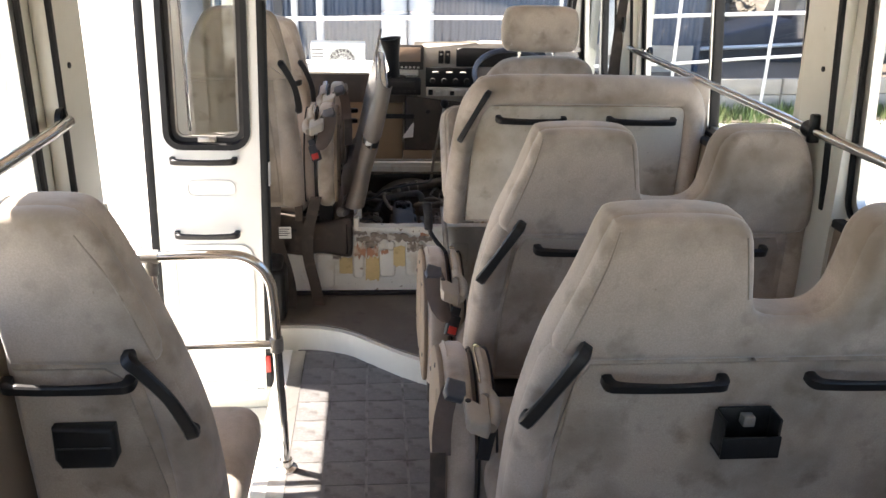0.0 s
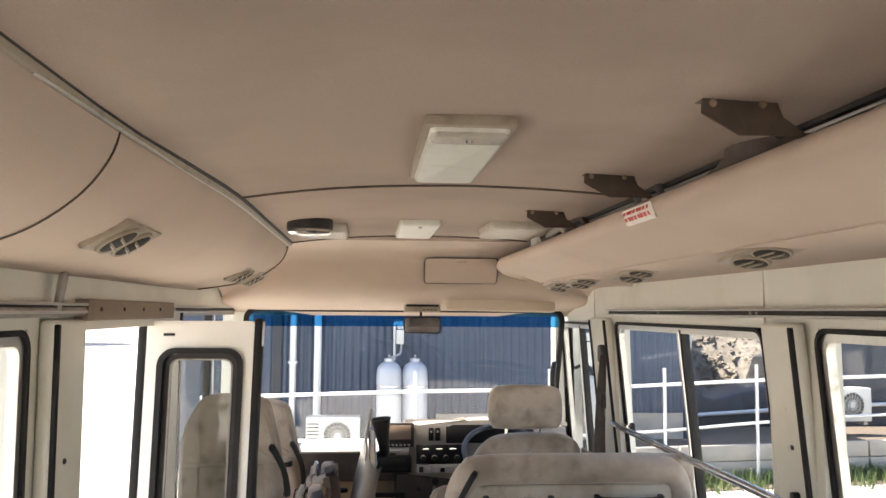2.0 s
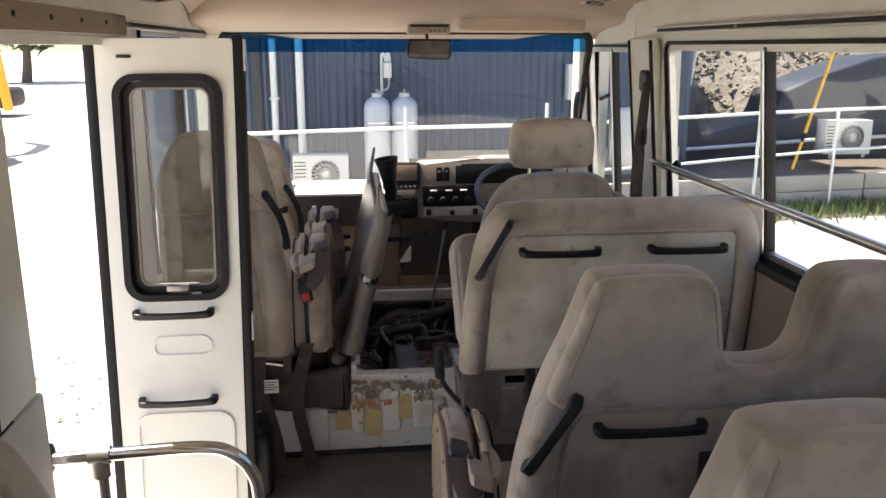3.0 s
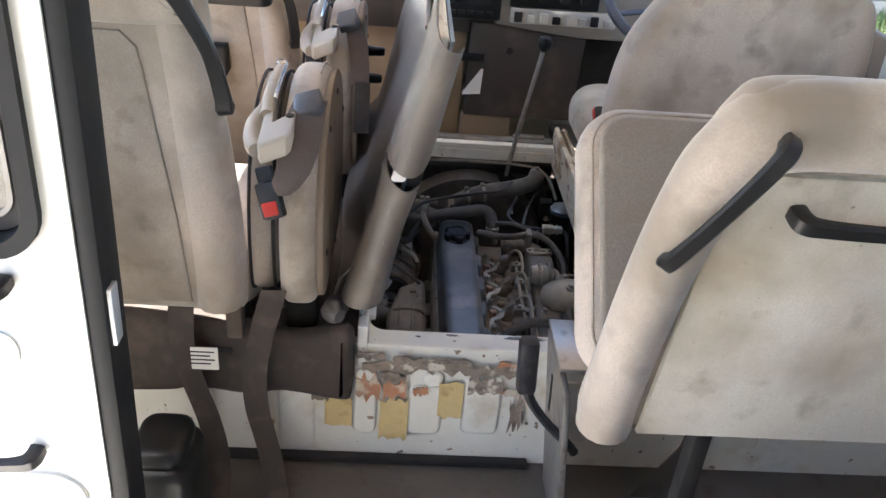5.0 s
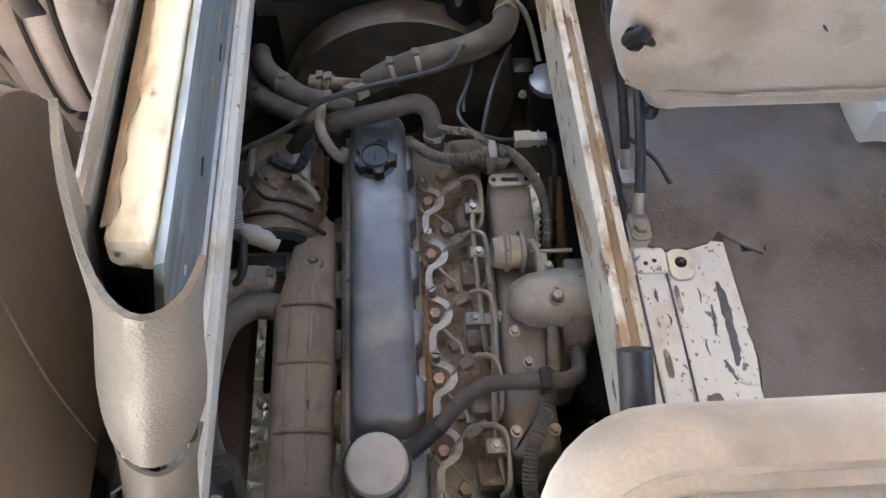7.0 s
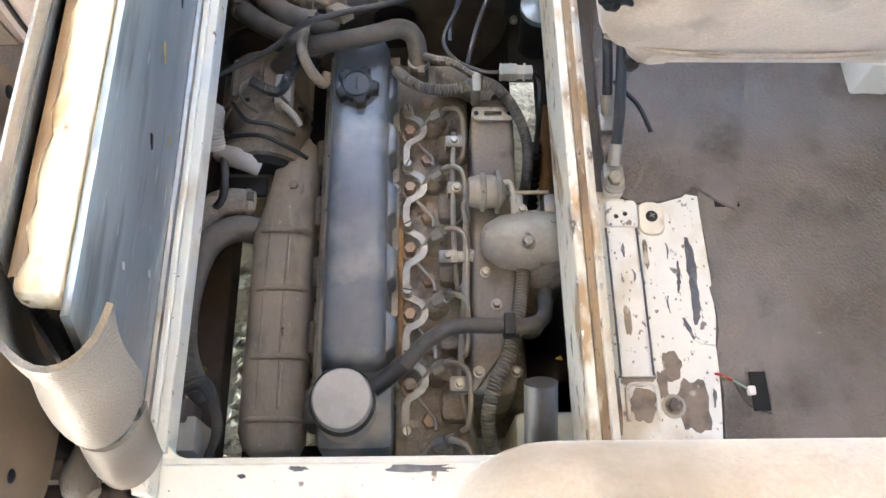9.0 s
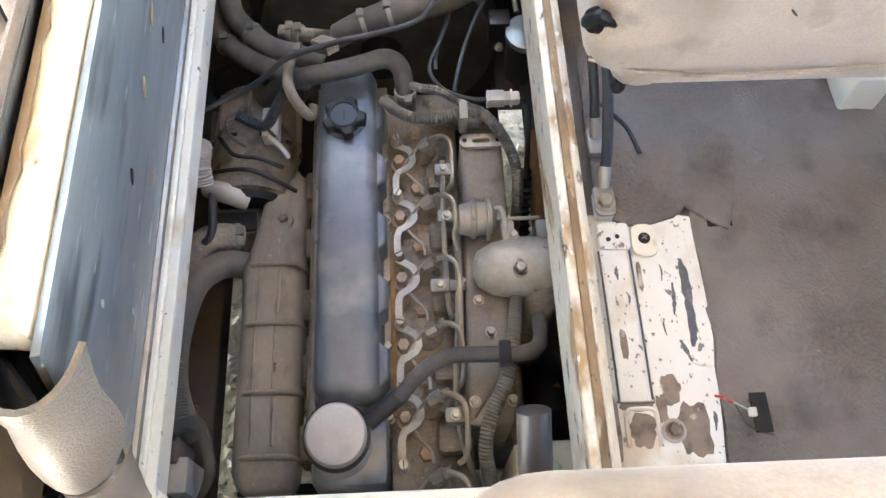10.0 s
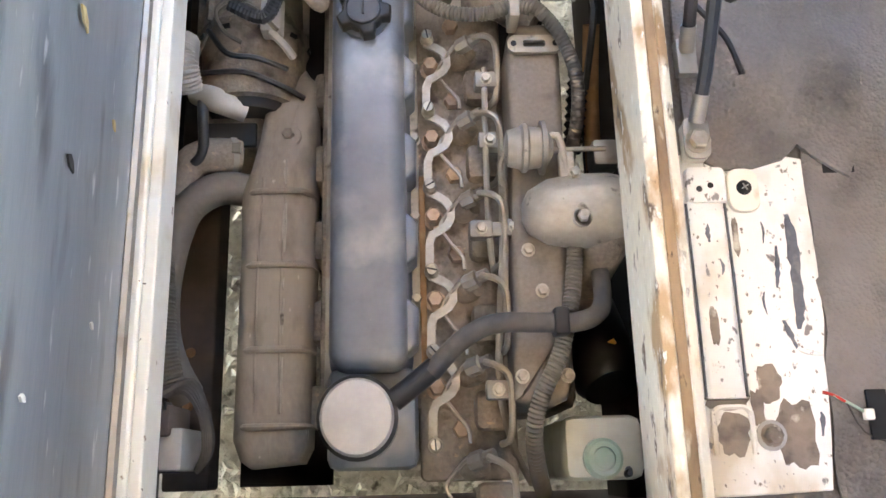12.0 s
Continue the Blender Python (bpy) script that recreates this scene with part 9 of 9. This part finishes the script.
def ac_unit(x, y, z, label):
    a = thing("air_conditioner", (x, y, z), label, "air conditioner", "outdoor air conditioners")
    part("case", boxed(x - 0.38, x + 0.38, y - 0.14, y + 0.14, z, z + 0.52, bev=0.012), ACWHITE, a)
    part("fan_opening", lathe([(0.20, 0.0), (0.20, -0.004)], (x + 0.06, y - 0.14, z + 0.26), axis="y", seg=30), DARKTRIM, a)
    for k in range(20):
        ang = 2 * math.pi * k / 20
        part("grille_bar", turned_box((0.006, 0.006, 0.16), Matrix.Translation((x + 0.06 + 0.125 * math.cos(ang), y - 0.15, z + 0.26 + 0.125 * math.sin(ang))) @ pose(0, 0, 0, 0, 90 - math.degrees(ang), 0)), ACWHITE, a)
    for r in (0.075, 0.13, 0.19):
        part("grille_ring", tube([(x + 0.06 + r * math.cos(2 * math.pi * k / 28), y - 0.15, z + 0.26 + r * math.sin(2 * math.pi * k / 28)) for k in range(29)], 0.004, 5, 1), ACWHITE, a)
    part("fan_boss", lathe([(0.05, 0), (0.045, -0.012)], (x + 0.06, y - 0.148, z + 0.26), axis="y", seg=20), ACWHITE, a)
    for k in range(8):
        part("fin", boxed(x - 0.36, x - 0.20, y - 0.146, y - 0.14, z + 0.07 + 0.05 * k, z + 0.085 + 0.05 * k), DARKTRIM, a)
    part("foot", boxed(x - 0.3, x - 0.24, y - 0.14, y + 0.14, z - 0.05, z), STEEL, a)
    part("foot", boxed(x + 0.24, x + 0.3, y - 0.14, y + 0.14, z - 0.05, z), STEEL, a)
    return a


ac_unit(-0.70, 11.9, -0.50, "white outdoor air conditioner unit by the shed")
single("ac_stand", boxed(-1.15, -0.25, 11.7, 12.1, GROUND_Z - 0.01, -0.55, bev=0.01), CONCRETE, "low concrete stand under the air conditioner", "stand")

# fence of galvanised pipe
fe = thing("pipe_fence", (3.5, 11.0, GROUND_Z), "galvanised pipe fence with two rails", "fence")
ends = [(-1.6, 11.35, 0.30), (2.9, 10.3, 0.47)]
top_rail = tube([(-2.4, 11.0, 0.375), (0.4, 10.9, 0.462), (2.5, 10.8, 0.50), (3.86, 11.0, 0.54), (6.4, 11.25, 0.615), (12.0, 11.9, 0.70)], 0.026, 10, 3)
part("rail", top_rail, GALV, fe)
part("rail", tube([(2.4, 10.8, -0.12), (3.86, 11.0, -0.09), (6.5, 11.25, 0.06), (12.0, 11.9, 0.16)], 0.022, 10, 2), GALV, fe)
for x, y, top in ((0.41, 10.9, 0.73), (2.20, 10.80, 0.77), (3.85, 11.0, 0.77), (5.23, 11.13, 0.81), (6.42, 11.25, 0.62), (7.9, 11.42, 0.9), (9.6, 11.62, 0.9)):
    part("post", tube([(x, y - 0.03, GROUND_Z), (x, y - 0.03, top)], 0.024, 10, 1), GALV, fe)
# sleeper wall and weeds below the fence
sl = thing("sleeper_wall", (7.0, 11.3, GROUND_Z), "low wall of weathered concrete sleepers", "retaining wall")
for k in range(7):
    x0 = 2.6 + 1.5 * k
    for j in range(2):
        part("sleeper", turned_box((1.48, 0.08, 0.22), Matrix.Translation((x0 + 0.75, 11.05 + 0.13 * (x0 - 2.6) / 1.0 * 0.95, GROUND_Z + 0.16 + 0.23 * j)) @ pose(0, 0, 0, 0, 0, 7), 0.008), CONCRETE, sl)
part("back_fill", prism([(2.6, 11.15), (13.2, 12.55), (13.2, 13.5), (2.6, 13.5)], XY(GROUND_Z + 0.1), 0.33), DIRT, sl)
verts, faces = [], []
for k in range(5200):
    t = rnd.random()
    x = 2.7 + 9.5 * t
    y = 10.95 + 0.124 * (x - 2.6) - abs(rnd.gauss(0, 0.35))
    h, a = rnd.uniform(0.06, 0.24), rnd.uniform(0, 6.28)
    w = rnd.uniform(0.006, 0.014)
    dx, dy = math.cos(a) * w, math.sin(a) * w
    lx, ly = rnd.gauss(0, 0.05), rnd.gauss(0, 0.05)
    b = len(verts)
    verts += [(x - dx, y - dy, GROUND_Z), (x + dx, y + dy, GROUND_Z), (x + lx * 0.5 + dx * 0.7, y + ly * 0.5 + dy * 0.7, GROUND_Z + h * 0.6), (x + lx * 0.5 - dx * 0.7, y + ly * 0.5 - dy * 0.7, GROUND_Z + h * 0.6), (x + lx, y + ly, GROUND_Z + h)]
    faces += [(b, b + 1, b + 2, b + 3), (b + 3, b + 2, b + 4)]
me = bpy.data.meshes.new("weeds")
me.from_pydata(verts, [], faces)
me.materials.append(GRASSM)
tagged(new("weeds", me), "ragged green weeds and grass along the sleeper wall", "grass", "", "stuff")
verge = [(2.5, 10.4), (5.0, 10.65), (8.0, 10.95), (12.5, 11.5), (12.5, 12.2), (2.5, 11.0)]
setting("verge", prism(verge, XY(GROUND_Z - 0.005), 0.02), DIRT, "dark soil verge under the weeds")
ac_unit(7.35, 12.5, -0.16, "white outdoor air conditioner unit beyond the fence")
yp = thing("marker_pole", (6.6, 11.6, -0.4), "leaning yellow and black marker pole", "pole")
part("pole", tube([(6.02, 11.55, -0.25), (6.52, 11.65, 1.40)], 0.022, 8, 1), YELLOW, yp)
part("black_band", tube([(6.14, 11.574, 0.14), (6.175, 11.582, 0.26)], 0.024, 8, 1), BLACK, yp)
# heap beyond the fence, and a made-up form for the dark area there
rnd = random.Random(17)
bm = bmesh.new()
bmesh.ops.create_grid(bm, x_segments=70, y_segments=40, size=1.0)
for v in bm.verts:
    x, y = 12.0 + 9.0 * v.co.x, 22.0 + 6.8 * v.co.y
    rise = max(0.0, min(1.0, (y - 15.4) / 6.0)) * max(0.0, min(1.0, (x - 4.4) / 1.6)) * max(0.0, min(1.0, (20.8 - x) / 5.0))
    lump = 0.16 * math.sin(1.9 * x + 0.8 * y) * math.sin(1.3 * y - 0.6 * x) + rnd.uniform(-0.07, 0.07)
    v.co = (x, y, GROUND_Z - 0.02 + rise * (5.2 + lump) + 0.4 * lump * (rise > 0.02))
heap = setting("chip_heap", bm, CHIPS, "tall pale heap of wood chips and stones", smooth=True)
verts, faces = [], []
for k in range(4200):
    x, y = rnd.uniform(4.9, 14.0), rnd.uniform(15.6, 21.0)
    z = GROUND_Z - 0.02 + max(0.0, min(1.0, (y - 15.4) / 6.0)) * max(0.0, min(1.0, (x - 4.4) / 1.6)) * max(0.0, min(1.0, (20.8 - x) / 5.0)) * (5.2 + 0.16 * math.sin(1.9 * x + 0.8 * y) * math.sin(1.3 * y - 0.6 * x))
    r, b = rnd.uniform(0.03, 0.10), len(verts)
    for p in ((1, 0, 0), (-0.5, 0.8, 0.1), (-0.5, -0.8, 0.1), (0.1, 0.1, 0.8), (0.3, -0.6, 0.5)):
        verts.append((x + r * (p[0] + rnd.uniform(-0.3, 0.3)), y + r * (p[1] + rnd.uniform(-0.3, 0.3)), z + r * p[2]))
    faces += [(b, b + 1, b + 3), (b + 1, b + 2, b + 4, b + 3), (b + 2, b, b + 4), (b, b + 3, b + 4)]
me = bpy.data.meshes.new("chips")
me.from_pydata(verts, [], faces)
me.materials.append(CHIPS)
tagged(new("chips", me), "loose pale chips lying on the heap", "wood chips", "", "stuff")
# Made-up dark form; only its outline follows the dark area.
cs = thing("covered_stack", (6.2, 13.9, GROUND_Z), "added dark blue form filling the dark area beyond the fence", "tarpaulin stack")
line = [(5.02, GROUND_Z + 0.02), (5.02, 1.50), (5.20, 1.48), (5.40, 0.50), (5.51, 0.12), (5.68, 0.05), (6.20, 0.18), (6.74, 0.30), (6.91, 0.74), (7.30, 0.91), (7.70, 1.06), (8.45, 1.30), (9.4, 1.36), (9.8, 0.9), (9.85, GROUND_Z + 0.02)]
part("cover", puff(line, lambda u, v, d: (u, 13.6 + d, v), 1.1, 0.06, 3), BACKDROP, cs, "dark blue face of the added form")
part("front_beam", tube([(5.12, 13.5, -0.20), (6.3, 13.5, -0.135), (7.5, 13.5, -0.06), (9.8, 13.5, 0.02)], 0.035, 8, 1), GALV, cs, "pale pipe along the foot of the added form")
part("base_board", prism([(5.10, GROUND_Z + 0.02), (9.84, GROUND_Z + 0.02), (9.84, -0.02), (7.5, -0.11), (5.10, -0.25)], lambda u, v, d: (u, 13.54 + d, v), 0.05), SHEDDARK, cs)
sb = thing("switch_cabinet", (4.88, 13.3, GROUND_Z), "grey metal cabinet standing behind the fence", "cabinet")
part("case", boxed(4.68, 5.08, 13.2, 13.45, GROUND_Z + 0.01, 0.17, bev=0.012), GALV, sb)
part("door", boxed(4.72, 4.95, 13.19, 13.2, -0.6, 0.12, bev=0.003), CONCRETE, sb)
part("bracket", tube([(4.95, 13.4, 1.55), (5.35, 13.4, 1.80)], 0.045, 8, 1), WHITEPIPE, sb)
part("mast", tube([(5.08, 13.42, 0.10), (5.30, 13.42, 1.78)], 0.035, 8, 1), WHITEPIPE, sb)
bk = thing("brick_wall", (16.0, 18.0, GROUND_Z), "low red brown brick wall behind the shed", "wall")
part("face", boxed(10.7, 24.0, 18.0, 18.3, GROUND_Z, 0.5), RUSTPAINT, bk)
part("coping", boxed(10.7, 24.0, 17.95, 18.35, 0.5, 0.58, bev=0.01), CONCRETE, bk)
hd = thing("hedge", (16.0, 19.0, GROUND_Z), "clipped green hedge above the brick wall", "hedge")
rh = random.Random(21)
verts, faces = [], []
for j in range(2600):
    q = Vector((rh.uniform(10.8, 24), 18.9 + rh.uniform(-0.5, 0.5), GROUND_Z + rh.uniform(0.3, 2.0 + 0.25 * math.sin(j))))
    b = len(verts)
    for w in range(4):
        verts.append(q + Vector((rh.gauss(0, 0.09), rh.gauss(0, 0.09), rh.gauss(0, 0.08))))
    faces.append((b, b + 1, b + 2, b + 3))
me = bpy.data.meshes.new("leaves")
me.from_pydata(verts, [], faces)
me.materials.append(GRASSM)
lf = new("leaves", me)
lf.parent = hd
lf.location = -Vector((16.0, 19.0, GROUND_Z))
# yard on the door side: parked machines and far trees
def machine(x, y, c, label):
    m = thing("digger", (x, y, GROUND_Z), label, "digger", "parked machines")
    part("cab", prism([(0, 0.9), (1.5, 0.9), (1.5, 1.6), (1.2, 2.5), (0.2, 2.5), (0, 1.6)], lambda u, v, d: (x - 0.6 + d, y + u, GROUND_Z + v), 1.3, bev=0.05), c, m)
    part("cab_window", boxed(x - 0.62, x + 0.72, y + 0.3, y + 1.1, GROUND_Z + 1.65, GROUND_Z + 2.35, bev=0.03), BLACK, m)
    part("engine_cover", boxed(x - 0.8, x + 0.8, y - 1.3, y, GROUND_Z + 0.8, GROUND_Z + 1.6, bev=0.08), c, m)
    for s in (-0.85, 0.85):
        part("track", puff(rrect(y - 1.4, y + 1.6, GROUND_Z + 0.0, GROUND_Z + 0.75, 0.35), YZ(x + s - 0.2), 0.4, 0.05, 2), RUBBER, m)
    part("boom", tube([(x, y + 1.4, GROUND_Z + 1.3), (x, y + 2.6, GROUND_Z + 3.2), (x, y + 4.2, GROUND_Z + 2.6)], 0.16, 8, 3), c, m)
    part("arm", tube([(x, y + 4.1, GROUND_Z + 2.7), (x, y + 4.6, GROUND_Z + 0.8)], 0.12, 8, 1), c, m)
    return m


machine(-8.5, 17.0, YELLOW, "yellow tracked digger parked in the yard")
machine(-11.5, 22.0, YELLOW, "yellow tracked digger parked in the yard")
for k, (x, y, m) in enumerate(((-16, 27, SHEDBLUE), (-19, 30, ACWHITE), (-23, 31, SHEDBLUE), (-13.5, 29, DARKTRIM))):
    c = thing("parked_car", (x, y, GROUND_Z), "car parked far off across the yard", "car", "far parked cars")
    part("body", puff(rrect(x - 2.1, x + 2.1, GROUND_Z + 0.3, GROUND_Z + 0.95, 0.2), XZ(y), 1.7, 0.15, 3), m, c)
    part("cabin", puff([(x - 1.3, GROUND_Z + 0.9), (x + 1.2, GROUND_Z + 0.9), (x + 0.7, GROUND_Z + 1.45), (x - 0.8, GROUND_Z + 1.45)], XZ(y + 0.1), 1.5, 0.12, 3), BLACK, c)
    for wx in (-1.3, 1.3):
        part("wheel", lathe([(0.2, 0), (0.32, 0.02), (0.32, 0.18), (0.2, 0.2)], (x + wx, y - 0.02, GROUND_Z + 0.32), axis="y", seg=18), RUBBER, c)
ped = thing("pit_lid", (-3.5, 6.4, GROUND_Z), "low grey service pillar in the gravel", "pillar")
part("post", boxed(-3.62, -3.40, 6.3, 6.5, GROUND_Z, GROUND_Z + 0.32, bev=0.01), CONCRETE, ped)
rgt = random.Random(4)
for k in range(9):
    x, y = -48 + 9.0 * k, 62 + rgt.uniform(-6, 8)
    tr = thing("tree", (x, y, GROUND_Z), "dark green tree far behind the yard", "tree", "far trees")
    hgt = rgt.uniform(7, 11)
    part("trunk", tube([(x, y, GROUND_Z), (x + 0.2, y, GROUND_Z + hgt * 0.3), (x - 0.2, y + 0.2, GROUND_Z + hgt * 0.65)], [0.35, 0.25, 0.1], 8, 3), DIRT, tr)
    verts, faces = [], []
    for j in range(500):
        u = Vector((rgt.gauss(0, 1), rgt.gauss(0, 1), rgt.gauss(0, 1))).normalized() * rgt.uniform(0.5, 1.0) ** 0.5
        q = Vector((x + u.x * hgt * 0.38, y + u.y * hgt * 0.38, GROUND_Z + hgt * 0.62 + u.z * hgt * 0.36))
        b = len(verts)
        for w in range(4):
            verts.append(q + Vector((rgt.gauss(0, 0.4), rgt.gauss(0, 0.4), rgt.gauss(0, 0.3))))
        faces.append((b, b + 1, b + 2, b + 3))
    me = bpy.data.meshes.new("crown")
    me.from_pydata(verts, [], faces)
    me.materials.append(FOLIAGE)
    cr = new("crown", me)
    cr.parent = tr
    cr.location = -Vector((x, y, GROUND_Z))
